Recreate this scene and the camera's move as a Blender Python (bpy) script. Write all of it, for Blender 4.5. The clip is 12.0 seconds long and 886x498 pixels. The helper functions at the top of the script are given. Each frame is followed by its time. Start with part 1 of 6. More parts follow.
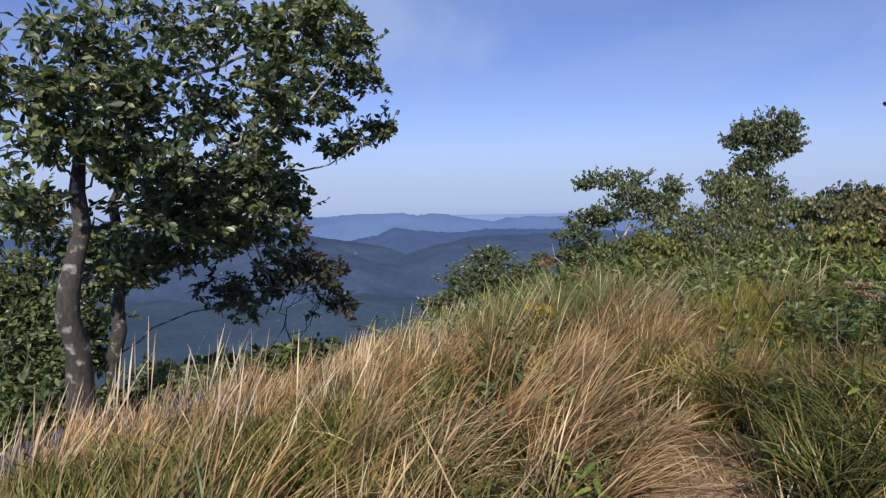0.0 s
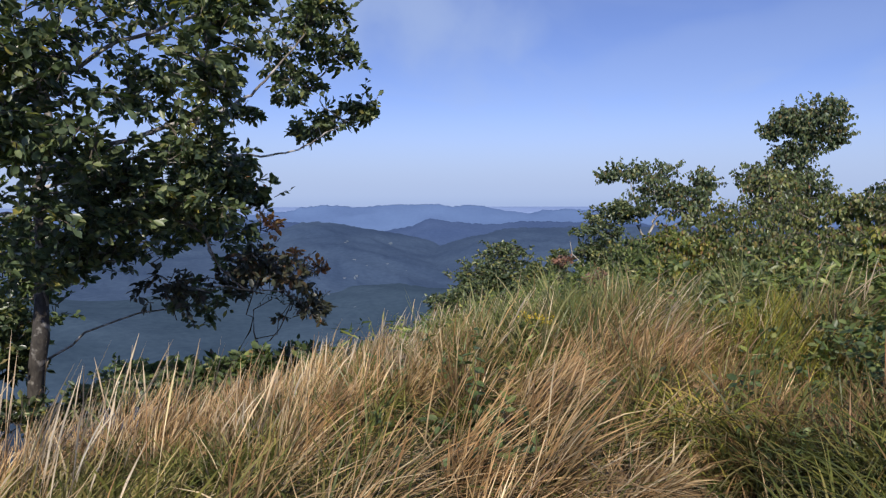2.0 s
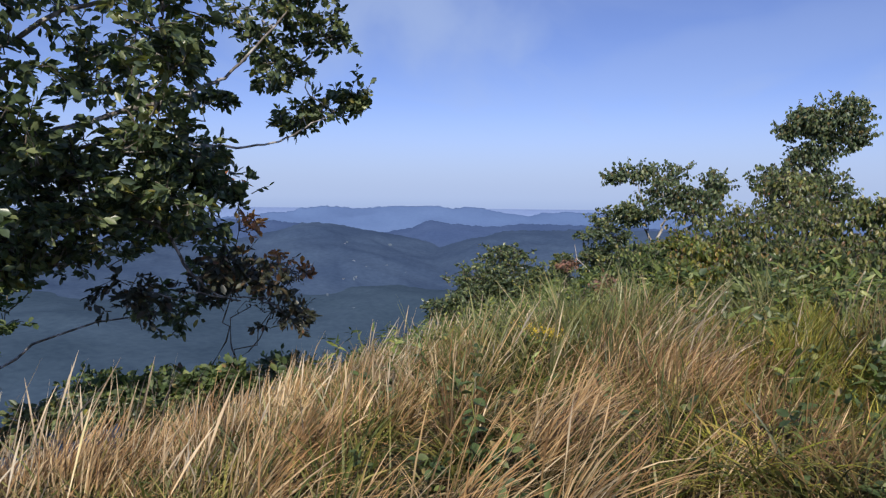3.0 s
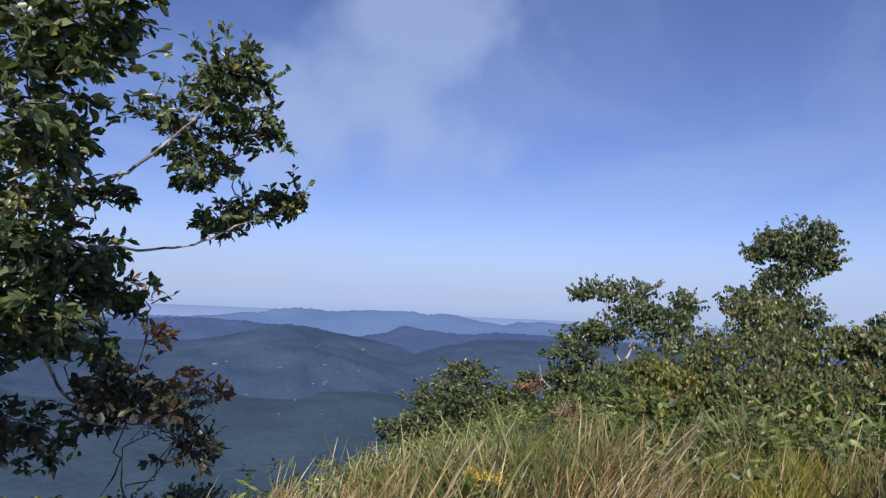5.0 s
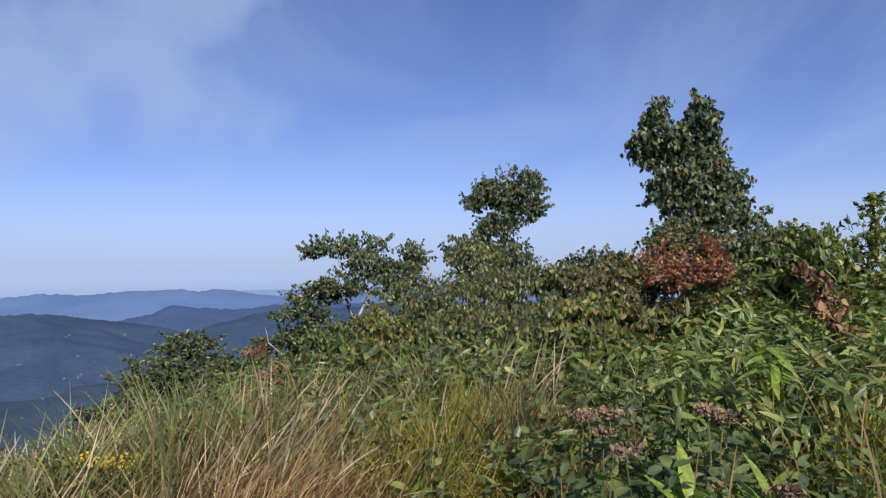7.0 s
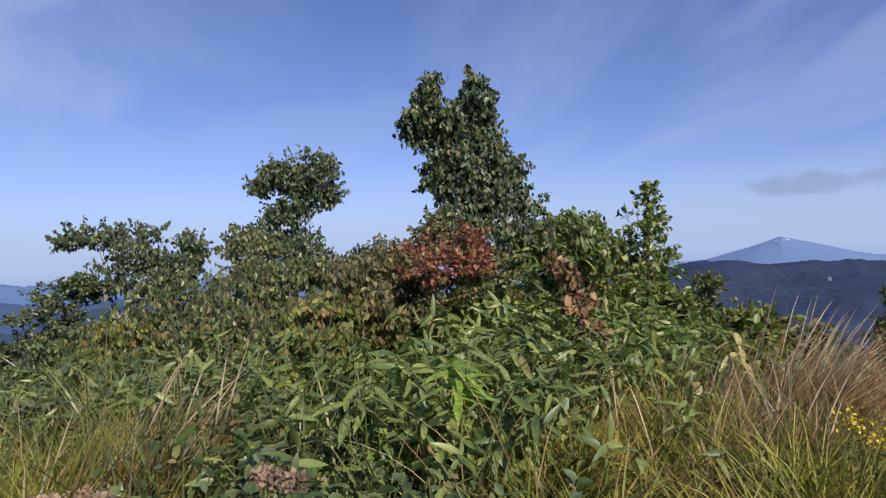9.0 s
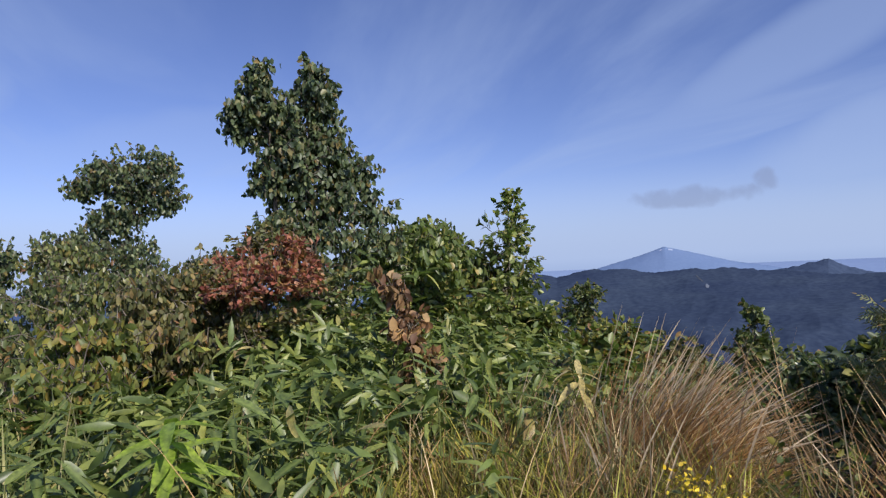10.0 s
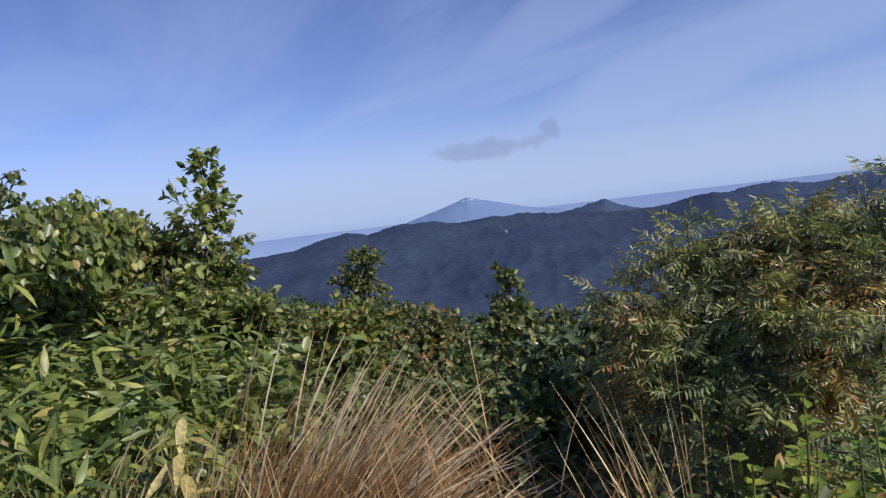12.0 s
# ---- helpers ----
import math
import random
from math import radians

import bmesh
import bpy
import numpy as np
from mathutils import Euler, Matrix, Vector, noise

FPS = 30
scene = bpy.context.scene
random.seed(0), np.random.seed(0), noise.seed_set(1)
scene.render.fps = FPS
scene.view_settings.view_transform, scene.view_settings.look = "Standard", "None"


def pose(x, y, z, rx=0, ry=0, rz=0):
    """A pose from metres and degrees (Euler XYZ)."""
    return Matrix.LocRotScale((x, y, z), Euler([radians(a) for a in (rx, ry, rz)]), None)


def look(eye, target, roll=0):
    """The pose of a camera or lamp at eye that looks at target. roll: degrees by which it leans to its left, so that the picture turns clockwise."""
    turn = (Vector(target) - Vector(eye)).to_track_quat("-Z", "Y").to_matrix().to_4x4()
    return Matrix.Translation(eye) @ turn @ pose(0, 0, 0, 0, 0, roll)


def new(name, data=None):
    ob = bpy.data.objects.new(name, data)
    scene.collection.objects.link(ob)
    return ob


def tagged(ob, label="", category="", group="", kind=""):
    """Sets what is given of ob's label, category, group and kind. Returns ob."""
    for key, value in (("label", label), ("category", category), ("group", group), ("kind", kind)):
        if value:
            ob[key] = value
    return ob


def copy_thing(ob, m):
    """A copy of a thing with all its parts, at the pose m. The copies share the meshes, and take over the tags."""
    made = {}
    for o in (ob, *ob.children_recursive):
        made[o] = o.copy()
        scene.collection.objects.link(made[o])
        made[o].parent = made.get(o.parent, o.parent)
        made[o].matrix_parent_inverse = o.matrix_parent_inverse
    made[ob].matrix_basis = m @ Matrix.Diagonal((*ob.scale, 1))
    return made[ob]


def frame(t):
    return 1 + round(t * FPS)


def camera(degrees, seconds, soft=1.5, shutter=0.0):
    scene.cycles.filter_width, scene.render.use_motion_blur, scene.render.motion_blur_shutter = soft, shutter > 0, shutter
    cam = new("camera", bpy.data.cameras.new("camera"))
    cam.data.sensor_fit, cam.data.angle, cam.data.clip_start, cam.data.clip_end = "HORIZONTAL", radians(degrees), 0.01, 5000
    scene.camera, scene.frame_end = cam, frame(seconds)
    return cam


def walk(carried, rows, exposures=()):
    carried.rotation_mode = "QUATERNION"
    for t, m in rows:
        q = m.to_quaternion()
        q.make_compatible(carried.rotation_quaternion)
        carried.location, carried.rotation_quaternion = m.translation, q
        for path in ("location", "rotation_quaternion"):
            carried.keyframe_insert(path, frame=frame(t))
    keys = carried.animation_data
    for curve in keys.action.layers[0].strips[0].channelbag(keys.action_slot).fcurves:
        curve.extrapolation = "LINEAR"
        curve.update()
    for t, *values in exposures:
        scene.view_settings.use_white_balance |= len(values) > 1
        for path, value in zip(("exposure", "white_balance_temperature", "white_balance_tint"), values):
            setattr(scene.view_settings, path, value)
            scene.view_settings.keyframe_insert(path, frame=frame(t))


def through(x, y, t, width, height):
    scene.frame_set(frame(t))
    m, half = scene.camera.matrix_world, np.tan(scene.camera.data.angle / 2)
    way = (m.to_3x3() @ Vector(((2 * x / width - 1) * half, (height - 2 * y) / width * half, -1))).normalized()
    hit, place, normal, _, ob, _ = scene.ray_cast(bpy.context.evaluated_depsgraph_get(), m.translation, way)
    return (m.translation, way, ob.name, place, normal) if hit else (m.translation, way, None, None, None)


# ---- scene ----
cam = camera(69.1, 12.0, soft=1.3)
PATH = [
    (0, (0.036, 0.022, 1.488), (0.031, 2.018, 1.367), -0.9),
    (0.5, (0.264, 0.141, 1.513), (0.166, 2.126, 1.284), -2.6),
    (1, (0.336, 0.39, 1.521), (0.344, 2.387, 1.415), -3.2),
    (1.5, (0.474, 0.612, 1.481), (0.457, 2.607, 1.33), -2.6),
    (2, (0.545, 0.874, 1.502), (0.432, 2.865, 1.355), -0.1),
    (2.5, (0.549, 1.19, 1.459), (0.488, 3.184, 1.32), 1.5),
    (2.7, (0.52, 1.317, 1.462), (0.443, 3.309, 1.309), 1.1),
    (4.3, (0.71, 2.067, 1.576), (0.513, 4.056, 1.64), 0.7),
    (4.5, (0.72, 2.125, 1.576), (0.589, 4.118, 1.678), 1.6),
    (5, (0.808, 2.158, 1.583), (0.763, 4.148, 1.773), 2.5),
    (5.5, (0.974, 2.146, 1.573), (1.065, 4.14, 1.698), 0.8),
    (6, (1.198, 2.249, 1.505), (1.76, 4.169, 1.527), -0.6),
    (6.5, (1.487, 2.509, 1.464), (2.148, 4.396, 1.509), -0.7),
    (6.7, (1.619, 2.567, 1.445), (2.233, 4.467, 1.555), -1.0),
    (8.3, (2.565, 2.861, 1.39), (3.391, 4.681, 1.321), -5.1),
    (8.5, (2.76, 2.893, 1.377), (3.65, 4.683, 1.32), -3.2),
    (9, (3.212, 2.998, 1.443), (4.232, 4.717, 1.492), -2.2),
    (9.5, (3.695, 3.179, 1.494), (4.839, 4.819, 1.545), -3.1),
    (10, (4.191, 3.319, 1.466), (5.46, 4.863, 1.533), -2.5),
    (10.3, (4.452, 3.483, 1.514), (5.63, 5.098, 1.589), -3.4),
    (10.5, (4.606, 3.536, 1.501), (5.861, 5.093, 1.541), -4.4),
    (11, (5.056, 3.633, 1.53), (6.52, 4.993, 1.626), -4.3),
    (11.5, (5.544, 3.597, 1.537), (7.049, 4.914, 1.565), -5.1),
    (12, (5.942, 3.624, 1.547), (7.593, 4.747, 1.439), -6.9),
]
walk(cam, [(t, look(eye, target, roll)) for t, eye, target, roll in PATH])

# ---------- light ----------
SUN_AZ, SUN_EL = 182.0, 38.0          # degrees clockwise from +y, and above the horizon


def direction(az, el):
    a, e = radians(az), radians(el)
    return Vector((math.sin(a) * math.cos(e), math.cos(a) * math.cos(e), math.sin(e)))


world = bpy.data.worlds.new("world")
scene.world = world
world.use_nodes = True
wt = world.node_tree
wt.nodes.clear()


def wnode(kind, **values):
    n = wt.nodes.new(kind)
    for k, v in values.items():
        n.inputs[k].default_value = v
    return n


w_out = wt.nodes.new("ShaderNodeOutputWorld")
w_bg = wnode("ShaderNodeBackground", Strength=0.105)
sky = wt.nodes.new("ShaderNodeTexSky")
sky.sky_type, sky.sun_disc = "NISHITA", False
sky.sun_elevation, sky.sun_rotation = radians(SUN_EL), radians(SUN_AZ)
sky.altitude, sky.air_density, sky.dust_density, sky.ozone_density = 900, 1.0, 0.6, 3.0
coord = wt.nodes.new("ShaderNodeTexCoord")
split = wt.nodes.new("ShaderNodeSeparateXYZ")
wt.links.new(coord.outputs["Generated"], split.inputs[0])


def wmath(op, a, b=None, c=None):
    n = wt.nodes.new("ShaderNodeMath")
    n.operation = op
    for i, v in enumerate((a, b, c)):
        if v is None:
            continue
        if isinstance(v, (int, float)):
            n.inputs[i].default_value = v
        else:
            wt.links.new(v, n.inputs[i])
    return n.outputs[0]


# thin high cloud: noise on a flat layer overhead
high = wmath("MAXIMUM", split.outputs[2], 0.03)
high = wmath("ADD", high, 0.06)
cx, cy = wmath("DIVIDE", split.outputs[0], high), wmath("DIVIDE", split.outputs[1], high)
layer = wt.nodes.new("ShaderNodeCombineXYZ")
wt.links.new(cx, layer.inputs[0])
wt.links.new(cy, layer.inputs[1])
# the streaks run towards azimuth 20
turned = wt.nodes.new("ShaderNodeMapping")
turned.inputs["Rotation"].default_value = (0, 0, radians(20))
wt.links.new(layer.outputs[0], turned.inputs[0])
drawn = wt.nodes.new("ShaderNodeMapping")
drawn.inputs["Scale"].default_value = (0.95, 0.26, 1)
drawn.inputs["Location"].default_value = (0.35, 1.25, 0)
wt.links.new(turned.outputs[0], drawn.inputs[0])
turned = drawn
veil = wnode("ShaderNodeTexNoise", Scale=1.15, Detail=7.0, Roughness=0.55, Distortion=0.6)
wt.links.new(turned.outputs[0], veil.inputs["Vector"])
veil_amount = wt.nodes.new("ShaderNodeMapRange")
veil_amount.interpolation_type = "SMOOTHSTEP"
for k, v in (("From Min", 0.40), ("From Max", 0.72), ("To Min", 0.0), ("To Max", 0.36)):
    veil_amount.inputs[k].default_value = v
wt.links.new(veil.outputs["Fac"], veil_amount.inputs["Value"])
# pale band of haze low over the horizon
low = wt.nodes.new("ShaderNodeMapRange")
low.interpolation_type = "SMOOTHSTEP"
for k, v in (("From Min", 0.0), ("From Max", 0.17), ("To Min", 0.95), ("To Max", 0.0)):
    low.inputs[k].default_value = v
wt.links.new(split.outputs[2], low.inputs["Value"])
haze = wmath("MAXIMUM", veil_amount.outputs[0], low.outputs[0])
both = wt.nodes.new("ShaderNodeMix")
both.data_type = "RGBA"
both.inputs["B"].default_value = (3.9, 5.0, 7.6, 1)


# the sky's blue is a little violet in this air
tint = wt.nodes.new("ShaderNodeMix")
tint.data_type, tint.blend_type = "RGBA", "MULTIPLY"
tint.inputs["Factor"].default_value = 1.0
tint.inputs["B"].default_value = (0.95, 0.90, 1.22, 1)
wt.links.new(sky.outputs[0], tint.inputs["A"])
wt.links.new(tint.outputs["Result"], both.inputs["A"])


# two small grey cloud scraps over the volcano
def scrap(az, el, wide, tall, scale, most=0.55, lean=0.0, rag=1.6):
    d = direction(az, el)
    side = Vector((math.cos(radians(az)), -math.sin(radians(az)), 0))
    up = side.cross(d)
    side, up = side * math.cos(radians(lean)) + up * math.sin(radians(lean)), up * math.cos(radians(lean)) - side * math.sin(radians(lean))

    def along(v):
        n = wt.nodes.new("ShaderNodeVectorMath")
        n.operation = "DOT_PRODUCT"
        n.inputs[1].default_value = v
        wt.links.new(coord.outputs["Generated"], n.inputs[0])
        return n.outputs["Value"]
    ragged = wnode("ShaderNodeTexNoise", Scale=scale, Detail=5.0)
    wt.links.new(coord.outputs["Generated"], ragged.inputs["Vector"])
    a = wmath("DIVIDE", along(side), wide)
    b = wmath("DIVIDE", along(up), tall)
    r = wmath("ADD", wmath("MULTIPLY", a, a), wmath("MULTIPLY", b, b))
    r = wmath("ADD", r, wmath("MULTIPLY", wmath("SUBTRACT", ragged.outputs["Fac"], 0.5), rag))
    front = wmath("GREATER_THAN", along(d), 0.5)
    n = wt.nodes.new("ShaderNodeMapRange")
    n.interpolation_type = "SMOOTHSTEP"
    for k, v in (("From Min", 1.1), ("From Max", 0.1), ("To Min", 0.0), ("To Max", most)):
        n.inputs[k].default_value = v
    wt.links.new(r, n.inputs["Value"])
    return wmath("MULTIPLY", n.outputs[0], front)


veils = wmath("MAXIMUM", scrap(-8, 19, 0.30, 0.17, 4.2, 0.62, 20, 3.4), scrap(84, 11, 0.42, 0.07, 5.0, 0.46, 12, 1.4))
veils = wmath("MAXIMUM", veils, scrap(72, 17, 0.40, 0.05, 5.0, 0.35, 22, 1.0))
veils = wmath("MAXIMUM", veils, scrap(20, 12, 0.35, 0.05, 6.0, 0.2, 8))
wt.links.new(wmath("MAXIMUM", haze, veils), both.inputs["Factor"])
scraps = wmath("MAXIMUM", scrap(61.0, 5.3, 0.090, 0.017, 30.0, 0.42, 0, 2.6), scrap(66.2, 6.1, 0.022, 0.018, 40.0, 0.42, 0, 2.4))
# dusky top of the haze layer, just over the horizon
band = wt.nodes.new("ShaderNodeMapRange")
band.interpolation_type = "SMOOTHSTEP"
for k, v in (("From Min", -0.012), ("From Max", 0.012), ("To Min", 0.35), ("To Max", 0.0)):
    band.inputs[k].default_value = v
wt.links.new(split.outputs[2], band.inputs["Value"])
dusk = wt.nodes.new("ShaderNodeMix")
dusk.data_type = "RGBA"
dusk.inputs["B"].default_value = (2.7, 3.7, 6.3, 1)
wt.links.new(band.outputs[0], dusk.inputs["Factor"])
wt.links.new(both.outputs["Result"], dusk.inputs["A"])
last = wt.nodes.new("ShaderNodeMix")
last.data_type = "RGBA"
last.inputs["B"].default_value = (2.2, 2.55, 3.9, 1)
wt.links.new(scraps, last.inputs["Factor"])
wt.links.new(dusk.outputs["Result"], last.inputs["A"])
wt.links.new(last.outputs["Result"], w_bg.inputs["Color"])
wt.links.new(w_bg.outputs[0], w_out.inputs["Surface"])

sun = new("sun", bpy.data.lights.new("sun", "SUN"))
sun.data.energy, sun.data.angle, sun.data.color = 5.0, radians(0.6), (1.0, 0.93, 0.83)
sun.matrix_world = look((0, 0, 30), Vector((0, 0, 30)) - direction(SUN_AZ, SUN_EL))


# ---------- materials ----------
def ramp(nt, stops):
    n = nt.nodes.new("ShaderNodeValToRGB")
    while len(n.color_ramp.elements) < len(stops):
        n.color_ramp.elements.new(0.5)
    for e, (p, c) in zip(n.color_ramp.elements, stops):
        e.position, e.color = p, (*c, 1)
    return n


def material(name):
    m = bpy.data.materials.new(name)
    m.use_nodes = True
    nt = m.node_tree
    return m, nt, nt.nodes["Principled BSDF"]


def mixed(nt, kind, fac, a, b):
    n = nt.nodes.new("ShaderNodeMix")
    n.data_type, n.blend_type = "RGBA", kind
    for key, v in (("Factor", fac), ("A", a), ("B", b)):
        if isinstance(v, (int, float)):
            n.inputs[key].default_value = v
        elif isinstance(v, tuple):
            n.inputs[key].default_value = (*v, 1)
        else:
            nt.links.new(v, n.inputs[key])
    return n.outputs["Result"]


def noise_of(nt, scale, detail=4.0, vector=None):
    n = nt.nodes.new("ShaderNodeTexNoise")
    n.inputs["Scale"].default_value, n.inputs["Detail"].default_value = scale, detail
    if vector is None:
        c = nt.nodes.new("ShaderNodeTexCoord")
        vector = c.outputs["Object"]
    nt.links.new(vector, n.inputs["Vector"])
    return n.outputs["Fac"]


def leaf_material(name, stops, rough=0.45, through=0.22, by_object=False, vein=0.0, blotch=0.35, drift=0.0):
    """A leaf: colour by piece, blotches within it, some light through it."""
    m, nt, bsdf = material(name)
    if by_object:
        pick = nt.nodes.new("ShaderNodeObjectInfo").outputs["Random"]
    else:
        pick = nt.nodes.new("ShaderNodeNewGeometry").outputs["Random Per Island"]
    r = ramp(nt, [(p, tuple(1.02 * v for v in c)) for p, c in stops])
    if drift:
        own = nt.nodes.new("ShaderNodeMath")
        own.operation = "MULTIPLY_ADD"
        own.inputs[1].default_value, own.inputs[2].default_value = 1 - drift, -0.75 * drift
        nt.links.new(pick, own.inputs[0])
        wide = nt.nodes.new("ShaderNodeMath")
        wide.operation = "MULTIPLY_ADD"
        wide.inputs[1].default_value = 2.6 * drift
        nt.links.new(noise_of(nt, 3.2, 3.0), wide.inputs[0])
        nt.links.new(own.outputs[0], wide.inputs[2])
        pick = wide.outputs[0]
    nt.links.new(pick, r.inputs[0])
    spots = ramp(nt, [(0.34, (0.36, 0.40, 0.46)), (0.66, (1.55, 1.5, 1.25))])
    nt.links.new(noise_of(nt, 9.0, 5.0), spots.inputs[0])
    colour = mixed(nt, "MULTIPLY", blotch * 2, r.outputs[0], spots.outputs[0])
    if vein:
        uv = nt.nodes.new("ShaderNodeUVMap")
        s = nt.nodes.new("ShaderNodeSeparateXYZ")
        nt.links.new(uv.outputs[0], s.inputs[0])
        mid = nt.nodes.new("ShaderNodeMath")
        mid.operation = "SUBTRACT"
        mid.inputs[1].default_value = 0.5
        nt.links.new(s.outputs[0], mid.inputs[0])
        ab = nt.nodes.new("ShaderNodeMath")
        ab.operation = "ABSOLUTE"
        nt.links.new(mid.outputs[0], ab.inputs[0])
        line = ramp(nt, [(0.0, (1, 1, 1)), (0.07, (0, 0, 0))])
        nt.links.new(ab.outputs[0], line.inputs[0])
        pale = nt.nodes.new("ShaderNodeMath")
        pale.operation = "MULTIPLY"
        pale.inputs[1].default_value = vein
        nt.links.new(line.outputs[0], pale.inputs[0])
        colour = mixed(nt, "MIX", pale.outputs[0], colour, (0.32, 0.38, 0.12))
    nt.links.new(colour, bsdf.inputs["Base Color"])
    bsdf.inputs["Roughness"].default_value = rough
    bsdf.inputs["Specular IOR Level"].default_value = 0.5
    clear = nt.nodes.new("ShaderNodeBsdfTranslucent")
    bright = mixed(nt, "MULTIPLY", 1.0, colour, (1.25, 1.5, 0.72))
    nt.links.new(bright, clear.inputs["Color"])
    mix = nt.nodes.new("ShaderNodeMixShader")
    mix.inputs[0].default_value = through
    nt.links.new(bsdf.outputs[0], mix.inputs[1])
    nt.links.new(clear.outputs[0], mix.inputs[2])
    nt.links.new(mix.outputs[0], nt.nodes["Material Output"].inputs["Surface"])
    return m


def blade_material(name, tops, bottom, rise=(0.1, 0.55), rough=0.55, through=0.2):
    """Grass: colour by blade; its root has its own hue, darkened to paint shade between blades."""
    m, nt, bsdf = material(name)
    pick = nt.nodes.new("ShaderNodeNewGeometry").outputs["Random Per Island"]
    r = ramp(nt, tops)
    wide = nt.nodes.new("ShaderNodeMath")
    wide.operation = "MULTIPLY_ADD"
    wide.inputs[1].default_value, wide.inputs[2].default_value = 1.15, -0.38
    nt.links.new(noise_of(nt, 1.7, 4.0), wide.inputs[0])
    both_picks = nt.nodes.new("ShaderNodeMath")
    both_picks.operation = "MULTIPLY_ADD"
    both_picks.inputs[1].default_value = 0.65
    nt.links.new(pick, both_picks.inputs[0])
    nt.links.new(wide.outputs[0], both_picks.inputs[2])
    nt.links.new(both_picks.outputs[0], r.inputs[0])
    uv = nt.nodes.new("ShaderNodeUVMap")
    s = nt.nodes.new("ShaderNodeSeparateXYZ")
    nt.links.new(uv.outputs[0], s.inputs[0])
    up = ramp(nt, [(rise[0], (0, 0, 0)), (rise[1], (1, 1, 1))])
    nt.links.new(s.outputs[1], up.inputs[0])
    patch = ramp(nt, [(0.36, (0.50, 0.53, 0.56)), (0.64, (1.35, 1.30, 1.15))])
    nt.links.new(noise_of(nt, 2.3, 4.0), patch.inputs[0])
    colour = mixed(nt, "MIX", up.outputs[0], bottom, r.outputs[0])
    colour = mixed(nt, "MULTIPLY", 0.8, colour, patch.outputs[0])
    nt.links.new(colour, bsdf.inputs["Base Color"])
    bsdf.inputs["Roughness"].default_value = rough
    bsdf.inputs["Specular IOR Level"].default_value = 0.32
    clear = nt.nodes.new("ShaderNodeBsdfTranslucent")
    nt.links.new(colour, clear.inputs["Color"])
    mix = nt.nodes.new("ShaderNodeMixShader")
    mix.inputs[0].default_value = through
    nt.links.new(bsdf.outputs[0], mix.inputs[1])
    nt.links.new(clear.outputs[0], mix.inputs[2])
    nt.links.new(mix.outputs[0], nt.nodes["Material Output"].inputs["Surface"])
    return m


def bark_material(name, dark, pale, patches=0.55, sharp=0.09):
    m, nt, bsdf = material(name)
    c = nt.nodes.new("ShaderNodeTexCoord")
    stretch = nt.nodes.new("ShaderNodeMapping")
    stretch.inputs["Scale"].default_value = (1, 1, 0.35)
    nt.links.new(c.outputs["Object"], stretch.inputs[0])
    fine = noise_of(nt, 45.0, 6.0, stretch.outputs[0])
    big = noise_of(nt, 11.0, 8.0)
    grain = ramp(nt, [(0.3, tuple(v * 0.55 for v in dark)), (0.7, tuple(v * 1.4 for v in dark))])
    nt.links.new(fine, grain.inputs[0])
    spot = ramp(nt, [(patches - sharp, (0, 0, 0)), (patches + sharp, (0.85, 0.85, 0.85))])
    nt.links.new(big, spot.inputs[0])
    colour = mixed(nt, "MIX", spot.outputs[0], grain.outputs[0], pale)
    nt.links.new(colour, bsdf.inputs["Base Color"])
    bsdf.inputs["Roughness"].default_value = 0.9
    bump = nt.nodes.new("ShaderNodeBump")
    bump.inputs["Strength"].default_value, bump.inputs["Distance"].default_value = 0.6, 0.01
    nt.links.new(fine, bump.inputs["Height"])
    nt.links.new(bump.outputs[0], bsdf.inputs["Normal"])
    return m


def land_material(name, low_c, high_c, scale, bump=1.0, relief=None, contrast=0.75):
    """Wooded land far off: crowns too small to tell apart, in two scales of colour with the haze mixed in."""
    m, nt, bsdf = material(name)
    a = ramp(nt, [(0.35, low_c), (0.65, high_c)])
    big = noise_of(nt, scale, 5.0)
    fine = noise_of(nt, scale * 14, 6.0)
    nt.links.new(big, a.inputs[0])
    f = ramp(nt, [(0.32, (0.72, 0.75, 0.80)), (0.68, (1.3, 1.26, 1.18))])
    nt.links.new(fine, f.inputs[0])
    nt.links.new(mixed(nt, "MULTIPLY", contrast, a.outputs[0], f.outputs[0]), bsdf.inputs["Base Color"])
    bsdf.inputs["Roughness"].default_value = 1.0
    bsdf.inputs["Specular IOR Level"].default_value = 0.0
    bu = nt.nodes.new("ShaderNodeBump")
    bu.inputs["Strength"].default_value, bu.inputs["Distance"].default_value = 0.7 * bump, relief or 6.0
    nt.links.new(fine, bu.inputs["Height"])
    nt.links.new(bu.outputs[0], bsdf.inputs["Normal"])
    return m


OAK = leaf_material("dark_oak_leaf", [(0.0, (0.048, 0.072, 0.042)), (0.55, (0.100, 0.136, 0.070)), (0.92, (0.195, 0.22, 0.10)), (1.0, (0.290, 0.250, 0.065))], 0.34, 0.24)
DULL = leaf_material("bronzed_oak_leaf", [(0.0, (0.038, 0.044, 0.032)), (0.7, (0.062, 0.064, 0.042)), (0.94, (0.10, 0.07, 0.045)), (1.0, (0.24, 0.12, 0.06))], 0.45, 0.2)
BIRCH = leaf_material("birch_leaf", [(0.0, (0.054, 0.082, 0.044)), (0.6, (0.098, 0.136, 0.068)), (0.88, (0.16, 0.185, 0.085)), (1.0, (0.20, 0.14, 0.05))], 0.46, 0.22)
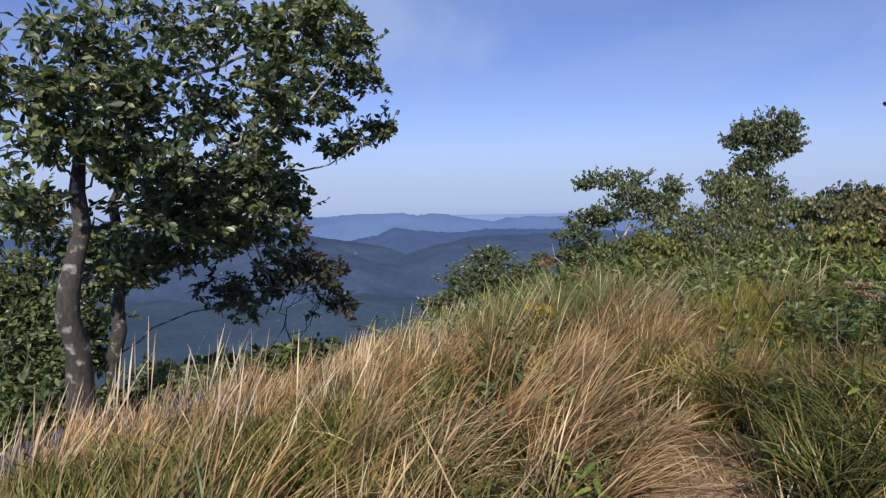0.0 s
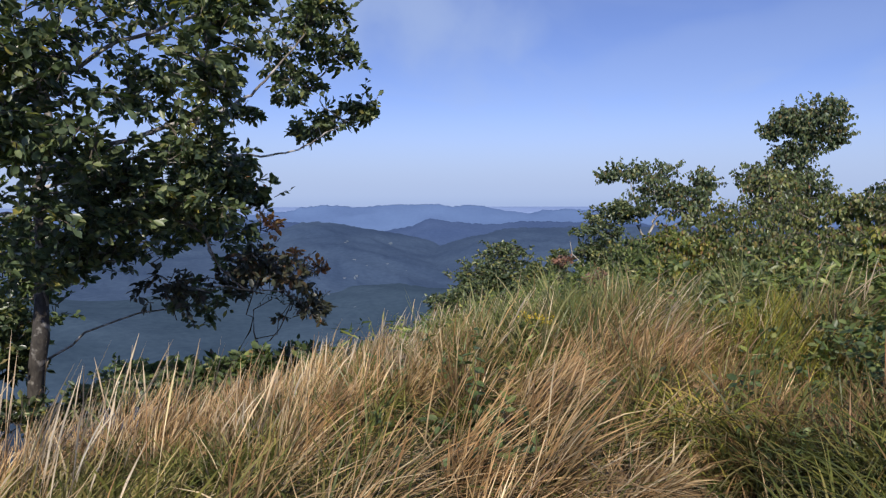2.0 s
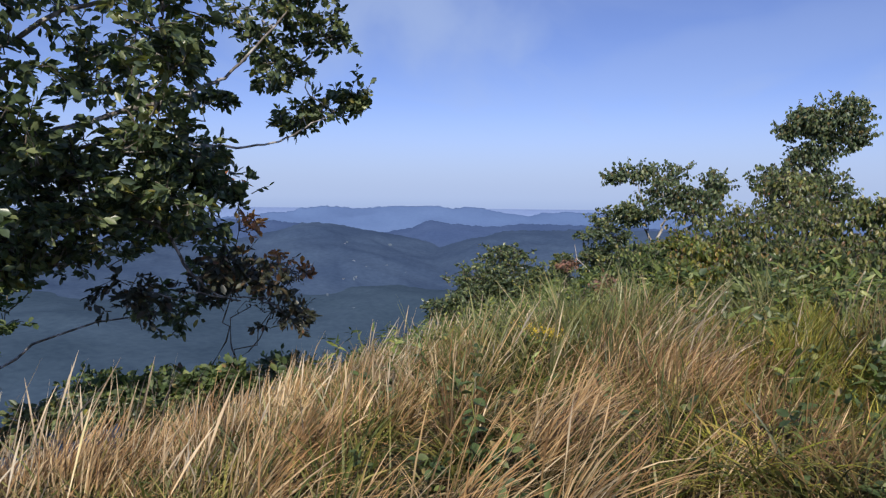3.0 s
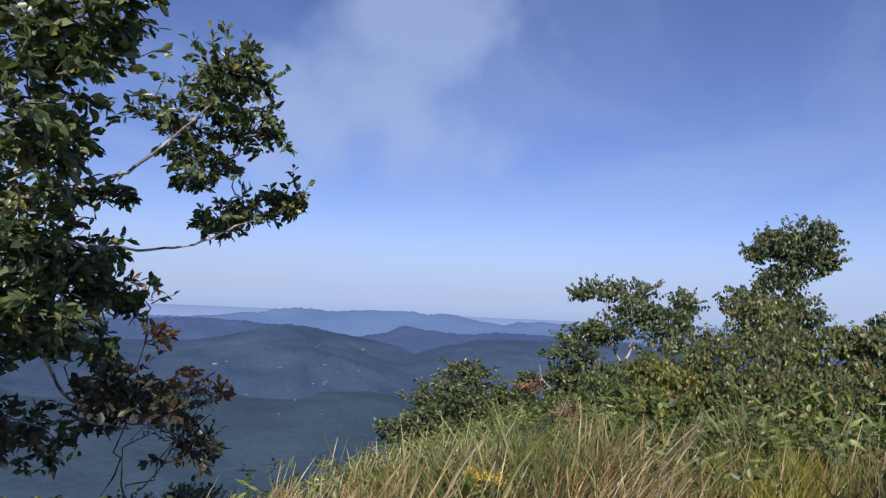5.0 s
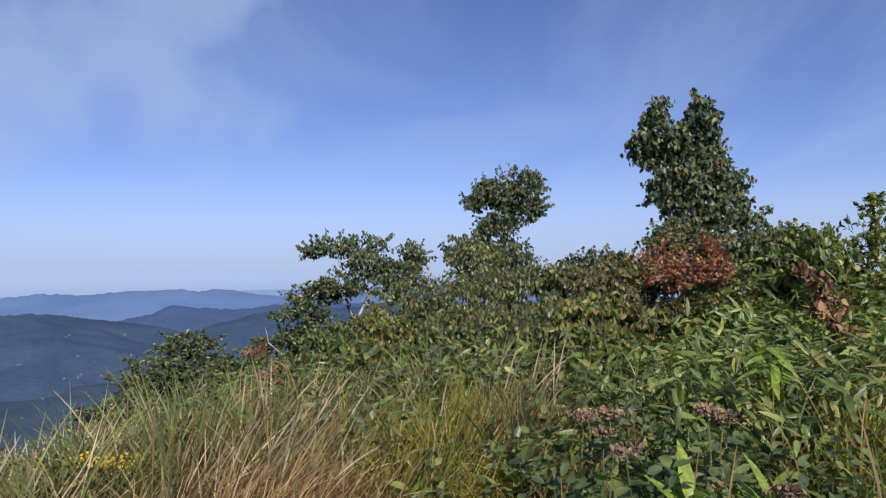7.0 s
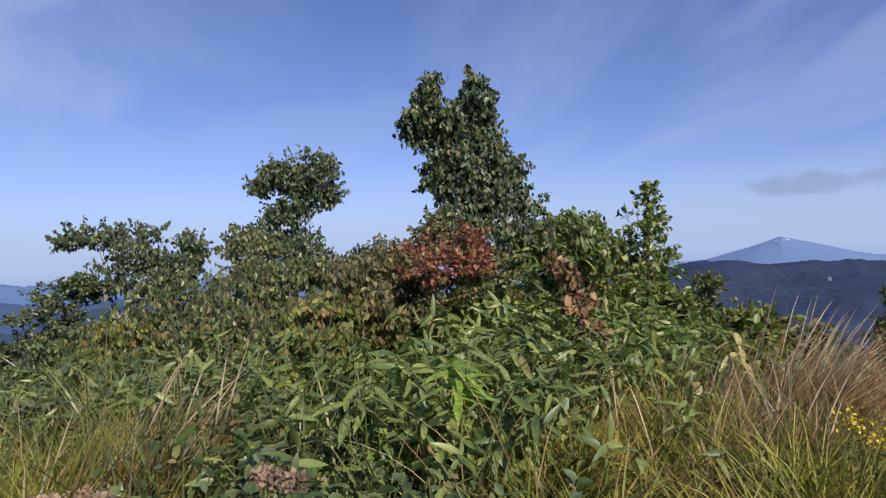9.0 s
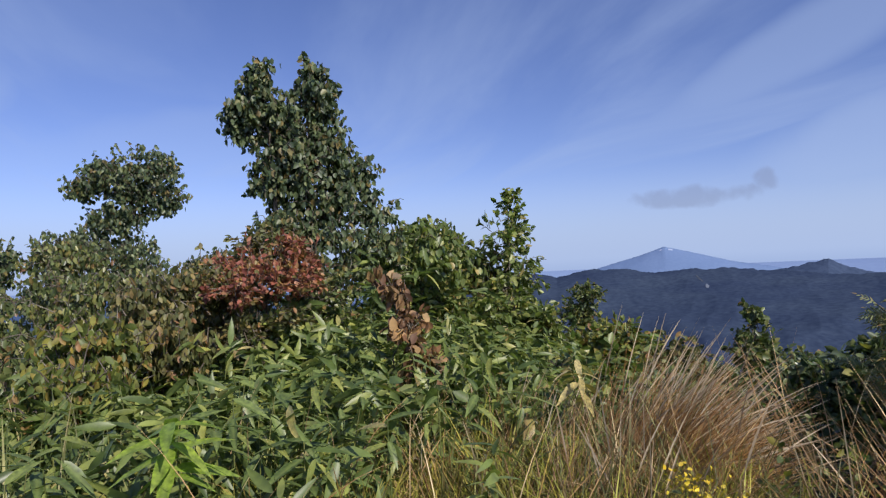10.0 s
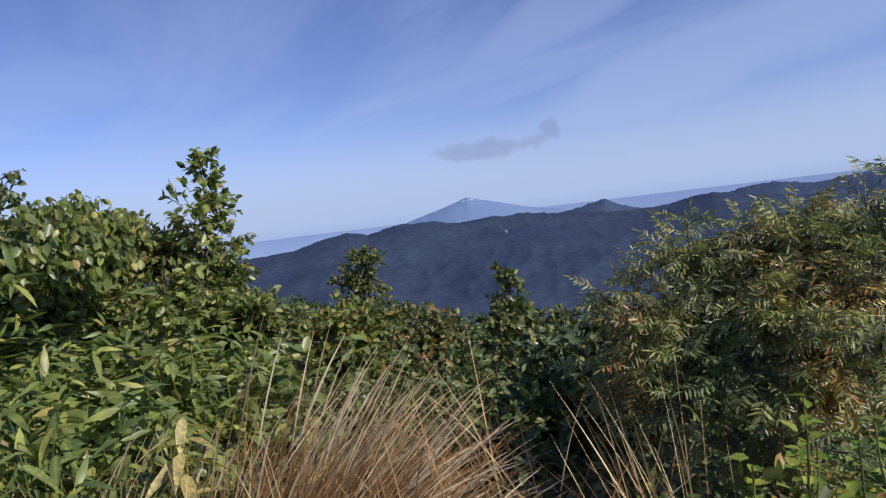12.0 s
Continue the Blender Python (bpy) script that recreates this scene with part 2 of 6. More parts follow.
SHRUB = leaf_material("shrub_leaf", [(0.0, (0.058, 0.084, 0.036)), (0.5, (0.118, 0.150, 0.058)), (0.85, (0.225, 0.232, 0.085)), (0.95, (0.238, 0.194, 0.075)), (1.0, (0.20, 0.10, 0.055))], 0.38, 0.26)
YELLOWING = leaf_material("yellowing_leaf", [(0.0, (0.070, 0.102, 0.030)), (0.5, (0.150, 0.185, 0.046)), (0.85, (0.270, 0.238, 0.056)), (1.0, (0.259, 0.130, 0.056))], 0.5, 0.3)
FRESH = leaf_material("fresh_shrub_leaf", [(0.0, (0.088, 0.130, 0.040)), (0.5, (0.160, 0.205, 0.064)), (0.88, (0.26, 0.28, 0.09)), (1.0, (0.33, 0.25, 0.10))], 0.4, 0.3)
RED = leaf_material("red_autumn_leaf", [(0.0, (0.19, 0.062, 0.052)), (0.4, (0.36, 0.130, 0.098)), (0.68, (0.40, 0.20, 0.12)), (0.85, (0.30, 0.19, 0.075)), (1.0, (0.14, 0.14, 0.05))], 0.45, 0.3)
ORANGE = leaf_material("orange_leaf", [(0.0, (0.30, 0.11, 0.05)), (0.5, (0.46, 0.19, 0.08)), (1.0, (0.40, 0.26, 0.11))], 0.5, 0.3)
DUSKY = leaf_material("dusky_red_leaf", [(0.0, (0.19, 0.095, 0.075)), (0.6, (0.30, 0.16, 0.125)), (1.0, (0.26, 0.20, 0.11))], 0.5, 0.25)
RUSTY = leaf_material("rusty_leaf", [(0.0, (0.081, 0.092, 0.036)), (0.4, (0.124, 0.135, 0.050)), (0.75, (0.184, 0.162, 0.063)), (0.95, (0.25, 0.175, 0.072)), (1.0, (0.28, 0.135, 0.065))], 0.55, 0.25)
WILTED_LEAF = leaf_material("wilted_leaf", [(0.0, (0.12, 0.060, 0.034)), (0.5, (0.24, 0.130, 0.066)), (1.0, (0.38, 0.25, 0.12))], 0.6, 0.25)
ROWAN = leaf_material("rowan_leaflet", [(0.0, (0.105, 0.140, 0.070)), (0.5, (0.190, 0.215, 0.095)), (0.72, (0.29, 0.26, 0.095)), (0.86, (0.42, 0.25, 0.09)), (1.0, (0.38, 0.15, 0.065))], 0.40, 0.22, drift=0.6)
SASA = leaf_material("bamboo_grass_leaf", [(0.0, (0.080, 0.122, 0.038)), (0.6, (0.155, 0.208, 0.062)), (0.90, (0.27, 0.30, 0.085)), (0.97, (0.302, 0.302, 0.070)), (1.0, (0.454, 0.367, 0.182))], 0.43, 0.27, by_object=True, vein=0.35)
SASA_FIELD = leaf_material("bamboo_grass_thicket", [(0.0, (0.074, 0.114, 0.036)), (0.6, (0.152, 0.200, 0.060)), (0.9, (0.27, 0.30, 0.085)), (0.98, (0.30, 0.31, 0.09)), (1.0, (0.389, 0.324, 0.154))], 0.43, 0.27)
HERB = leaf_material("herb_leaf", [(0.0, (0.050, 0.080, 0.032)), (0.6, (0.096, 0.138, 0.050)), (0.95, (0.185, 0.215, 0.072)), (1.0, (0.238, 0.154, 0.077))], 0.58, 0.24)
BRIGHT = leaf_material("fresh_green_leaf", [(0.0, (0.17, 0.27, 0.035)), (1.0, (0.29, 0.38, 0.06))], 0.35, 0.35, by_object=True, vein=0.3)
SEEDLING = leaf_material("seedling_leaf", [(0.0, (0.10, 0.16, 0.03)), (0.6, (0.19, 0.26, 0.045)), (1.0, (0.33, 0.34, 0.07))], 0.42, 0.3, by_object=True, vein=0.3)
# grass: third value is the root's hue, darkened as painted shade in the sward
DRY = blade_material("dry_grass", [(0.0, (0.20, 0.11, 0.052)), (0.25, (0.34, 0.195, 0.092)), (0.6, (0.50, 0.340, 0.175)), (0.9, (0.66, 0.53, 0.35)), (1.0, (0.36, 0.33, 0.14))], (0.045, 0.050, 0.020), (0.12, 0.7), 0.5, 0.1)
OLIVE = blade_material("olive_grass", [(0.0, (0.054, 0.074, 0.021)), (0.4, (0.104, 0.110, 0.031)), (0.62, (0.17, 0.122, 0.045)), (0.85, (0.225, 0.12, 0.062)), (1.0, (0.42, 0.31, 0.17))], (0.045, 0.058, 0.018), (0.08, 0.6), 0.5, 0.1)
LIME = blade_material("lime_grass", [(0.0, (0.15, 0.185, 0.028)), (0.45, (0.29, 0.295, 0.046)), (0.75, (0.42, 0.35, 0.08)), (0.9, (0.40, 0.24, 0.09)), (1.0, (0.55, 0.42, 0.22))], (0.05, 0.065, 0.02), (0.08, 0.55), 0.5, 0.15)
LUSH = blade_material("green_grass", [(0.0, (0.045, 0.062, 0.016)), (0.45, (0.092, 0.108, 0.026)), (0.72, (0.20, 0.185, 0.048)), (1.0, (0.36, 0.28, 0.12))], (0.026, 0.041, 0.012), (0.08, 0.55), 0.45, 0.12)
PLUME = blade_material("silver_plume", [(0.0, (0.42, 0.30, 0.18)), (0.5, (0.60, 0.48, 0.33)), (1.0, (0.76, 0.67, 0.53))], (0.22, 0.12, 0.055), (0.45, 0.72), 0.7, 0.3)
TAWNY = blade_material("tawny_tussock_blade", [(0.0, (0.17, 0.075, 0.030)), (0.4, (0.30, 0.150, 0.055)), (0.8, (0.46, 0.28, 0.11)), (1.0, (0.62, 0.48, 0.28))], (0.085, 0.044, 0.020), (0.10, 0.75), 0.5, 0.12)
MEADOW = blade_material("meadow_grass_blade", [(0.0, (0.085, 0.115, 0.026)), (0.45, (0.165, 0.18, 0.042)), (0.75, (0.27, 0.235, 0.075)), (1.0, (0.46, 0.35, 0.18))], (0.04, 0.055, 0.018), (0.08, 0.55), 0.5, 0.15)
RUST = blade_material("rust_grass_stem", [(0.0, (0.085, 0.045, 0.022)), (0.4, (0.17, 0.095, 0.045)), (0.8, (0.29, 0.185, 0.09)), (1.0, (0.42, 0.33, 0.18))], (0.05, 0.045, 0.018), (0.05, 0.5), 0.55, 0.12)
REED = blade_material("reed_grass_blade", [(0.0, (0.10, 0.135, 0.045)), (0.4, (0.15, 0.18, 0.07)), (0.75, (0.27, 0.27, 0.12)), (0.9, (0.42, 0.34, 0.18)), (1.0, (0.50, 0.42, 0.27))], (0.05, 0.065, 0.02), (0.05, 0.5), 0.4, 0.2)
OAK_BARK = bark_material("grey_mottled_bark", (0.050, 0.043, 0.037), (0.36, 0.335, 0.30), 0.61, 0.06)
TWIG = bark_material("twig_bark", (0.10, 0.08, 0.06), (0.34, 0.31, 0.27), 0.6)
LIMB = bark_material("pale_limb_bark", (0.16, 0.14, 0.12), (0.48, 0.45, 0.41), 0.53, 0.05)
PALE_WOOD = bark_material("bleached_wood", (0.30, 0.27, 0.23), (0.52, 0.49, 0.44), 0.53)
STALK = leaf_material("green_stalk", [(0.0, (0.10, 0.13, 0.035)), (1.0, (0.20, 0.20, 0.06))], 0.5, 0.05, by_object=True)
GOLD = leaf_material("yellow_flower", [(0.0, (0.55, 0.38, 0.02)), (1.0, (0.72, 0.55, 0.05))], 0.6, 0.2)
MAUVE = leaf_material("faded_mauve_flower", [(0.0, (0.17, 0.105, 0.075)), (0.6, (0.25, 0.17, 0.125)), (1.0, (0.34, 0.25, 0.18))], 0.8, 0.15)

# soil, litter and moss on the ridge
SOIL, _nt, _b = material("ridge_soil")
_a = ramp(_nt, [(0.3, (0.12, 0.072, 0.036)), (0.5, (0.27, 0.168, 0.086)), (0.68, (0.40, 0.27, 0.15)), (0.78, (0.46, 0.33, 0.19))])
_nt.links.new(noise_of(_nt, 2.2, 8.0), _a.inputs[0])
_g = ramp(_nt, [(0.56, (0, 0, 0)), (0.7, (1, 1, 1))])
_nt.links.new(noise_of(_nt, 0.8, 5.0), _g.inputs[0])
_turf = ramp(_nt, [(0.3, (0.030, 0.032, 0.013)), (0.55, (0.075, 0.068, 0.028)), (0.75, (0.15, 0.115, 0.05))])
_nt.links.new(noise_of(_nt, 7.0, 8.0), _turf.inputs[0])
_worn = _nt.nodes.new("ShaderNodeAttribute")
_worn.attribute_name = "wear"
_edge = _nt.nodes.new("ShaderNodeMath")
_edge.operation = "MULTIPLY_ADD"
_edge.inputs[1].default_value, _edge.inputs[2].default_value = 1.2, -0.6
_nt.links.new(noise_of(_nt, 5.0, 5.0), _edge.inputs[0])
_sum = _nt.nodes.new("ShaderNodeMath")
_sum.use_clamp = True
_nt.links.new(_worn.outputs["Fac"], _sum.inputs[0])
_nt.links.new(_edge.outputs[0], _sum.inputs[1])
_bare = mixed(_nt, "MIX", _g.outputs[0], _a.outputs[0], (0.060, 0.058, 0.024))
_nt.links.new(mixed(_nt, "MIX", _sum.outputs[0], _turf.outputs[0], _bare), _b.inputs["Base Color"])
_b.inputs["Roughness"].default_value = 0.95
_bu = _nt.nodes.new("ShaderNodeBump")
_bu.inputs["Distance"].default_value = 0.06
_nt.links.new(noise_of(_nt, 30.0, 6.0), _bu.inputs["Height"])
_nt.links.new(_bu.outputs[0], _b.inputs["Normal"])

# far land: the blue of hazy air is painted into these base colours
WOODS = land_material("haze_blue_woods", (0.032, 0.047, 0.088), (0.042, 0.060, 0.100), 0.005, 0.30, 7.0, 0.75)
VALLEY = land_material("haze_blue_valley", (0.042, 0.068, 0.098), (0.055, 0.086, 0.122), 0.004, 0.25, 8.0, 0.45)
HILL = land_material("haze_blue_hill", (0.046, 0.073, 0.126), (0.060, 0.092, 0.148), 0.004, 0.25, 8.0, 0.4)
HILL_FAR = land_material("hazier_blue_hill", (0.056, 0.090, 0.178), (0.066, 0.103, 0.196), 0.004, 0.1, None, 0.3)
RANGE = land_material("haze_pale_range", (0.103, 0.162, 0.300), (0.114, 0.178, 0.322), 0.003, 0.0, None, 0.12)
RANGE_RIGHT = land_material("haze_dusky_range", (0.044, 0.064, 0.115), (0.054, 0.077, 0.132), 0.004, 0.3)
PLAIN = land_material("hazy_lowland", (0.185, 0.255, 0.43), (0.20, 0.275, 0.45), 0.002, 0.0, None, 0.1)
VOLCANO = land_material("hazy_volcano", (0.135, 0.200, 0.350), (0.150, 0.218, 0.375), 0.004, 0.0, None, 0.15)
# far snow, rock, scrub, walls and clearings: colours dulled and blued for haze
SNOW, _nt, _b = material("hazed_snow")
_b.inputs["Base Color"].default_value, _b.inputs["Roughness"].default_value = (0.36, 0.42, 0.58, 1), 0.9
SCAR, _nt, _b = material("hazed_rock")
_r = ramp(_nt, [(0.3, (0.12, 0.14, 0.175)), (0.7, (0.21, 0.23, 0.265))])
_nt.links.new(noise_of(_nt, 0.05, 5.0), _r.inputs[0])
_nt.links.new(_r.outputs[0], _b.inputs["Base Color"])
WORN = land_material("hazed_scrub", (0.050, 0.062, 0.088), (0.085, 0.096, 0.120), 0.03, 0.2)
PLASTER, _nt, _b = material("hazed_house_wall")
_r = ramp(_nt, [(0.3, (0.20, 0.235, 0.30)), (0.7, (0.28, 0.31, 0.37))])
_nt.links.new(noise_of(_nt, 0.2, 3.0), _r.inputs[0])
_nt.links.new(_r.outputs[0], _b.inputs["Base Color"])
FIELD = land_material("hazed_clearing", (0.10, 0.135, 0.17), (0.15, 0.185, 0.22), 0.02, 0.2)

from mathutils.bvhtree import BVHTree


# ---------- mesh helpers ----------
def rng_of(seed):
    return np.random.default_rng(seed)


def build(name, verts, faces, mat, uv=None, smooth=False):
    """A mesh from arrays; faces is (n, 3) or (n, 4)."""
    verts, faces = np.asarray(verts, np.float32), np.asarray(faces, np.int32)
    me = bpy.data.meshes.new(name)
    k = faces.shape[1]
    me.vertices.add(len(verts))
    me.vertices.foreach_set("co", verts.ravel())
    me.loops.add(faces.size)
    me.loops.foreach_set("vertex_index", faces.ravel())
    me.polygons.add(len(faces))
    me.polygons.foreach_set("loop_start", np.arange(0, faces.size, k, dtype=np.int32))
    me.polygons.foreach_set("loop_total", np.full(len(faces), k, np.int32))
    if smooth:
        me.polygons.foreach_set("use_smooth", np.ones(len(faces), bool))
    if uv is not None:
        layer = me.uv_layers.new(name="UVMap")
        layer.data.foreach_set("uv", np.asarray(uv, np.float32)[faces.ravel()].ravel())
    me.materials.append(mat)
    me.update()
    me.validate()
    return me


def join(parts):
    """Joins (verts, faces) or (verts, faces, uv) pieces of equal face size."""
    vs, fs, us, n = [], [], [], 0
    for p in parts:
        vs.append(p[0])
        fs.append(np.asarray(p[1]) + n)
        if len(p) > 2:
            us.append(p[2])
        n += len(p[0])
    return np.concatenate(vs), np.concatenate(fs), (np.concatenate(us) if us else None)


def part(name, me, parent, label="", at=None):
    ob = new(name, me)
    ob.parent = parent
    if at is not None:
        ob.matrix_basis = at
    if label:
        tagged(ob, label)
    return ob


def thing(name, base, label, category, group=""):
    ob = new(name)
    ob.empty_display_size = 0.1
    ob.location = base
    return tagged(ob, label, category, group, "thing")


def unit(v):
    return v / np.maximum(np.linalg.norm(v, axis=-1, keepdims=True), 1e-9)


def frames_of(along, normal):
    """Frames with x across the leaf, y along it, z off its face."""
    y = unit(along)
    x = unit(np.cross(y, normal))
    z = np.cross(x, y)
    return np.stack((x, y, z), axis=-1)


def leaf_shape(kind):
    """Vertices, faces and uv of one leaf of length 1 along y."""
    simple = {"ovate": (0.25, 0.24, 0.10), "oak": (0.18, 0.25, 0.10), "pendant": (0.33, 0.27, 0.08), "broad": (0.32, 0.30, 0.12), "leaflet": (0.11, 0.10, 0.10)}
    if kind in simple:
        w1, w2, sag = simple[kind]
        v = [(0, 0, 0), (0, 1, -sag), (-w2, 0.66, -0.5 * sag + w2 * 0.3), (-w1, 0.28, w1 * 0.3), (w1, 0.28, w1 * 0.3), (w2, 0.66, -0.5 * sag + w2 * 0.3)]
        f = [(0, 1, 2, 3), (0, 4, 5, 1)]
        return np.array(v, float), np.array(f), np.array([(0.5 + p[0], p[1]) for p in v], float)
    ys, ws, sag = (0, .14, .38, .7, 1), (0.015, .090, .120, .082, .0), .24
    v, u = [], []
    for y, w in zip(ys, ws):
        z = -sag * y * y
        v += [(-w, y, z + w * 0.28), (0, y, z), (w, y, z + w * 0.28)]
        u += [(0.5 - w, y), (0.5, y), (0.5 + w, y)]
    f = []
    for i in range(len(ys) - 1):
        a = 3 * i
        f += [(a, a + 1, a + 4, a + 3), (a + 1, a + 2, a + 5, a + 4)]
    return np.array(v, float), np.array(f), np.array(u, float)


def leaves(kind, pos, along, normal, size):
    """Many leaves as arrays."""
    v, f, u = leaf_shape(kind)
    fr = frames_of(along, normal)
    out = np.einsum("nij,kj->nki", fr, v) * size[:, None, None] + pos[:, None, :]
    faces = f[None] + (np.arange(len(pos)) * len(v))[:, None, None]
    return out.reshape(-1, 3), faces.reshape(-1, 4), np.tile(u, (len(pos), 1))


def tube(points, radii, sides=7):
    """A tapered tube along points."""
    p = np.asarray(points, float)
    t = unit(np.gradient(p, axis=0))
    ref = np.where(np.abs(t[:, 2:3]) > 0.9, np.array([[1.0, 0, 0]]), np.array([[0, 0, 1.0]]))
    a = unit(np.cross(t, ref))
    b = np.cross(t, a)
    ang = np.linspace(0, 2 * np.pi, sides, endpoint=False)
    ring = a[:, None] * np.cos(ang)[None, :, None] + b[:, None] * np.sin(ang)[None, :, None]
    v = p[:, None] + ring * np.asarray(radii, float)[:, None, None]
    i, j = np.meshgrid(np.arange(len(p) - 1), np.arange(sides), indexing="ij")
    k = (j + 1) % sides
    f = np.stack((i * sides + j, i * sides + k, (i + 1) * sides + k, (i + 1) * sides + j), -1).reshape(-1, 4)
    return v.reshape(-1, 3), f


def bow(a, b, rise, rng, n=8, wander=0.03):
    """A bent line from a to b."""
    a, b = np.asarray(a, float), np.asarray(b, float)
    s = np.linspace(0, 1, n)[:, None]
    p = a + (b - a) * s
    p[:, 2] += rise * np.sin(np.pi * s[:, 0])
    w = rng.normal(0, wander, (n, 3)) * np.sin(np.pi * s)
    return p + w


# ---------- the lie of the land ----------
def smooth(a, b, x):
    s = np.clip((x - a) / (b - a), 0, 1)
    return s * s * (3 - 2 * s)


def brow(x, y):
    """Metres past the brow on the valley side (minus: on the ridge)."""
    return ((x + 2.2) * -7 + (y - 3) * 3.4) / 7.78


def shelf(x, y):
    """Metres past the brow on the volcano side."""
    return ((x - 8.3) * 7 - (y - 2.5) * 2.6) / 7.47


def ground_z(x, y):
    x, y = np.asarray(x, float), np.asarray(y, float)
    left, right = brow(x, y), shelf(x, y)
    z = 0.30 * smooth(6.0, 11, y) * smooth(2.0, 5.0, x) + 0.05 * np.sin(x * 1.3 + 0.6) * np.cos(y * 1.1)
    z = z - 0.08 * np.clip(left + 1.2, 0, 1.2) - 0.42 * np.clip(left, 0, 3) - 0.62 * np.clip(left - 3, 0, None)
    z = z - 0.26 * np.clip(right, 0, 9) - 0.55 * np.clip(right - 9, 0, None)
    z = z - 0.45 * np.clip(y - 18 - 0.2 * x, 0, None)
    z = z - 0.25 * np.clip(-4 - y, 0, None)
    far = np.hypot(x - 3, y - 6)
    return np.maximum(z, -6 - 0.55 * np.clip(far - 8, 0, None))


BARE = np.array([(-0.3, -6), (0, -1), (0.1, 0.5), (0.55, 1.8), (1.02, 2.6), (1.33, 3.1), (1.56, 3.55), (1.68, 4.0)])       # middle of the trodden trail


def ground_sheet():
    ang = np.linspace(0, 2 * np.pi, 240, endpoint=False)
    rad = np.concatenate((np.linspace(0.15, 16, 90), 16 * np.geomspace(1.06, 300, 50)))
    r, a = np.meshgrid(rad, ang, indexing="ij")
    x, y = 3 + r * np.sin(a), 5 + r * np.cos(a)
    z = np.maximum(ground_z(x, y), -420)
    z = z + np.array([[0.05 * noise.noise((float(p) * 1.7, float(q) * 1.7, 0.3)) for p, q in zip(pr, qr)] for pr, qr in zip(x, y)]) * (r < 30)
    n = len(ang)
    i, j = np.meshgrid(np.arange(len(rad) - 1), np.arange(n), indexing="ij")
    k = (j + 1) % n
    f = np.stack((i * n + j, (i + 1) * n + j, (i + 1) * n + k, i * n + k), -1).reshape(-1, 4)
    v = np.stack((x, y, z), -1).reshape(-1, 3)
    me = build("ground", v, f[:, ::-1], SOIL, smooth=True)
    wear = np.full(len(v), 9.0)
    for a, b in zip(BARE[:-1], BARE[1:]):
        t = np.clip(((v[:, :2] - a) @ (b - a)) / ((b - a) @ (b - a)), 0, 1)
        wear = np.minimum(wear, np.linalg.norm(v[:, :2] - a - t[:, None] * (b - a), axis=1))
    me.attributes.new("wear", "FLOAT", "POINT").data.foreach_set("value", smooth(0.8, 0.38, wear).astype(np.float32))
    return me


tagged(new("ground", ground_sheet()), "mossy dark soil of a mountain ridge with a trodden bare trail", "ground", kind="structure")


# ---------- distance ----------
EYE_Z = 1.5


def spread(profile, az):
    p = np.array(profile, float)
    return np.interp(az, p[:, 0], p[:, 1])


def ridge(name, profile, dist, front, foot, mat, label, folds=0.5, seed=0, rows=26, cols=760, rough=2.0, treetops=0.0016):
    """A range of hills whose crest follows (azimuth, elevation)."""
    a0, a1 = profile[0][0], profile[-1][0]
    az = np.linspace(a0, a1, cols)
    crest = EYE_Z + dist * np.tan(np.radians(spread(profile, az)))
    tops = np.array([noise.noise((a * dist / 1500, seed + 0.5, 3.0)) + 0.6 * noise.noise((a * dist / 520, seed + 1.5, 7.0)) for a in az])
    s = np.concatenate((np.linspace(0, 1, rows) ** 0.85, [1.12]))
    kernel = np.hanning(219)
    calm = np.convolve(np.pad(crest, 109, mode="edge"), kernel / kernel.sum(), "valid")
    v = np.zeros((len(s), cols, 3))
    for i, si in enumerate(s):
        d = dist - front * (1 - si)
        up = (1 - (1 - min(si, 1)) ** 1.25) if si <= 1 else 0.8
        keep = min(si, 1) ** 5
        h = foot + (crest * keep + calm * (1 - keep) - foot) * up
        if i >= rows - 2:
            h = h + tops * dist * treetops * (1.0 if i >= rows - 1 else 0.5)
        if 0 < si <= 1:
            w = math.sin(math.pi * min(si, 1)) ** 0.8
            for j in range(cols):
                px, py = d * math.sin(radians(az[j])), d * math.cos(radians(az[j]))
                run = radians(az[j]) * dist
                g = 0.09 * (0.35 - abs(noise.noise((run / 190 + seed + 0.4 * noise.noise((px / 300, py / 300, 2.0)), d / 700, 4.4 + seed)))) + 0.08 * (0.3 - abs(noise.noise((run / 75, d / 330, seed + 9.0))))
                g += 0.7 * noise.noise((px / 520 + seed, py / 520, seed * 0.7)) + 0.55 * (0.4 - abs(noise.noise((px / 260 + seed, py / 260 + 3, 1.1 + seed)))) + 0.16 * (0.35 - abs(noise.noise((px / 110, py / 110, seed))))
                h[j] += folds * w * g * (crest[j] - foot) * 0.45
                h[j] += 0.5 * rough * noise.noise((px / 30, py / 30, seed + 5.0)) + 0.9 * rough * noise.noise((px / 75, py / 75, seed + 2.0))
        v[i, :, 0], v[i, :, 1], v[i, :, 2] = d * np.sin(np.radians(az)), d * np.cos(np.radians(az)), h
    i, j = np.meshgrid(np.arange(len(s) - 1), np.arange(cols - 1), indexing="ij")
    f = np.stack((i * cols + j, i * cols + j + 1, (i + 1) * cols + j + 1, (i + 1) * cols + j), -1).reshape(-1, 4)
    me = build(name, v.reshape(-1, 3), f, mat, smooth=True)
    return tagged(new(name, me), label, "hills", kind="structure")


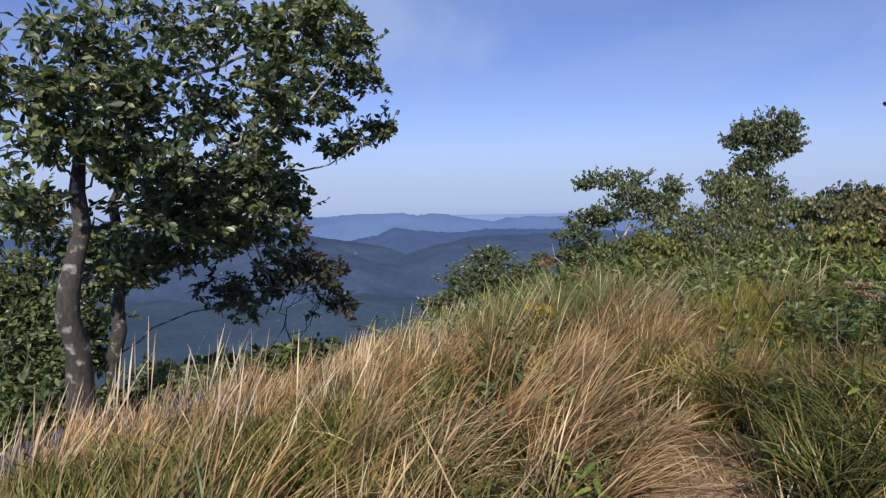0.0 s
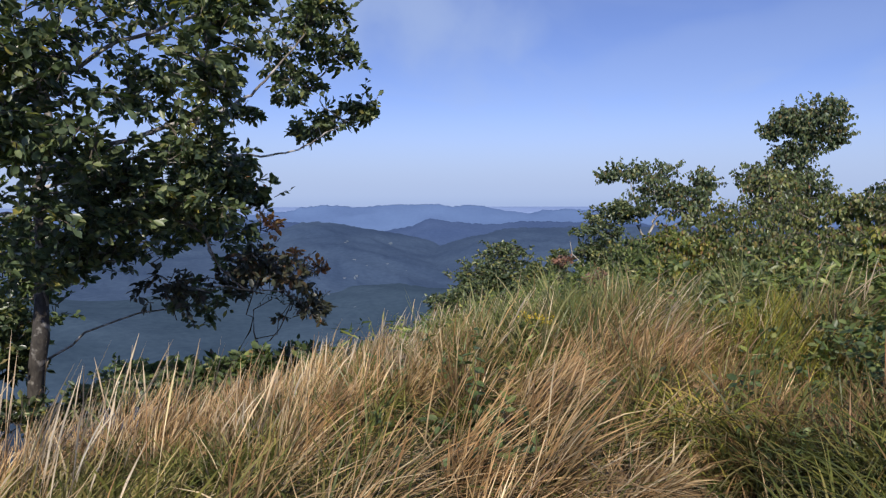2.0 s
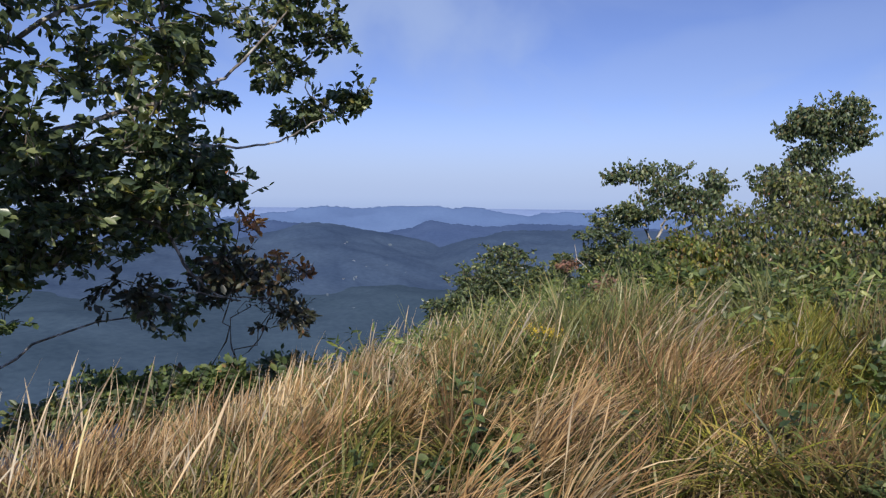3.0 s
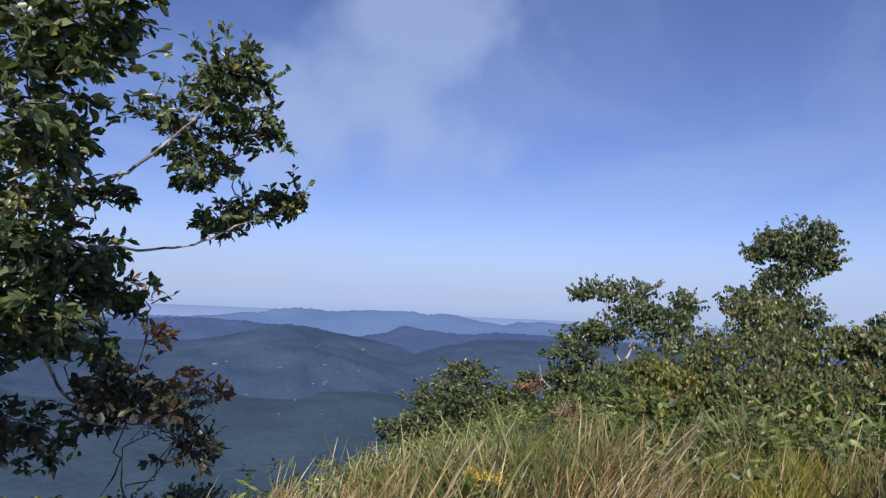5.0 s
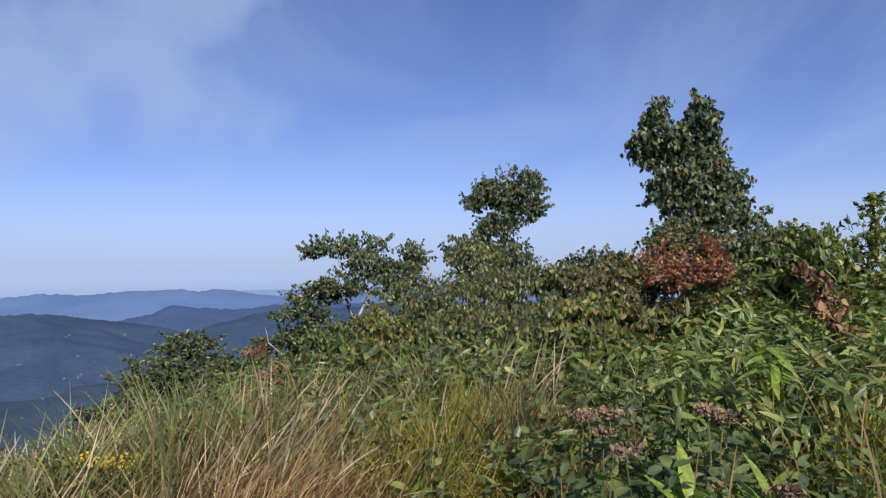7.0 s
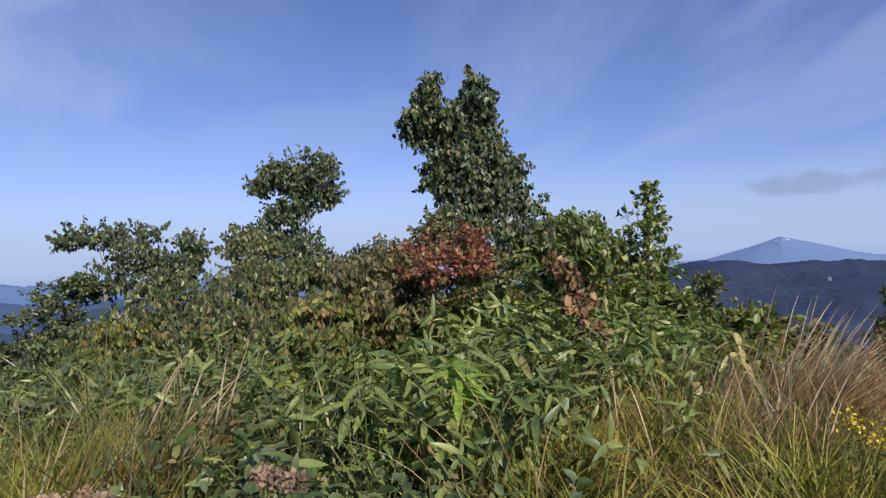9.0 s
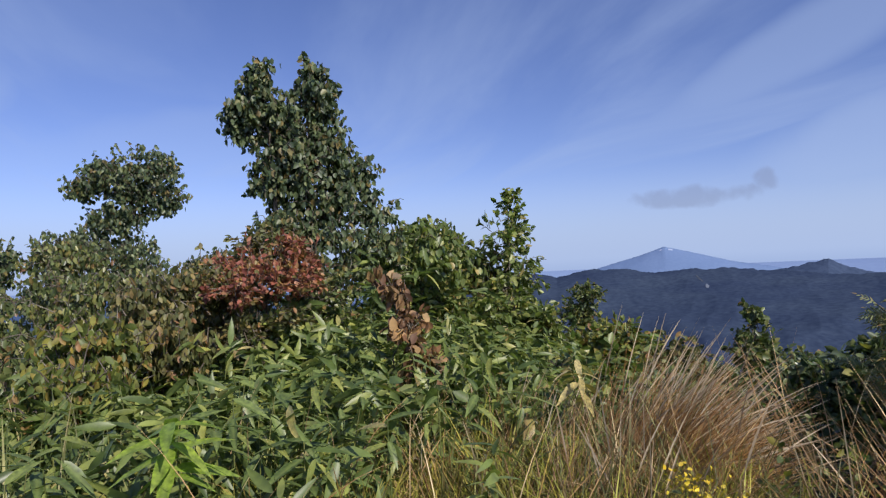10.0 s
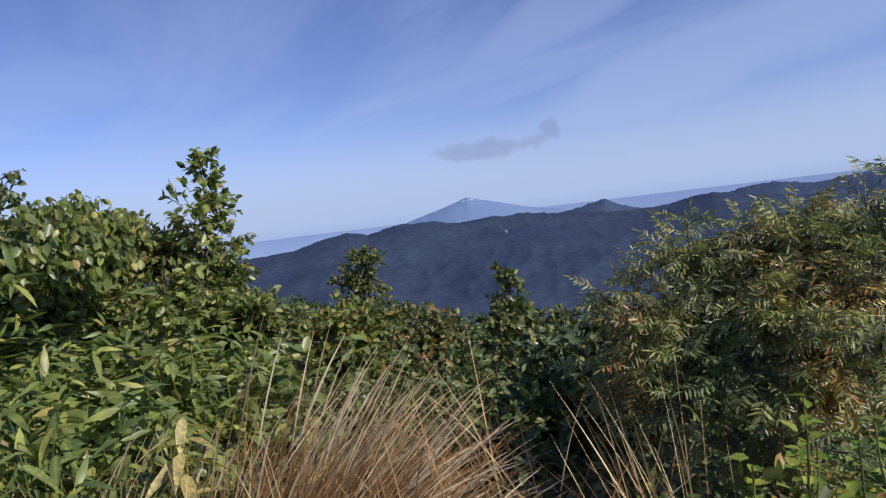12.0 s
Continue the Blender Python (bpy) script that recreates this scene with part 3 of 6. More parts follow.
def lowland():
    """Wooded valley floor that rises towards the sky-line."""
    az, rad = np.radians(np.linspace(-75, 130, 300)), np.geomspace(260, 4850, 110)
    r, a = np.meshgrid(rad, az, indexing="ij")
    x, y = r * np.sin(a), r * np.cos(a)
    z = -318 + 275 * smooth(4000, 4850, r)
    lift = np.array([[noise.noise((float(p) / 520, float(q) / 520, 5.5)) + 0.6 * (0.3 - abs(noise.noise((float(p) / 260, float(q) / 260, 1.5)))) for p, q in zip(pr, qr)] for pr, qr in zip(x, y)])
    z = z + 6 + 46 * lift * smooth(300, 900, r) * smooth(4300, 3500, r)
    n = len(az)
    i, j = np.meshgrid(np.arange(len(rad) - 1), np.arange(n - 1), indexing="ij")
    f = np.stack((i * n + j, i * n + j + 1, (i + 1) * n + j + 1, (i + 1) * n + j), -1).reshape(-1, 4)
    v = np.stack((x, y, z), -1).reshape(-1, 3)
    # past 4000 m the lowland takes a paler colour, haze painted in
    cut = r[:-1, :-1].reshape(-1) > 4000
    tagged(new("backdrop_valley", build("backdrop_valley", v, f[~cut], VALLEY, smooth=True)), "wooded valley floor far below the ridge, blue with haze", "valley", kind="structure")
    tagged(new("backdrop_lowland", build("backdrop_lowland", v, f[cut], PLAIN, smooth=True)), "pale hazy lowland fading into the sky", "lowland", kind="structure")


lowland()
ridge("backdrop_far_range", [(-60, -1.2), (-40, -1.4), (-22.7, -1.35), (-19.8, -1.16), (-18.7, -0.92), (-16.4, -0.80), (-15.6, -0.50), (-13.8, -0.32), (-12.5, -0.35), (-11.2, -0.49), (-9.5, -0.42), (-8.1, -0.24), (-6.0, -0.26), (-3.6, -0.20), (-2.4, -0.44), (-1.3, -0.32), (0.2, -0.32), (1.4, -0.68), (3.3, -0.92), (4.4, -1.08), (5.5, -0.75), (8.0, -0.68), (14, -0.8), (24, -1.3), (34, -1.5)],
      4500, 900, -345, RANGE, "mountain range at the sky-line, pale blue with haze", 0.25, 3)
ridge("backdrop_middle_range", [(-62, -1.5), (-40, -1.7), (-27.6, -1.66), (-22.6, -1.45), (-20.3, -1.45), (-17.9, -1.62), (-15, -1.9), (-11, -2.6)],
      4150, 800, -345, HILL_FAR, "wooded range behind the long hill, blue with haze", 0.3, 12)
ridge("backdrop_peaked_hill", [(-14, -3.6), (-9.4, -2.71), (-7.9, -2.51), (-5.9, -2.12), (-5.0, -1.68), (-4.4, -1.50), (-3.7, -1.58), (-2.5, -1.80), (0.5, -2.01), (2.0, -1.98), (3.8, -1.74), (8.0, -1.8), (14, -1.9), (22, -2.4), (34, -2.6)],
      3900, 900, -345, HILL_FAR, "wooded hill with a low pointed top, blue with haze", 0.3, 8)
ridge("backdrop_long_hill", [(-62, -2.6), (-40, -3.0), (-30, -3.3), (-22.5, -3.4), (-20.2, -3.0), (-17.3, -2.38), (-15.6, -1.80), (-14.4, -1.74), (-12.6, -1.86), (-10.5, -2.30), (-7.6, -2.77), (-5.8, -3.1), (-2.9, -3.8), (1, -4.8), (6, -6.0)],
      3500, 1500, -345, HILL, "wooded hill with a rounded top, dark blue with haze", 0.75, 1, rows=44)
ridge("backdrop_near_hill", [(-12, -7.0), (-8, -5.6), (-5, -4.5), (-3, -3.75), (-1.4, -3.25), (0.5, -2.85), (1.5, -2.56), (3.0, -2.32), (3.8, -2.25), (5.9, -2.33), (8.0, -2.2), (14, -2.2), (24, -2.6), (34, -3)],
      3300, 1100, -345, HILL, "wooded rounded hill, dark blue with haze", 0.7, 5, rows=40)
# volcano and right-hand ranges: their blue is haze put into the base colour
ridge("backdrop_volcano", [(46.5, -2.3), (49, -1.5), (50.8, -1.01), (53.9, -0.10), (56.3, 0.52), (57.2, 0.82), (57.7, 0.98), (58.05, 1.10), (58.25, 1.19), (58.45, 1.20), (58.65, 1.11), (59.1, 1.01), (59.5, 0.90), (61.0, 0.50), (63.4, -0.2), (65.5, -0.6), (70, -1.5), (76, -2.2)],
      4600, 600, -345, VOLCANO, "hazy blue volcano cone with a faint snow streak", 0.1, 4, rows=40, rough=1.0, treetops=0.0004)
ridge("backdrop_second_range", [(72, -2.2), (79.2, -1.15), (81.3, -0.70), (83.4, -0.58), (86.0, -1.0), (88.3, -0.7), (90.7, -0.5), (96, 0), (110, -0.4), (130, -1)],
      2900, 900, -345, RANGE_RIGHT, "second mountain range, dusky blue with haze", 0.4, 6)
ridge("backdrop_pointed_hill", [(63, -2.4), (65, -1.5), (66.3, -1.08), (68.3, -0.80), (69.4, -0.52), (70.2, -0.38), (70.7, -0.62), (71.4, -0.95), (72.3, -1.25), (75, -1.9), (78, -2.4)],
      2750, 500, -345, RANGE_RIGHT, "hill with a pointed top behind the wooded range, dusky blue with haze", 0.3, 9)
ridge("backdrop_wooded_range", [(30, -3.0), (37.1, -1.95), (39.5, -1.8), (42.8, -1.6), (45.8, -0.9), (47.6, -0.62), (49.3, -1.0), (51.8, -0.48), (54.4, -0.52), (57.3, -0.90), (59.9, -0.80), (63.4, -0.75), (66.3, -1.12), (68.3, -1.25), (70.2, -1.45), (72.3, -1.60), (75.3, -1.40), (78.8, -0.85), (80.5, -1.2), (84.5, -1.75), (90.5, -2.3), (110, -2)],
      2300, 1700, -345, WOODS, "dark wooded mountain range with steep gullies, bluish with haze", 0.38, 2, rows=70, cols=900, rough=3.0)


def bare_patch(name, on, az, el, wide, tall, lean, mat, label, category, seed):
    """A ragged patch laid on a far slope: degrees across and up, leaning by lean degrees."""
    graph = bpy.context.evaluated_depsgraph_get()
    trees = [BVHTree.FromObject(o, graph) for o in on]
    eye = Vector((0, 0, EYE_Z))
    n, c, s = 9, math.cos(radians(lean)), math.sin(radians(lean))
    bm = bmesh.new()
    grid = {}
    for i in range(n):
        for k in range(n):
            a, b = i / (n - 1) * 2 - 1, k / (n - 1) * 2 - 1
            edge = 0.5 * noise.noise((a * 2.2 + seed, b * 2.2, seed * 0.37)) + 1.0
            if a * a + b * b > edge:
                continue
            d = direction(az + (a * wide * c - b * tall * s), el + (a * wide * s + b * tall * c))
            hits = [t.ray_cast(eye, d) for t in trees]
            hits = [h for h in hits if h[0] is not None]
            if hits:
                at = min(hits, key=lambda h: h[3])[0]
                grid[i, k] = bm.verts.new(at - d * 1.5 + Vector((0, 0, 0.4)))
    for i, k in list(grid):
        four = [grid.get(q) for q in ((i, k), (i + 1, k), (i + 1, k + 1), (i, k + 1))]
        three = [v for v in four if v]
        if len(three) >= 3:
            bm.faces.new(three)
    me = bpy.data.meshes.new(name)
    bm.to_mesh(me)
    bm.free()
    me.materials.append(mat)
    return tagged(new(name, me), label, category, kind="structure")


WOODED, VOLCANO_CONE, LOW = [bpy.data.objects["backdrop_wooded_range"]], [bpy.data.objects["backdrop_volcano"]], [bpy.data.objects[k] for k in ("backdrop_valley", "backdrop_long_hill", "backdrop_middle_range", "backdrop_near_hill", "backdrop_peaked_hill")]
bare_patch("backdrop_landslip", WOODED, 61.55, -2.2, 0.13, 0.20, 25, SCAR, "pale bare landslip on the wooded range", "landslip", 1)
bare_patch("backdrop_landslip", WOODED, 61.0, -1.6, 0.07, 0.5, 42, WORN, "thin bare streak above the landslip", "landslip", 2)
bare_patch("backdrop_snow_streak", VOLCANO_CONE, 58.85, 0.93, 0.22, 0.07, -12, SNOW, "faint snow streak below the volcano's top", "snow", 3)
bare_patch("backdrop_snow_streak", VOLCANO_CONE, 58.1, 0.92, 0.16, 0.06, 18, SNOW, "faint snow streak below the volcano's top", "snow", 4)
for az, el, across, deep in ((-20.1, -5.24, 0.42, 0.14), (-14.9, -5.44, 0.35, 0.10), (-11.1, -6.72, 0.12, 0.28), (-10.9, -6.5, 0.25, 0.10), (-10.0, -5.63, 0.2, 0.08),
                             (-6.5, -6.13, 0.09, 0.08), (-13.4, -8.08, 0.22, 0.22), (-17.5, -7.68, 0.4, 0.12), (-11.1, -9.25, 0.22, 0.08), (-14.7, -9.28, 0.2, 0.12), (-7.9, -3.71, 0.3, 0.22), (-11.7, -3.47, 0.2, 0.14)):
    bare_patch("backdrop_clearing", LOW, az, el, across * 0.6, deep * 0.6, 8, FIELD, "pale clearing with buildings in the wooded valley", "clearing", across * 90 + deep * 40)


def far_building(az, el, wide, seed):
    """A pale house in the valley: walls under a pitched roof."""
    graph = bpy.context.evaluated_depsgraph_get()
    d = direction(az, el)
    hits = [BVHTree.FromObject(o, graph).ray_cast(Vector((0, 0, EYE_Z)), d) for o in LOW]
    at = min((h for h in hits if h[0] is not None), key=lambda h: h[3])[0]
    root = tagged(new("valley_house"), "pale house far below in the wooded valley", "house", "houses in the valley", "thing")
    root.matrix_basis = pose(at.x, at.y, at.z - 2, 0, 0, 40 * seed)
    w, l, h = wide * 0.6, wide * 0.9, wide * 0.5
    v = [(-w, -l, 0), (w, -l, 0), (w, l, 0), (-w, l, 0), (-w, -l, h), (w, -l, h), (w, l, h), (-w, l, h)]
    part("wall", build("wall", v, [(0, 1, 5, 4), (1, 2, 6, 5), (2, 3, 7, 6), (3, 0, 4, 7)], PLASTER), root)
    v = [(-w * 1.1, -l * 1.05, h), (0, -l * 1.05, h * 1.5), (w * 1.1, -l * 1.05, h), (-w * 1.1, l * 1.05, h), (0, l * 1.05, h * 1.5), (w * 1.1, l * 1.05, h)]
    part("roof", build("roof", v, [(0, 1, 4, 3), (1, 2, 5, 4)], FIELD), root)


for n, (az, el, wide) in enumerate(((-20.1, -5.2, 13), (-11.9, -3.6, 6), (-11.1, -5.1, 6), (-8.2, -5.5, 5), (-12.0, -6.7, 6), (-10.9, -6.6, 5), (-19.2, -5.0, 7))):
    far_building(az, el, wide, n)


# ---------- trees and shrubs ----------
def crown_points(clump, twigs, per_twig, rng, droop, hang=False, sprigs=0.22):
    """Twig lines and leaf places in an uneven clump (x, y, z, across, high)."""
    c, rx, rz = np.array(clump[:3]), clump[3] * 1.1, clump[4] * 1.1
    out, pos, al = [], [], []
    hubs = [c + unit(rng.normal(0, 1, 3)) * np.array((rx, rx, rz)) * rng.uniform(0.25, 0.75) for _ in range(5)] + [c]
    for _ in range(twigs):
        hub = hubs[rng.integers(len(hubs))]
        d = unit(rng.normal(0, 1, 3))
        d[2] = abs(d[2]) * 0.9 + 0.25 if hang else d[2] * 0.8 + 0.12
        reach = rng.uniform(0.35, 0.75) * (1.22 if rng.random() < 0.14 and not hang else 1)
        if hang:
            hub = c + unit(rng.normal(0, 1, 3)) * np.array((rx, rx, rz)) * rng.uniform(0, 1) ** 0.5 * 0.72
            reach *= 0.5
        start = hub + d * np.array((rx, rx, rz)) * 0.08 + rng.normal(0, 0.10, 3) * rx
        end = hub + d * np.array((rx, rx, rz)) * reach
        line = bow(start, end, 0.04, rng, 5, 0.02)
        out.append(line)
        s = rng.uniform(0.15, 1.0, per_twig) ** 0.8
        k = np.minimum((s * 4).astype(int), 3)
        fr = (s * 4 - k)[:, None]
        p = line[k] * (1 - fr) + line[k + 1] * fr
        way = unit(end - start)[None] * 0.8 + rng.normal(0, 0.62, (per_twig, 3))
        way[:, 2] = way[:, 2] * 0.75 - droop
        if hang:
            way = np.stack((rng.normal(0, 0.38, per_twig), rng.normal(0, 0.38, per_twig), -np.abs(rng.normal(1, 0.3, per_twig))), -1)
            p = p + np.stack((rng.normal(0, 0.035, per_twig), rng.normal(0, 0.035, per_twig), rng.uniform(-0.05, 0, per_twig)), -1)
        pos.append(p + rng.normal(0, 0.012, p.shape))
        al.append(unit(way))
    for _ in range(int(twigs * sprigs)):
        d = unit(rng.normal(0, 1, 3))
        d[2] = abs(d[2]) if rng.random() < 0.8 else d[2] * 0.5
        start = c + d * np.array((rx, rx, rz)) * rng.uniform(0.45, 0.72)
        way = unit(d * 0.7 + np.array((0, 0, 0.55)) + rng.normal(0, 0.35, 3))
        end = start + way * rng.uniform(0.10, 0.27) * min(1.0, 0.45 + rx)
        line = bow(start, end, 0.02, rng, 5, 0.012)
        out.append(line)
        k = rng.integers(4, 8)
        s = np.linspace(0.25, 1.0, k) * 4
        i = np.minimum(s.astype(int), 3)
        fr = (s - i)[:, None]
        p = line[i] * (1 - fr) + line[i + 1] * fr
        if hang:
            a = np.stack((rng.normal(0, 0.6, k), rng.normal(0, 0.6, k), -np.abs(rng.normal(0.8, 0.35, k))), -1)
        else:
            a = way[None] * 0.9 + rng.normal(0, 0.6, (k, 3))
        pos.append(p)
        al.append(unit(a))
    return out, np.concatenate(pos), np.concatenate(al)


def woody(name, label, category, base, stems, clumps, leaf, mat, bark, seed, size=(0.06, 0.09), twigs=26, per_twig=12,
          droop=0.25, limb=0.02, group="", up=0.5, accents=(), boughs=None, hang=False, limbs=(), sprigs=0.22):
    """A tree or shrub: stems from its base, a limb to every clump, twigs, leaves."""
    rng = rng_of(seed)
    gz = float(ground_z(base[0], base[1]))
    base = (base[0], base[1], gz - 0.05)
    root = thing(name, base, label, category, group)
    o = np.array(base)
    lines = []
    for end, r, *start in stems:
        foot = o + np.append(rng.normal(0, 0.05, 2), 0)
        if start:
            foot = np.array((*start, float(ground_z(*start)) - 0.05))
        line = bow(foot, np.array(end), 0.0, rng, 14, 0.05)
        lines.append((line, r))
        taper = r * np.linspace(1.25, 0.35, 14) ** 1.0
        taper[0] *= 1.35
        taper = taper * (1 + rng.normal(0, 0.05, 14))
        v, f = tube(line - o, taper, 10)
        trunk = part("trunk", build("trunk", v, f, bark, smooth=True), root)
    branch, fine, groups, arms = [], [], {}, []
    for r, *points in limbs:
        p = np.array(points, float)
        s = np.linspace(0, len(p) - 1, 4 * len(p))
        line = np.stack([np.interp(s, np.arange(len(p)), p[:, q]) for q in range(3)], -1)
        line[1:-1] = (line[:-2] + 2 * line[1:-1] + line[2:]) / 4 + rng.normal(0, 0.008, (len(line) - 2, 3))
        branch.append(tube(line - o, np.linspace(r, r * 0.4, len(line)), 7))
        arms.append((line, r))
    feet = np.array([line[6] for line, r in lines])
    order = sorted(range(len(clumps)), key=lambda q: np.linalg.norm(feet - np.array(clumps[q][:3]), axis=1).min())
    for n in order:
        c = clumps[n]
        centre = np.array(c[:3])
        best = None
        for line, r in lines:
            for i in range(3, len(line)):
                gap = centre - line[i]
                cost = np.linalg.norm(gap) + 2.0 * max(0, line[i][2] - centre[2] + 0.1)
                if best is None or cost < best[0]:
                    best = (cost, line[i], r * (1.2 - i / 14))
        for line, r in arms:
            for i in range(2, len(line) - 1):
                gap = centre - line[i]
                cost = 1.1 * np.linalg.norm(gap) + 5.0 * max(0, line[i][2] - centre[2] + 0.05) + 1.5 * max(0, gap[2] - 0.9 * np.hypot(gap[0], gap[1]))
                if cost < best[0]:
                    best = (cost, line[i], r * (1.0 - i / (len(line) + 1)))
        arm = bow(best[1], centre, 0.10 * np.linalg.norm(centre - best[1]), rng, 8, 0.04)
        r0 = max(min(best[2] * 0.85, limb), 0.007)
        arms.append((arm, r0))
        branch.append(tube(arm - o, np.linspace(r0, 0.006, 8), 6))
        amount = c[5] if len(c) > 5 else 1.0
        lines_c, pos, al = crown_points(c, max(3, int(twigs * amount)), per_twig, rng, droop, hang, sprigs)
        for t in lines_c:
            fine.append(tube(t[::2] - o, (0.005, 0.004, 0.002), 3))
        nrm = rng.normal(0, 0.55, al.shape) + np.array((0, 0, up))
        sz = rng.uniform(size[0], size[1], len(pos))
        m = accents[n] if n < len(accents) and accents[n] else mat
        groups.setdefault(m.name, (m, []))[1].append(leaves(leaf, pos - o, al, nrm, sz))
    for v, f in branch:
        part("branch", build("branch", v, f, boughs or bark, smooth=True), trunk)
    v, f, _ = join(fine)
    tagged(part("twig_mass", build("twig_mass", v, f, TWIG), root), kind="stuff")
    for m, pieces in groups.values():
        v, f, u = join(pieces)
        part("crown", build("crown", v, f, m, u), root)
    return root


# the broad-leaved tree on the brow, with two mottled stems
OAK_RIGHT = [(-0.90, 6.85, 3.20, 0.40, 0.34), (-0.98, 7.50, 2.30, 0.34, 0.17, 0.55), (-0.74, 7.62, 2.42, 0.22, 0.16, 0.3), (-0.63, 7.66, 2.46, 0.16, 0.2, 0.3), (-1.15, 7.45, 2.18, 0.22, 0.10, 0.25), (-1.29, 6.94, 2.92, 0.50, 0.40), (-1.68, 5.87, 3.09, 0.61, 0.44),
             (-1.99, 5.81, 2.43, 0.54, 0.45), (-1.89, 6.22, 1.8, 0.48, 0.30, 0.9), (-1.6, 7.2, 0.77, 0.46, 0.25, 0.45), (-2.14, 6.2, 0.71, 0.34, 0.22, 0.4)]
OAK_LEFT = [(-2.04, 5.03, 2.91, 0.59, 0.39), (-2.4, 4.48, 2.61, 0.5, 0.41), (-2.53, 4.01, 2.23, 0.46, 0.42), (-2.34, 4.61, 2.09, 0.5, 0.36),
            (-2.22, 5.9, 1.33, 0.60, 0.26, 0.9), (-3.51, 5.82, 1.4, 0.36, 0.28, 0.6), (-2.61, 5.62, 1.15, 0.36, 0.24, 0.6), (-1.9, 5.6, 3.9, 0.7, 0.5), (-2.9, 4.7, 3.6, 0.7, 0.5)]
OAK_FILL = [(-0.85, 7.05, 2.85, 0.36, 0.28, 0.7), (-1.15, 7.13, 2.62, 0.36, 0.26, 0.6), (-2.47, 4.21, 1.9, 0.39, 0.26, 0.7), (-2.25, 5.01, 1.84, 0.39, 0.29, 0.7), (-2.14, 5.61, 1.73, 0.42, 0.26, 0.8),
            (-1.65, 5.75, 2.12, 0.38, 0.32, 0.8), (-1.85, 6.24, 1.42, 0.46, 0.26, 0.8), (-2.32, 5.54, 1.53, 0.37, 0.24, 0.6), (-2.97, 4.74, 1.5, 0.34, 0.25, 0.6), (-2.2, 4.85, 2.41, 0.47, 0.38, 0.8),
            (-1.25, 5.35, 2.95, 0.42, 0.34, 0.9), (-1.23, 7.24, 0.44, 0.26, 0.23, 0.5), (-2.4, 5.92, 1.02, 0.39, 0.22, 0.6)]
OAK_NEAR = [(-1.25, 5.05, 2.55, 0.24, 0.20, 0.5), (-1.26, 5.2, 2.26, 0.22, 0.18, 0.5), (-1.28, 5.4, 2.40, 0.20, 0.18, 0.4), (-1.22, 5.2, 2.80, 0.24, 0.20, 0.5), (-0.85, 5.0, 3.05, 0.24, 0.13, 0.5), (-1.62, 5.65, 1.86, 0.28, 0.20, 0.6), (-1.52, 6.0, 1.70, 0.24, 0.14, 0.5),
            (-1.66, 5.8, 1.48, 0.30, 0.20, 0.6), (-1.52, 6.3, 1.60, 0.20, 0.12, 0.5), (-1.42, 6.6, 1.53, 0.17, 0.10, 0.4), (-1.45, 6.2, 2.2, 0.18, 0.10, 0.25), (-1.60, 6.2, 1.24, 0.20, 0.12, 0.3), (-1.40, 6.45, 0.95, 0.22, 0.18, 0.4), (-1.30, 6.7, 0.80, 0.24, 0.20, 0.4)]
OAK_STEM = [(-2.25, 4.8, 1.85, 0.38, 0.28, 0.5), (-2.05, 5.0, 1.72, 0.36, 0.26, 0.5), (-2.27, 4.8, 1.44, 0.36, 0.24, 0.5), (-2.11, 5.4, 1.33, 0.36, 0.22, 0.5), (-2.1, 4.8, 2.15, 0.34, 0.25, 0.45), (-1.89, 5.4, 1.62, 0.32, 0.24, 0.45), (-2.5, 5.0, 1.10, 0.30, 0.18, 0.5), (-2.6, 5.6, 0.98, 0.34, 0.2, 0.5), (-2.19, 4.6, 2.36, 0.34, 0.26, 0.45)]
OAK_SKIRT = [(-2.45, 6.9, 1.55, 0.45, 0.28), (-2.25, 7.1, 1.15, 0.42, 0.24), (-2.15, 6.9, 0.5, 0.45, 0.26, 0.5), (-1.75, 7.2, 0.65, 0.40, 0.26, 0.5)]
woody("oak_tree", "spreading two-stemmed oak with dark leaves and mottled grey bark", "tree", (-2.62, 4.6, 0),
      [((-2.52, 4.6, 2.3), 0.094, -2.62, 4.55), ((-2.75, 5.7, 2.6), 0.065, -2.95, 5.55)],
      OAK_RIGHT + OAK_LEFT + OAK_FILL + OAK_SKIRT + OAK_NEAR + OAK_STEM, "oak", OAK, OAK_BARK, 11, (0.055, 0.098), 44, 14, 0.3, 0.010, boughs=LIMB,
      limbs=[(0.019, (-2.6, 5.25, 1.7), (-2.1, 5.5, 1.95), (-1.55, 5.83, 2.18), (-1.47, 6.15, 2.31), (-1.37, 6.35, 2.44), (-1.22, 6.49, 2.67), (-1.0, 6.65, 3.0)),
             (0.015, (-2.8, 5.6, 1.6), (-2.1, 5.7, 1.85), (-1.64, 5.8, 1.92), (-1.57, 6.08, 1.9), (-1.48, 6.37, 1.9), (-1.35, 6.66, 1.91), (-1.15, 6.96, 2.0), (-1.0, 7.25, 2.16), (-0.78, 7.5, 2.34)),
             (0.017, (-2.55, 4.9, 2.1), (-2.0, 5.3, 2.6), (-1.55, 5.53, 2.84), (-1.53, 5.86, 2.98), (-1.45, 6.11, 3.1), (-1.3, 6.23, 3.32)),
             (0.016, (-2.85, 5.6, 1.35), (-2.3, 5.9, 1.45), (-1.81, 6.17, 1.3), (-1.78, 6.39, 0.99), (-1.71, 6.63, 0.76), (-1.53, 6.93, 0.62))],
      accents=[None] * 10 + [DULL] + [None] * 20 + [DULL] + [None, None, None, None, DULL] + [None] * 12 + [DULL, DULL])
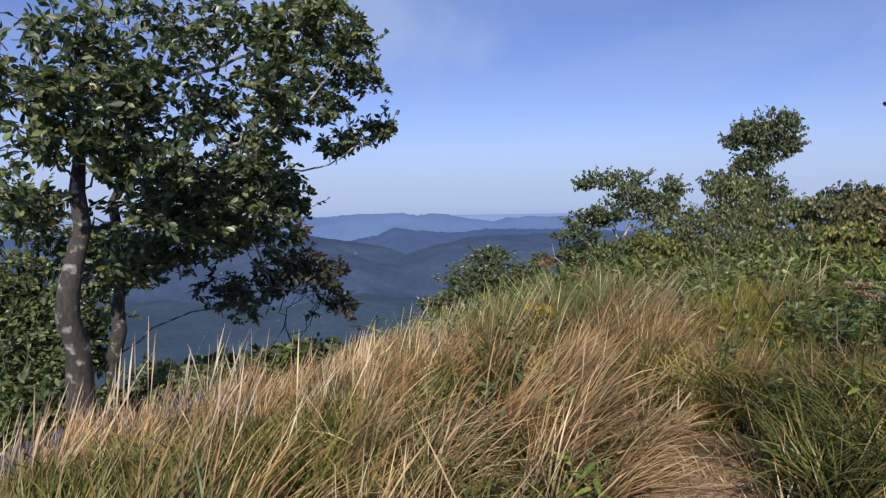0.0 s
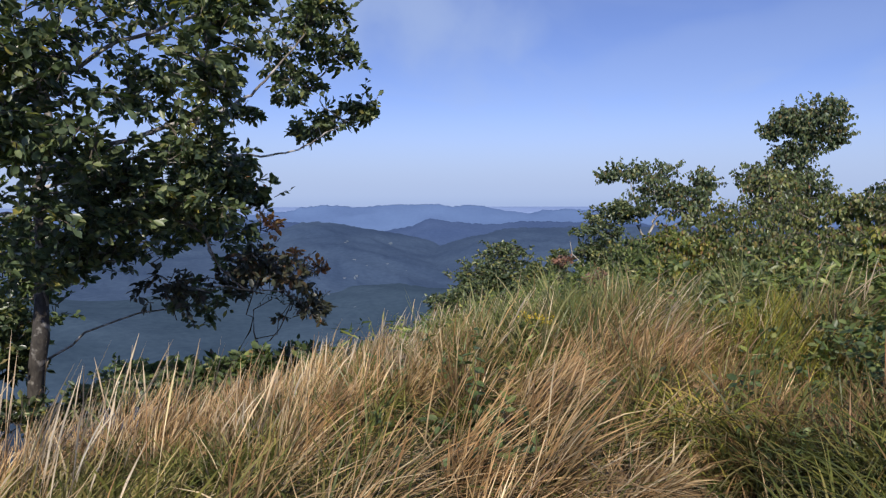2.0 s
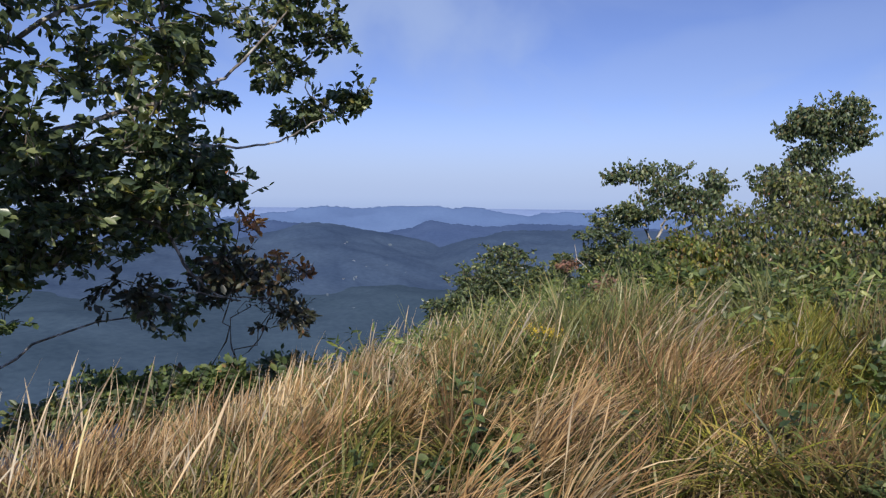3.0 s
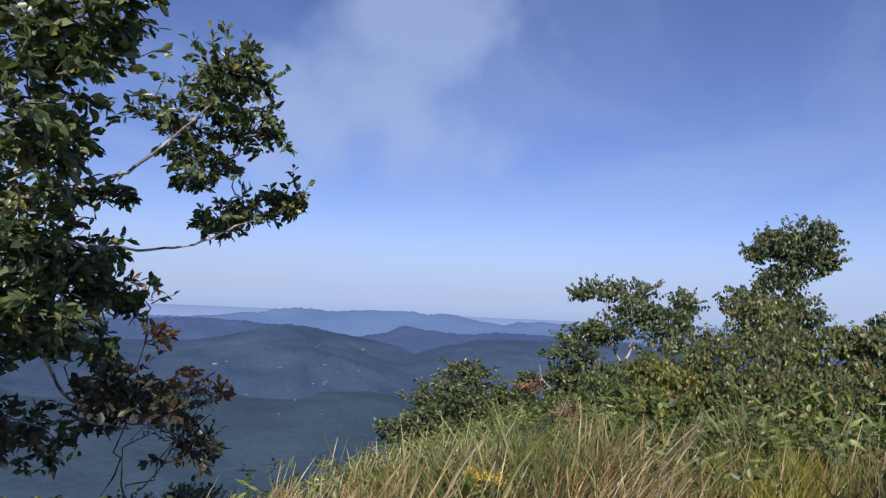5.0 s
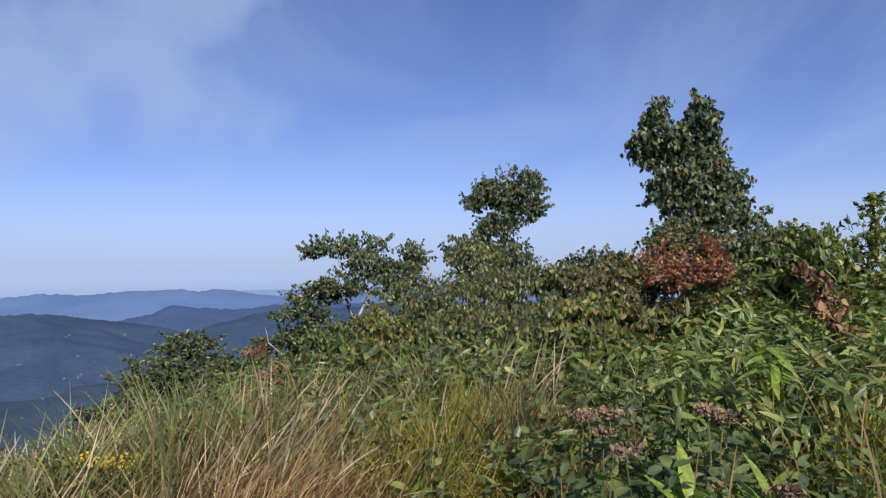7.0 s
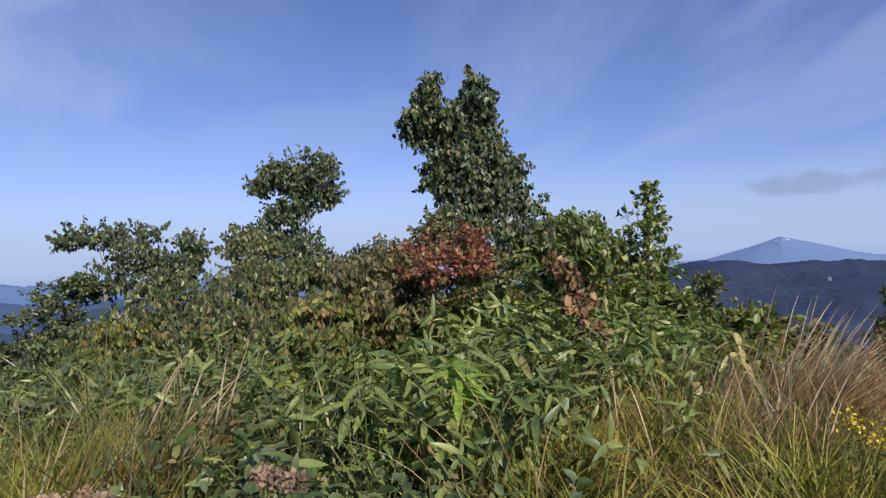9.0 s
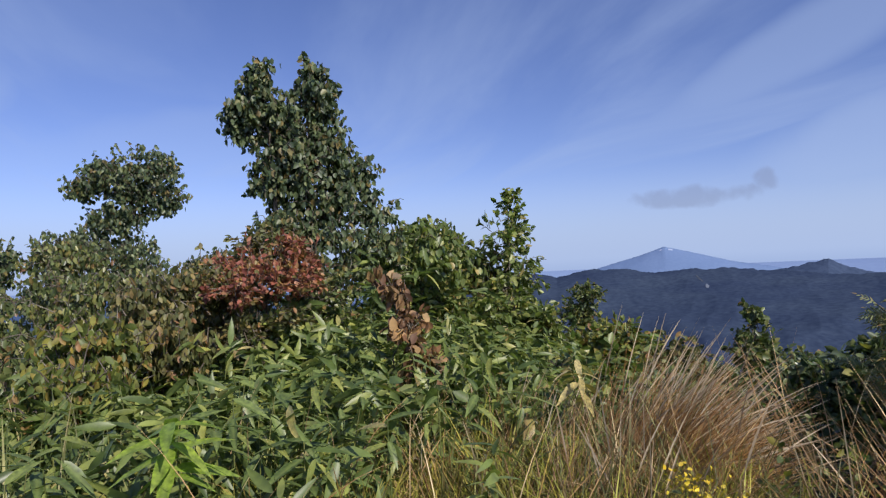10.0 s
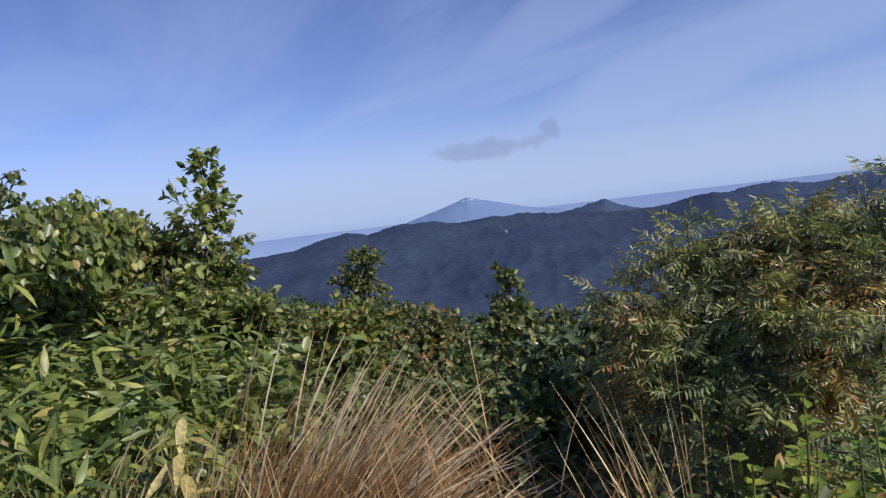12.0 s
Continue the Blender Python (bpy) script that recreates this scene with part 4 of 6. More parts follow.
# thin pale-leaved tree behind it
woody("small_oak", "thin small tree with greyish leaves behind the oak", "tree", (-4.1, 6.5, 0), [((-3.9, 6.2, 1.3), 0.04), ((-4.3, 6.6, 1.6), 0.03)],
      [(-3.81, 5.95, 0.99, 0.49, 0.37), (-4.2, 6.4, 1.5, 0.5, 0.4), (-3.65, 6.4, 0.5, 0.45, 0.35), (-3.4, 6.3, 1.0, 0.45, 0.35), (-3.2, 6.3, 0.75, 0.25, 0.2, 0.4), (-4.3, 6.3, 0.6, 0.5, 0.4)], "oak", HERB, OAK_BARK, 12, (0.05, 0.09), 44, 14)
woody("dark_foot_shrub", "dark tangled shrub at the foot of the oak", "shrub", (-3.3, 5.8, 0), [((-3.45, 5.74, 0.5), 0.02), ((-3.0, 5.9, 0.2), 0.02), ((-3.8, 5.8, 0.6), 0.02)],
      [(-3.85, 5.75, 0.71, 0.5, 0.4), (-3.55, 5.5, 0.3, 0.48, 0.32), (-3.3, 5.94, 0.16, 0.28, 0.26, 0.7), (-3.45, 5.74, 0.49, 0.36, 0.36)], "oak", OAK, TWIG, 14, (0.05, 0.08), 90, 16)
woody("dark_foot_shrub", "dark shrub among the grass beside the oak's stems", "shrub", (-3.3, 5.0, 0), [((-3.3, 5.0, 0.2), 0.02), ((-3.6, 5.2, 0.4), 0.015)],
      [(-3.3, 4.95, 0.12, 0.45, 0.32), (-3.6, 5.2, 0.36, 0.42, 0.34), (-3.02, 4.7, 0.02, 0.32, 0.22), (-3.75, 5.4, 0.62, 0.36, 0.28), (-3.2, 5.2, 0.22, 0.24, 0.20, 0.7)], "oak", HERB, TWIG, 18, (0.05, 0.085), 80, 14)
woody("dark_brow_shrub", "low dark shrub below the brow beside the oak", "shrub", (-2.4, 5.9, 0), [((-2.4, 5.8, -0.1), 0.015), ((-2.0, 6.1, -0.3), 0.015)],
      [(-2.72, 5.45, -0.12, 0.30, 0.15, 0.7), (-2.4, 5.8, -0.10, 0.34, 0.15), (-2.01, 6.15, -0.18, 0.32, 0.15), (-1.75, 7.0, -0.40, 0.36, 0.16)], "oak", OAK, TWIG, 15, (0.05, 0.08), 80, 15)
woody("dark_brow_shrub", "low dark leafy shrub along the brow", "shrub", (-1.8, 6.5, 0), [((-1.8, 6.45, 0.1), 0.015), ((-1.3, 6.75, 0.1), 0.012)],
      [(-2.2, 6.2, -0.08, 0.30, 0.12, 0.6), (-1.81, 6.48, -0.10, 0.26, 0.12, 0.6), (-1.5, 6.6, 0.0, 0.2, 0.12, 0.6), (-1.05, 7.0, -0.12, 0.28, 0.13, 0.7)], "ovate", HERB, TWIG, 16, (0.06, 0.10), 60, 12)
woody("dark_slope_shrub", "dark leafy shrub on the steep slope below the brow", "shrub", (-3.4, 8.6, 0), [((-3.6, 8.6, -0.75), 0.018), ((-3.15, 8.6, -0.72), 0.015)],
      [(-4.0, 8.6, -0.78, 0.36, 0.20), (-3.6, 8.6, -0.75, 0.36, 0.20), (-3.15, 8.6, -0.70, 0.34, 0.18)], "ovate", HERB, TWIG, 20, (0.05, 0.085), 80, 13)
woody("dark_slope_shrub", "dark leafy shrub on the steep slope below the brow", "shrub", (-2.3, 8.6, 0), [((-2.67, 8.6, -0.7), 0.018), ((-2.2, 8.6, -0.65), 0.015)],
      [(-2.67, 8.6, -0.66, 0.36, 0.18), (-2.26, 8.6, -0.62, 0.34, 0.18), (-1.73, 8.6, -0.48, 0.34, 0.18)], "ovate", OAK, TWIG, 21, (0.05, 0.085), 80, 13)
# low rusty sprays that hang from the oak's skirt
woody("bare_twigged_sapling", "leafless thin grey twigs with a few shrivelled rusty leaves", "sapling", (-2.0, 7.2, 0), [((-1.6, 7.5, 0.9), 0.010), ((-1.3, 7.8, 0.75), 0.008)],
      [(-1.52, 7.5, 0.72, 0.30, 0.18, 0.9), (-1.35, 7.6, 0.45, 0.28, 0.16, 0.8), (-1.32, 7.8, 0.72, 0.28, 0.14, 0.6)], "leaflet", DULL, TWIG, 17, (0.04, 0.07), 26, 2, 0.9)
woody("rusty_sapling", "bare-twigged sapling with a few rusty orange leaves", "sapling", (-2.1, 7.3, 0), [((-1.75, 7.5, 1.2), 0.010), ((-1.4, 7.9, 0.75), 0.008)],
      [(-1.68, 7.58, 1.25, 0.13, 0.13, 0.5), (-1.53, 7.82, 0.84, 0.17, 0.11, 0.6), (-1.25, 8.02, 0.75, 0.10, 0.09, 0.35), (-1.75, 7.55, 1.6, 0.16, 0.12, 0.15)], "ovate", ORANGE, TWIG, 13, (0.05, 0.085), 22, 6)

# the crest ahead
woody("round_tree", "small tree with a round dark crown above the thicket", "tree", (6.5, 13.4, 0), [((6.6, 13.3, 2.9), 0.05), ((6.3, 13.5, 2.0), 0.035)],
      [(6.70, 13.24, 2.95, 0.70, 0.50), (6.02, 13.4, 2.80, 0.30, 0.22, 0.5), (6.25, 13.35, 3.05, 0.24, 0.2, 0.4), (6.39, 13.43, 2.26, 0.45, 0.32, 0.7), (6.5, 13.19, 1.75, 0.66, 0.42), (5.91, 13.65, 1.9, 0.55, 0.34, 0.8), (7.0, 13.3, 2.65, 0.45, 0.34, 0.7), (6.55, 13.3, 2.45, 0.4, 0.4, 0.6), (6.95, 13.2, 3.1, 0.4, 0.3, 0.5), (6.35, 13.3, 2.9, 0.4, 0.35, 0.6), (6.2, 13.3, 1.4, 0.9, 0.4)],
      "pendant", BIRCH, TWIG, 29, (0.05, 0.08), 90, 12, 0.7, up=0.1, hang=True, sprigs=0.4)
woody("open_shrub_tree", "open airy shrub with dark leaves and pale stems", "shrub", (4.2, 14.6, 0), [((4.23, 14.79, 1.9), 0.03), ((3.75, 14.8, 1.9), 0.025), ((5.0, 14.3, 1.7), 0.025)],
      [(4.23, 14.79, 2.02, 0.75, 0.36, 0.9), (5.1, 14.26, 1.87, 0.34, 0.34, 0.7), (3.6, 14.9, 2.08, 0.5, 0.22, 0.6), (3.25, 15.0, 2.02, 0.3, 0.15, 0.4), (4.58, 14.41, 1.33, 0.6, 0.45), (4.3, 14.6, 1.65, 0.7, 0.35, 0.8), (4.9, 14.3, 1.55, 0.5, 0.35, 0.8), (3.9, 14.6, 1.3, 0.5, 0.4, 0.7)],
      "pendant", BIRCH, PALE_WOOD, 22, (0.055, 0.09), 58, 11, 0.5, up=0.0, hang=True, sprigs=0.5)
woody("dark_round_shrub", "dense dark rounded shrub on the crest", "shrub", (3.3, 14.4, 0), [((3.2, 14.5, 0.7), 0.03), ((3.7, 13.8, 0.5), 0.03)],
      [(3.21, 14.57, 0.83, 0.72, 0.56), (3.68, 13.85, 0.46, 0.68, 0.42), (2.88, 14.37, 0.34, 0.5, 0.40), (3.6, 14.5, 1.2, 0.4, 0.3)],
      "ovate", OAK, TWIG, 23, (0.055, 0.09), 100, 18, 0.2)
woody("dark_slope_shrub", "dark green rounded shrub on the valley slope", "shrub", (0.8, 14.8, 0), [((1.0, 14.9, -0.3), 0.03), ((0.4, 14.4, -0.5), 0.03)],
      [(1.15, 15.0, 0.0, 0.80, 0.50), (0.5, 14.6, -0.25, 0.80, 0.46), (1.7, 14.5, -0.22, 0.5, 0.42), (0.0, 13.91, -0.75, 0.6, 0.40), (0.8, 14.2, -0.7, 1.0, 0.55), (0.9, 14.5, -0.30, 0.7, 0.45), (1.3, 14.4, -0.5, 0.7, 0.5), (0.3, 13.9, -0.6, 0.6, 0.4)],
      "ovate", OAK, TWIG, 24, (0.055, 0.09), 150, 18, 0.2)
woody("dark_slope_shrub", "small dark leafy shrub on the crest", "shrub", (2.2, 15.3, 0), [((2.27, 15.5, 0.0), 0.02)],
      [(2.27, 15.5, 0.02, 0.41, 0.38), (2.2, 15.2, -0.4, 0.5, 0.4), (1.9, 14.6, -0.5, 0.5, 0.4)], "ovate", OAK, TWIG, 25, (0.06, 0.10), 80, 16)
woody("red_tipped_shrub", "low shrub with rusty red autumn leaves", "shrub", (2.3, 10.4, 0), [((2.25, 10.4, 0.2), 0.015)],
      [(2.21, 10.39, 0.34, 0.26, 0.10, 0.7), (2.5, 10.6, 0.1, 0.35, 0.25)], "ovate", RUSTY, TWIG, 26, (0.04, 0.07), 50, 12, accents=(DUSKY, RUSTY))
woody("red_tipped_shrub", "low shrub with a rusty red top on the slope", "shrub", (2.2, 13.7, 0), [((2.2, 13.65, 0.1), 0.015)],
      [(2.2, 13.6, 0.30, 0.24, 0.10, 0.6), (2.3, 13.7, 0.0, 0.35, 0.2, 0.6)], "ovate", RED, TWIG, 27, (0.05, 0.08), 34, 12, accents=(DUSKY, OAK))

woody("yellow_bush", "low bush with bright yellow-green leaves", "shrub", (4.1, 13.5, 0), [((4.15, 13.5, 0.7), 0.015)],
      [(4.15, 13.4, 0.66, 0.36, 0.28), (4.4, 13.2, 0.4, 0.4, 0.25)], "ovate", YELLOWING, PALE_WOOD, 28, (0.05, 0.085), 90, 16)

# the thicket wall along the crest
WALL = [
    ((4.43, 11.54, 1.10, 0.75, 0.42), (4.2, 11.3, 0.7, 0.7, 0.4), SHRUB, "leafy thicket shrub with yellowing green leaves"),
    ((5.30, 10.66, 1.22, 0.71, 0.39), (5.1, 10.4, 0.8, 0.7, 0.4), SHRUB, "leafy thicket shrub with yellowing green leaves"),
    ((6.09, 10.47, 1.36, 0.65, 0.34), (6.0, 10.2, 0.9, 0.6, 0.4), SHRUB, "leafy thicket shrub with yellowing green leaves"),
    ((6.56, 9.94, 1.40, 0.55, 0.32), (6.4, 9.6, 1.0, 0.55, 0.35), RUSTY, "thicket shrub turning rusty brown"),
    ((3.81, 11.17, 0.66, 0.55, 0.39), (3.6, 10.9, 0.4, 0.5, 0.3), YELLOWING, "low thicket shrub with bright yellow-green leaves"),
    ((4.54, 9.87, 0.78, 0.70, 0.35), (4.4, 9.5, 0.5, 0.6, 0.3), SHRUB, "leafy thicket shrub with yellowing green leaves"),
    ((5.22, 8.99, 0.86, 0.66, 0.33), (5.0, 8.7, 0.6, 0.6, 0.35), SHRUB, "leafy thicket shrub with yellowing green leaves"),
    ((5.09, 8.10, 1.00, 0.34, 0.26), (4.9, 7.7, 0.75, 0.4, 0.3), YELLOWING, "low thicket shrub with bright yellow-green leaves"),
    ((5.75, 8.75, 1.25, 0.45, 0.26), (5.6, 8.4, 0.95, 0.45, 0.3), RUSTY, "thicket shrub turning rusty brown"),
    ((5.61, 12.4, 1.75, 0.60, 0.30), (5.5, 12.1, 1.3, 0.7, 0.4), SHRUB, "leafy thicket shrub with yellowing green leaves"),
    ((7.40, 11.6, 1.55, 0.70, 0.32), (7.2, 11.2, 1.1, 0.7, 0.4), BIRCH, "dark leafy thicket shrub"),
    ((3.30, 12.5, 0.45, 0.55, 0.40), (3.0, 12.2, 0.15, 0.6, 0.35), HERB, "dark leafy thicket shrub"),
]
for n, (c1, c2, m, words) in enumerate(WALL):
    woody("thicket_shrub", words, "shrub", (c1[0], c1[1], 0), [((c1[0], c1[1], c1[2] - 0.1), 0.018), ((c2[0], c2[1], c2[2] - 0.1), 0.015)],
          [c1, c2], "ovate", m, TWIG, 40 + n, (0.050, 0.088), 112, 12, 0.6, up=0.0, hang=True, group="thicket along the crest")

# birch-like tree with a forked top, and its neighbours
woody("forked_tree", "upright small tree with a forked leafy top and drooping leaves", "tree", (7.45, 9.2, 0), [((7.2, 9.15, 3.2), 0.045), ((6.85, 9.25, 3.1), 0.035), ((7.8, 9.15, 2.3), 0.03)],
      [(6.80, 9.23, 3.32, 0.18, 0.22, 0.45), (7.30, 9.04, 3.28, 0.22, 0.26, 0.5), (6.82, 9.2, 3.46, 0.09, 0.13, 0.2), (7.27, 9.0, 3.48, 0.12, 0.15, 0.25), (6.70, 9.4, 2.92, 0.20, 0.24, 0.5), (7.07, 9.28, 2.87, 0.40, 0.38),
       (7.45, 9.1, 2.86, 0.22, 0.26, 0.6), (7.17, 9.34, 2.35, 0.46, 0.36), (7.7, 9.18, 2.42, 0.28, 0.26, 0.7), (8.03, 9.14, 2.11, 0.24, 0.24, 0.6),
       (7.45, 9.15, 1.84, 0.55, 0.36), (6.92, 9.33, 2.45, 0.24, 0.28, 0.5), (7.42, 9.10, 3.12, 0.20, 0.30, 0.6), (7.3, 9.0, 1.35, 0.55, 0.32), (7.0, 9.25, 1.8, 0.45, 0.34), (7.9, 9.0, 1.6, 0.45, 0.36), (6.84, 9.28, 3.12, 0.18, 0.28, 0.5), (7.12, 9.2, 2.72, 0.26, 0.3, 0.6), (7.22, 9.25, 2.6, 0.42, 0.34), (7.5, 9.15, 2.15, 0.42, 0.32), (7.6, 9.1, 2.65, 0.2, 0.25, 0.5), (7.04, 9.15, 3.05, 0.2, 0.24, 0.45), (6.66, 9.3, 3.1, 0.16, 0.14, 0.3), (7.9, 9.15, 2.5, 0.18, 0.16, 0.3)],
      "pendant", BIRCH, TWIG, 60, (0.052, 0.084), 58, 10, 1.0, up=0.0, hang=True, sprigs=0.55)
woody("leafy_shrub", "leafy green shrub with shoots standing above it", "shrub", (8.5, 9.1, 0), [((8.69, 9.22, 1.6), 0.02), ((8.1, 9.1, 1.4), 0.02)],
      [(8.69, 9.22, 1.74, 0.40, 0.28), (9.1, 9.16, 1.68, 0.22, 0.30, 0.5), (8.06, 9.16, 1.55, 0.44, 0.28), (8.34, 8.98, 1.2, 0.5, 0.3), (8.0, 8.05, 1.62, 0.24, 0.30, 0.5), (8.25, 8.2, 1.55, 0.30, 0.26, 0.6)],
      "pendant", FRESH, TWIG, 61, (0.06, 0.095), 80, 13, 0.5, up=0.0, hang=True, sprigs=0.45)
woody("leafy_sapling", "slender sapling with glossy leaves lit from above", "sapling", (9.6, 8.75, 0), [((9.72, 8.8, 2.2), 0.018)],
      [(9.70, 8.78, 2.16, 0.17, 0.20, 0.45), (9.66, 8.76, 1.90, 0.26, 0.24, 0.6), (9.60, 8.74, 1.62, 0.34, 0.30, 0.8), (9.46, 8.57, 1.25, 0.40, 0.36)],
      "ovate", FRESH, TWIG, 62, (0.06, 0.10), 44, 9, 0.35)
woody("yellowing_shrub", "shrub with yellow-green and rusty layered leaves", "shrub", (9.3, 8.7, 0), [((9.3, 8.8, 1.3), 0.02), ((9.9, 8.7, 0.8), 0.02)],
      [(8.95, 9.7, 1.60, 0.50, 0.32), (9.4, 9.4, 1.45, 0.42, 0.30), (9.83, 8.95, 1.15, 0.38, 0.30), (9.07, 8.6, 1.0, 0.58, 0.26), (9.95, 8.6, 0.72, 0.34, 0.23), (8.79, 10.1, 1.62, 0.5, 0.38), (8.92, 9.6, 1.35, 0.5, 0.36), (9.53, 9.4, 1.4, 0.5, 0.34), (8.88, 9.0, 1.1, 0.6, 0.3), (8.35, 9.0, 1.1, 0.55, 0.28), (10.05, 8.9, 0.75, 0.36, 0.3)],
      "ovate", YELLOWING, TWIG, 63, (0.06, 0.11), 80, 16, 0.25, accents=(RUSTY, FRESH, YELLOWING, FRESH, FRESH, SHRUB, FRESH, RUSTY, YELLOWING, FRESH, FRESH))
woody("red_maple_shrub", "low maple shrub with red and orange autumn leaves", "shrub", (6.35, 8.4, 0), [((6.4, 8.3, 1.4), 0.02), ((6.1, 8.7, 1.4), 0.015)],
      [(6.49, 8.13, 1.40, 0.24, 0.20, 0.8), (6.74, 8.25, 1.52, 0.20, 0.18, 0.7), (6.56, 8.2, 1.64, 0.16, 0.13, 0.4), (6.44, 8.8, 1.52, 0.3, 0.18), (6.16, 8.6, 1.3, 0.3, 0.2), (6.3, 8.3, 1.05, 0.35, 0.22), (6.21, 8.25, 1.36, 0.28, 0.14, 0.8), (6.71, 8.9, 1.72, 0.26, 0.18, 0.8), (7.1, 8.5, 1.15, 0.4, 0.3)],
      "ovate", RED, TWIG, 64, (0.04, 0.07), 60, 14, 0.35, accents=(RED, RED, RED, RED, RUSTY, RUSTY, RED, RUSTY, SHRUB), sprigs=0.4)

# the slope towards the volcano
woody("slope_tree", "small bushy tree standing out on the far slope", "tree", (17.8, 14.2, 0), [((17.9, 14.2, 0.5), 0.04)],
      [(17.89, 14.22, 0.55, 0.52, 0.40), (17.8, 14.22, 0.15, 0.72, 0.45), (17.76, 14.25, -0.30, 0.85, 0.55), (17.4, 14.4, -1.0, 1.1, 0.5)], "ovate", SHRUB, TWIG, 70, (0.08, 0.14), 60, 14, 0.3)
woody("slope_sapling", "leafy sapling on the slope past the tussock", "sapling", (12.1, 7.0, 0), [((12.26, 7.12, 0.6), 0.02)],
      [(12.26, 7.12, 0.66, 0.15, 0.18, 0.5), (12.22, 7.1, 0.42, 0.24, 0.22, 0.8), (12.12, 7.0, 0.18, 0.34, 0.26, 0.9), (12.0, 6.83, -0.1, 0.45, 0.32)], "ovate", SHRUB, TWIG, 71, (0.07, 0.11), 44, 10, 0.3)
SLOPE = [((13.3, 8.5, -0.42, 0.85, 0.40), SHRUB), ((13.5, 9.9, -0.50, 0.95, 0.40), RUSTY), ((15.4, 10.8, -0.40, 0.55, 0.34), SHRUB), ((10.4, 5.9, 0.02, 0.40, 0.34), HERB),
         ((9.50, 5.35, 0.10, 0.32, 0.32), HERB), ((10.4, 6.7, -0.02, 0.55, 0.36), SHRUB), ((11.6, 8.0, 0.05, 0.60, 0.36), RUSTY), ((11.0, 4.9, -0.35, 0.55, 0.40), HERB),
         ((15.2, 8.2, -1.2, 1.0, 0.5), SHRUB), ((16.0, 12.6, -0.9, 1.0, 0.5), RUSTY), ((12.6, 5.6, -0.85, 0.7, 0.4), HERB), ((12.2, 10.5, 0.0, 0.8, 0.45), SHRUB),
         ((10.6, 8.0, 0.45, 0.5, 0.35), YELLOWING), ((14.5, 13.2, -0.5, 1.0, 0.5), SHRUB),
         ((9.85, 4.98, 0.50, 0.34, 0.26), OAK), ((10.2, 5.34, 0.25, 0.42, 0.28), OAK), ((11.42, 6.18, 0.05, 0.45, 0.28), OAK), ((13.15, 7.22, -0.15, 0.6, 0.35), SHRUB)]
for n, (c, m) in enumerate(SLOPE):
    low = (c[0], c[1], c[2] - 0.35, c[3] * 1.05, c[4])
    woody("slope_shrub", {"herb_leaf": "dark green shrub on the shaded slope", "dark_oak_leaf": "dark green shrub behind the rowan", "rusty_leaf": "olive and rusty shrub on the slope"}.get(m.name, "yellow-green shrub on the slope"),
          "shrub", (c[0], c[1], 0), [((c[0], c[1], c[2]), 0.018)], [c, low], "ovate", m, TWIG, 80 + n, (0.07, 0.11), 80, 15, 0.3, group="shrubs on the slope")


# ---------- rowan ----------
def rowan_leaf(rng):
    """A compound leaf: a rib and fifteen leaflets, of length 1 along y."""
    pieces = []
    pos, al, sz = [], [], []
    for i in range(7):
        y = 0.22 + 0.105 * i
        for s in (-1, 1):
            pos.append((0, y, -0.16 * y * y))
            al.append((s * 1.0, rng.normal(0.6, 0.18), rng.normal(-0.35, 0.28)))
            sz.append((0.31 - 0.018 * abs(i - 3) ** 1.4) * rng.uniform(0.75, 1.1))
    pos.append((0, 0.92, -0.135))
    al.append((0, 1, -0.4))
    sz.append(0.26)
    pieces.append(leaves("leaflet", np.array(pos), np.array(al, float), np.tile((0.0, 0.0, 1.0), (len(pos), 1)) + rng.normal(0, 0.3, (len(pos), 3)), np.array(sz)))
    rib = np.array([(0, y, -0.16 * y * y) for y in np.linspace(0, 0.95, 5)])
    tv, tf = tube(rib, np.linspace(0.012, 0.004, 5), 3)
    pieces.append((tv, tf, np.full((len(tv), 2), 0.5)))
    return join(pieces)


def rowan(base, stems, clumps, singles, seed):
    rng = rng_of(seed)
    base = (base[0], base[1], float(ground_z(base[0], base[1])) - 0.05)
    o = np.array(base)
    root = thing("rowan_bush", base, "spreading rowan bush with feathery leaves tinged rust", "bush")
    for end in stems:
        line = bow(o, np.array(end), 0.05, rng, 10, 0.03)
        v, f = tube(line - o, np.linspace(0.022, 0.006, 10), 6)
        part("stem", build("stem", v, f, TWIG, smooth=True), root)
    kinds_of_leaf = [rowan_leaf(rng) for _ in range(5)]
    shared = [build("leaf", rv, rf, ROWAN, ru) for rv, rf, ru in kinds_of_leaf]
    rest, twig, made = [], [], 0
    for c in clumps:
        lines, pos, al = crown_points(c, 30, 4, rng, 0.35)
        for t in lines:
            twig.append(tube(t[::2] - o, (0.005, 0.004, 0.002), 3))
        al[:, 2] *= 0.5
        nrm = rng.normal(0, 0.5, al.shape) + np.array((-0.45, -0.2, 0.9))
        fr = frames_of(al, nrm)
        for p, m, s in zip(pos - o, fr, rng.uniform(0.12, 0.19, len(pos))):
            pick = rng.integers(5)
            rv, rf, ru = kinds_of_leaf[pick]
            if made < singles and rng.random() < 0.5:
                at = Matrix.Translation(p) @ Matrix([list(r) for r in m]).to_4x4() @ Matrix.Scale(s, 4)
                part("leaf", shared[pick], root, at=at)
                made += 1
            else:
                rest.append((np.einsum("ij,kj->ki", m, rv) * s + p, rf, ru))
    v, f, u = join(rest)
    tagged(part("foliage", build("foliage", v, f, ROWAN, u), root), kind="stuff")
    v, f, _ = join(twig)
    tagged(part("twig_mass", build("twig_mass", v, f, TWIG), root), kind="stuff")


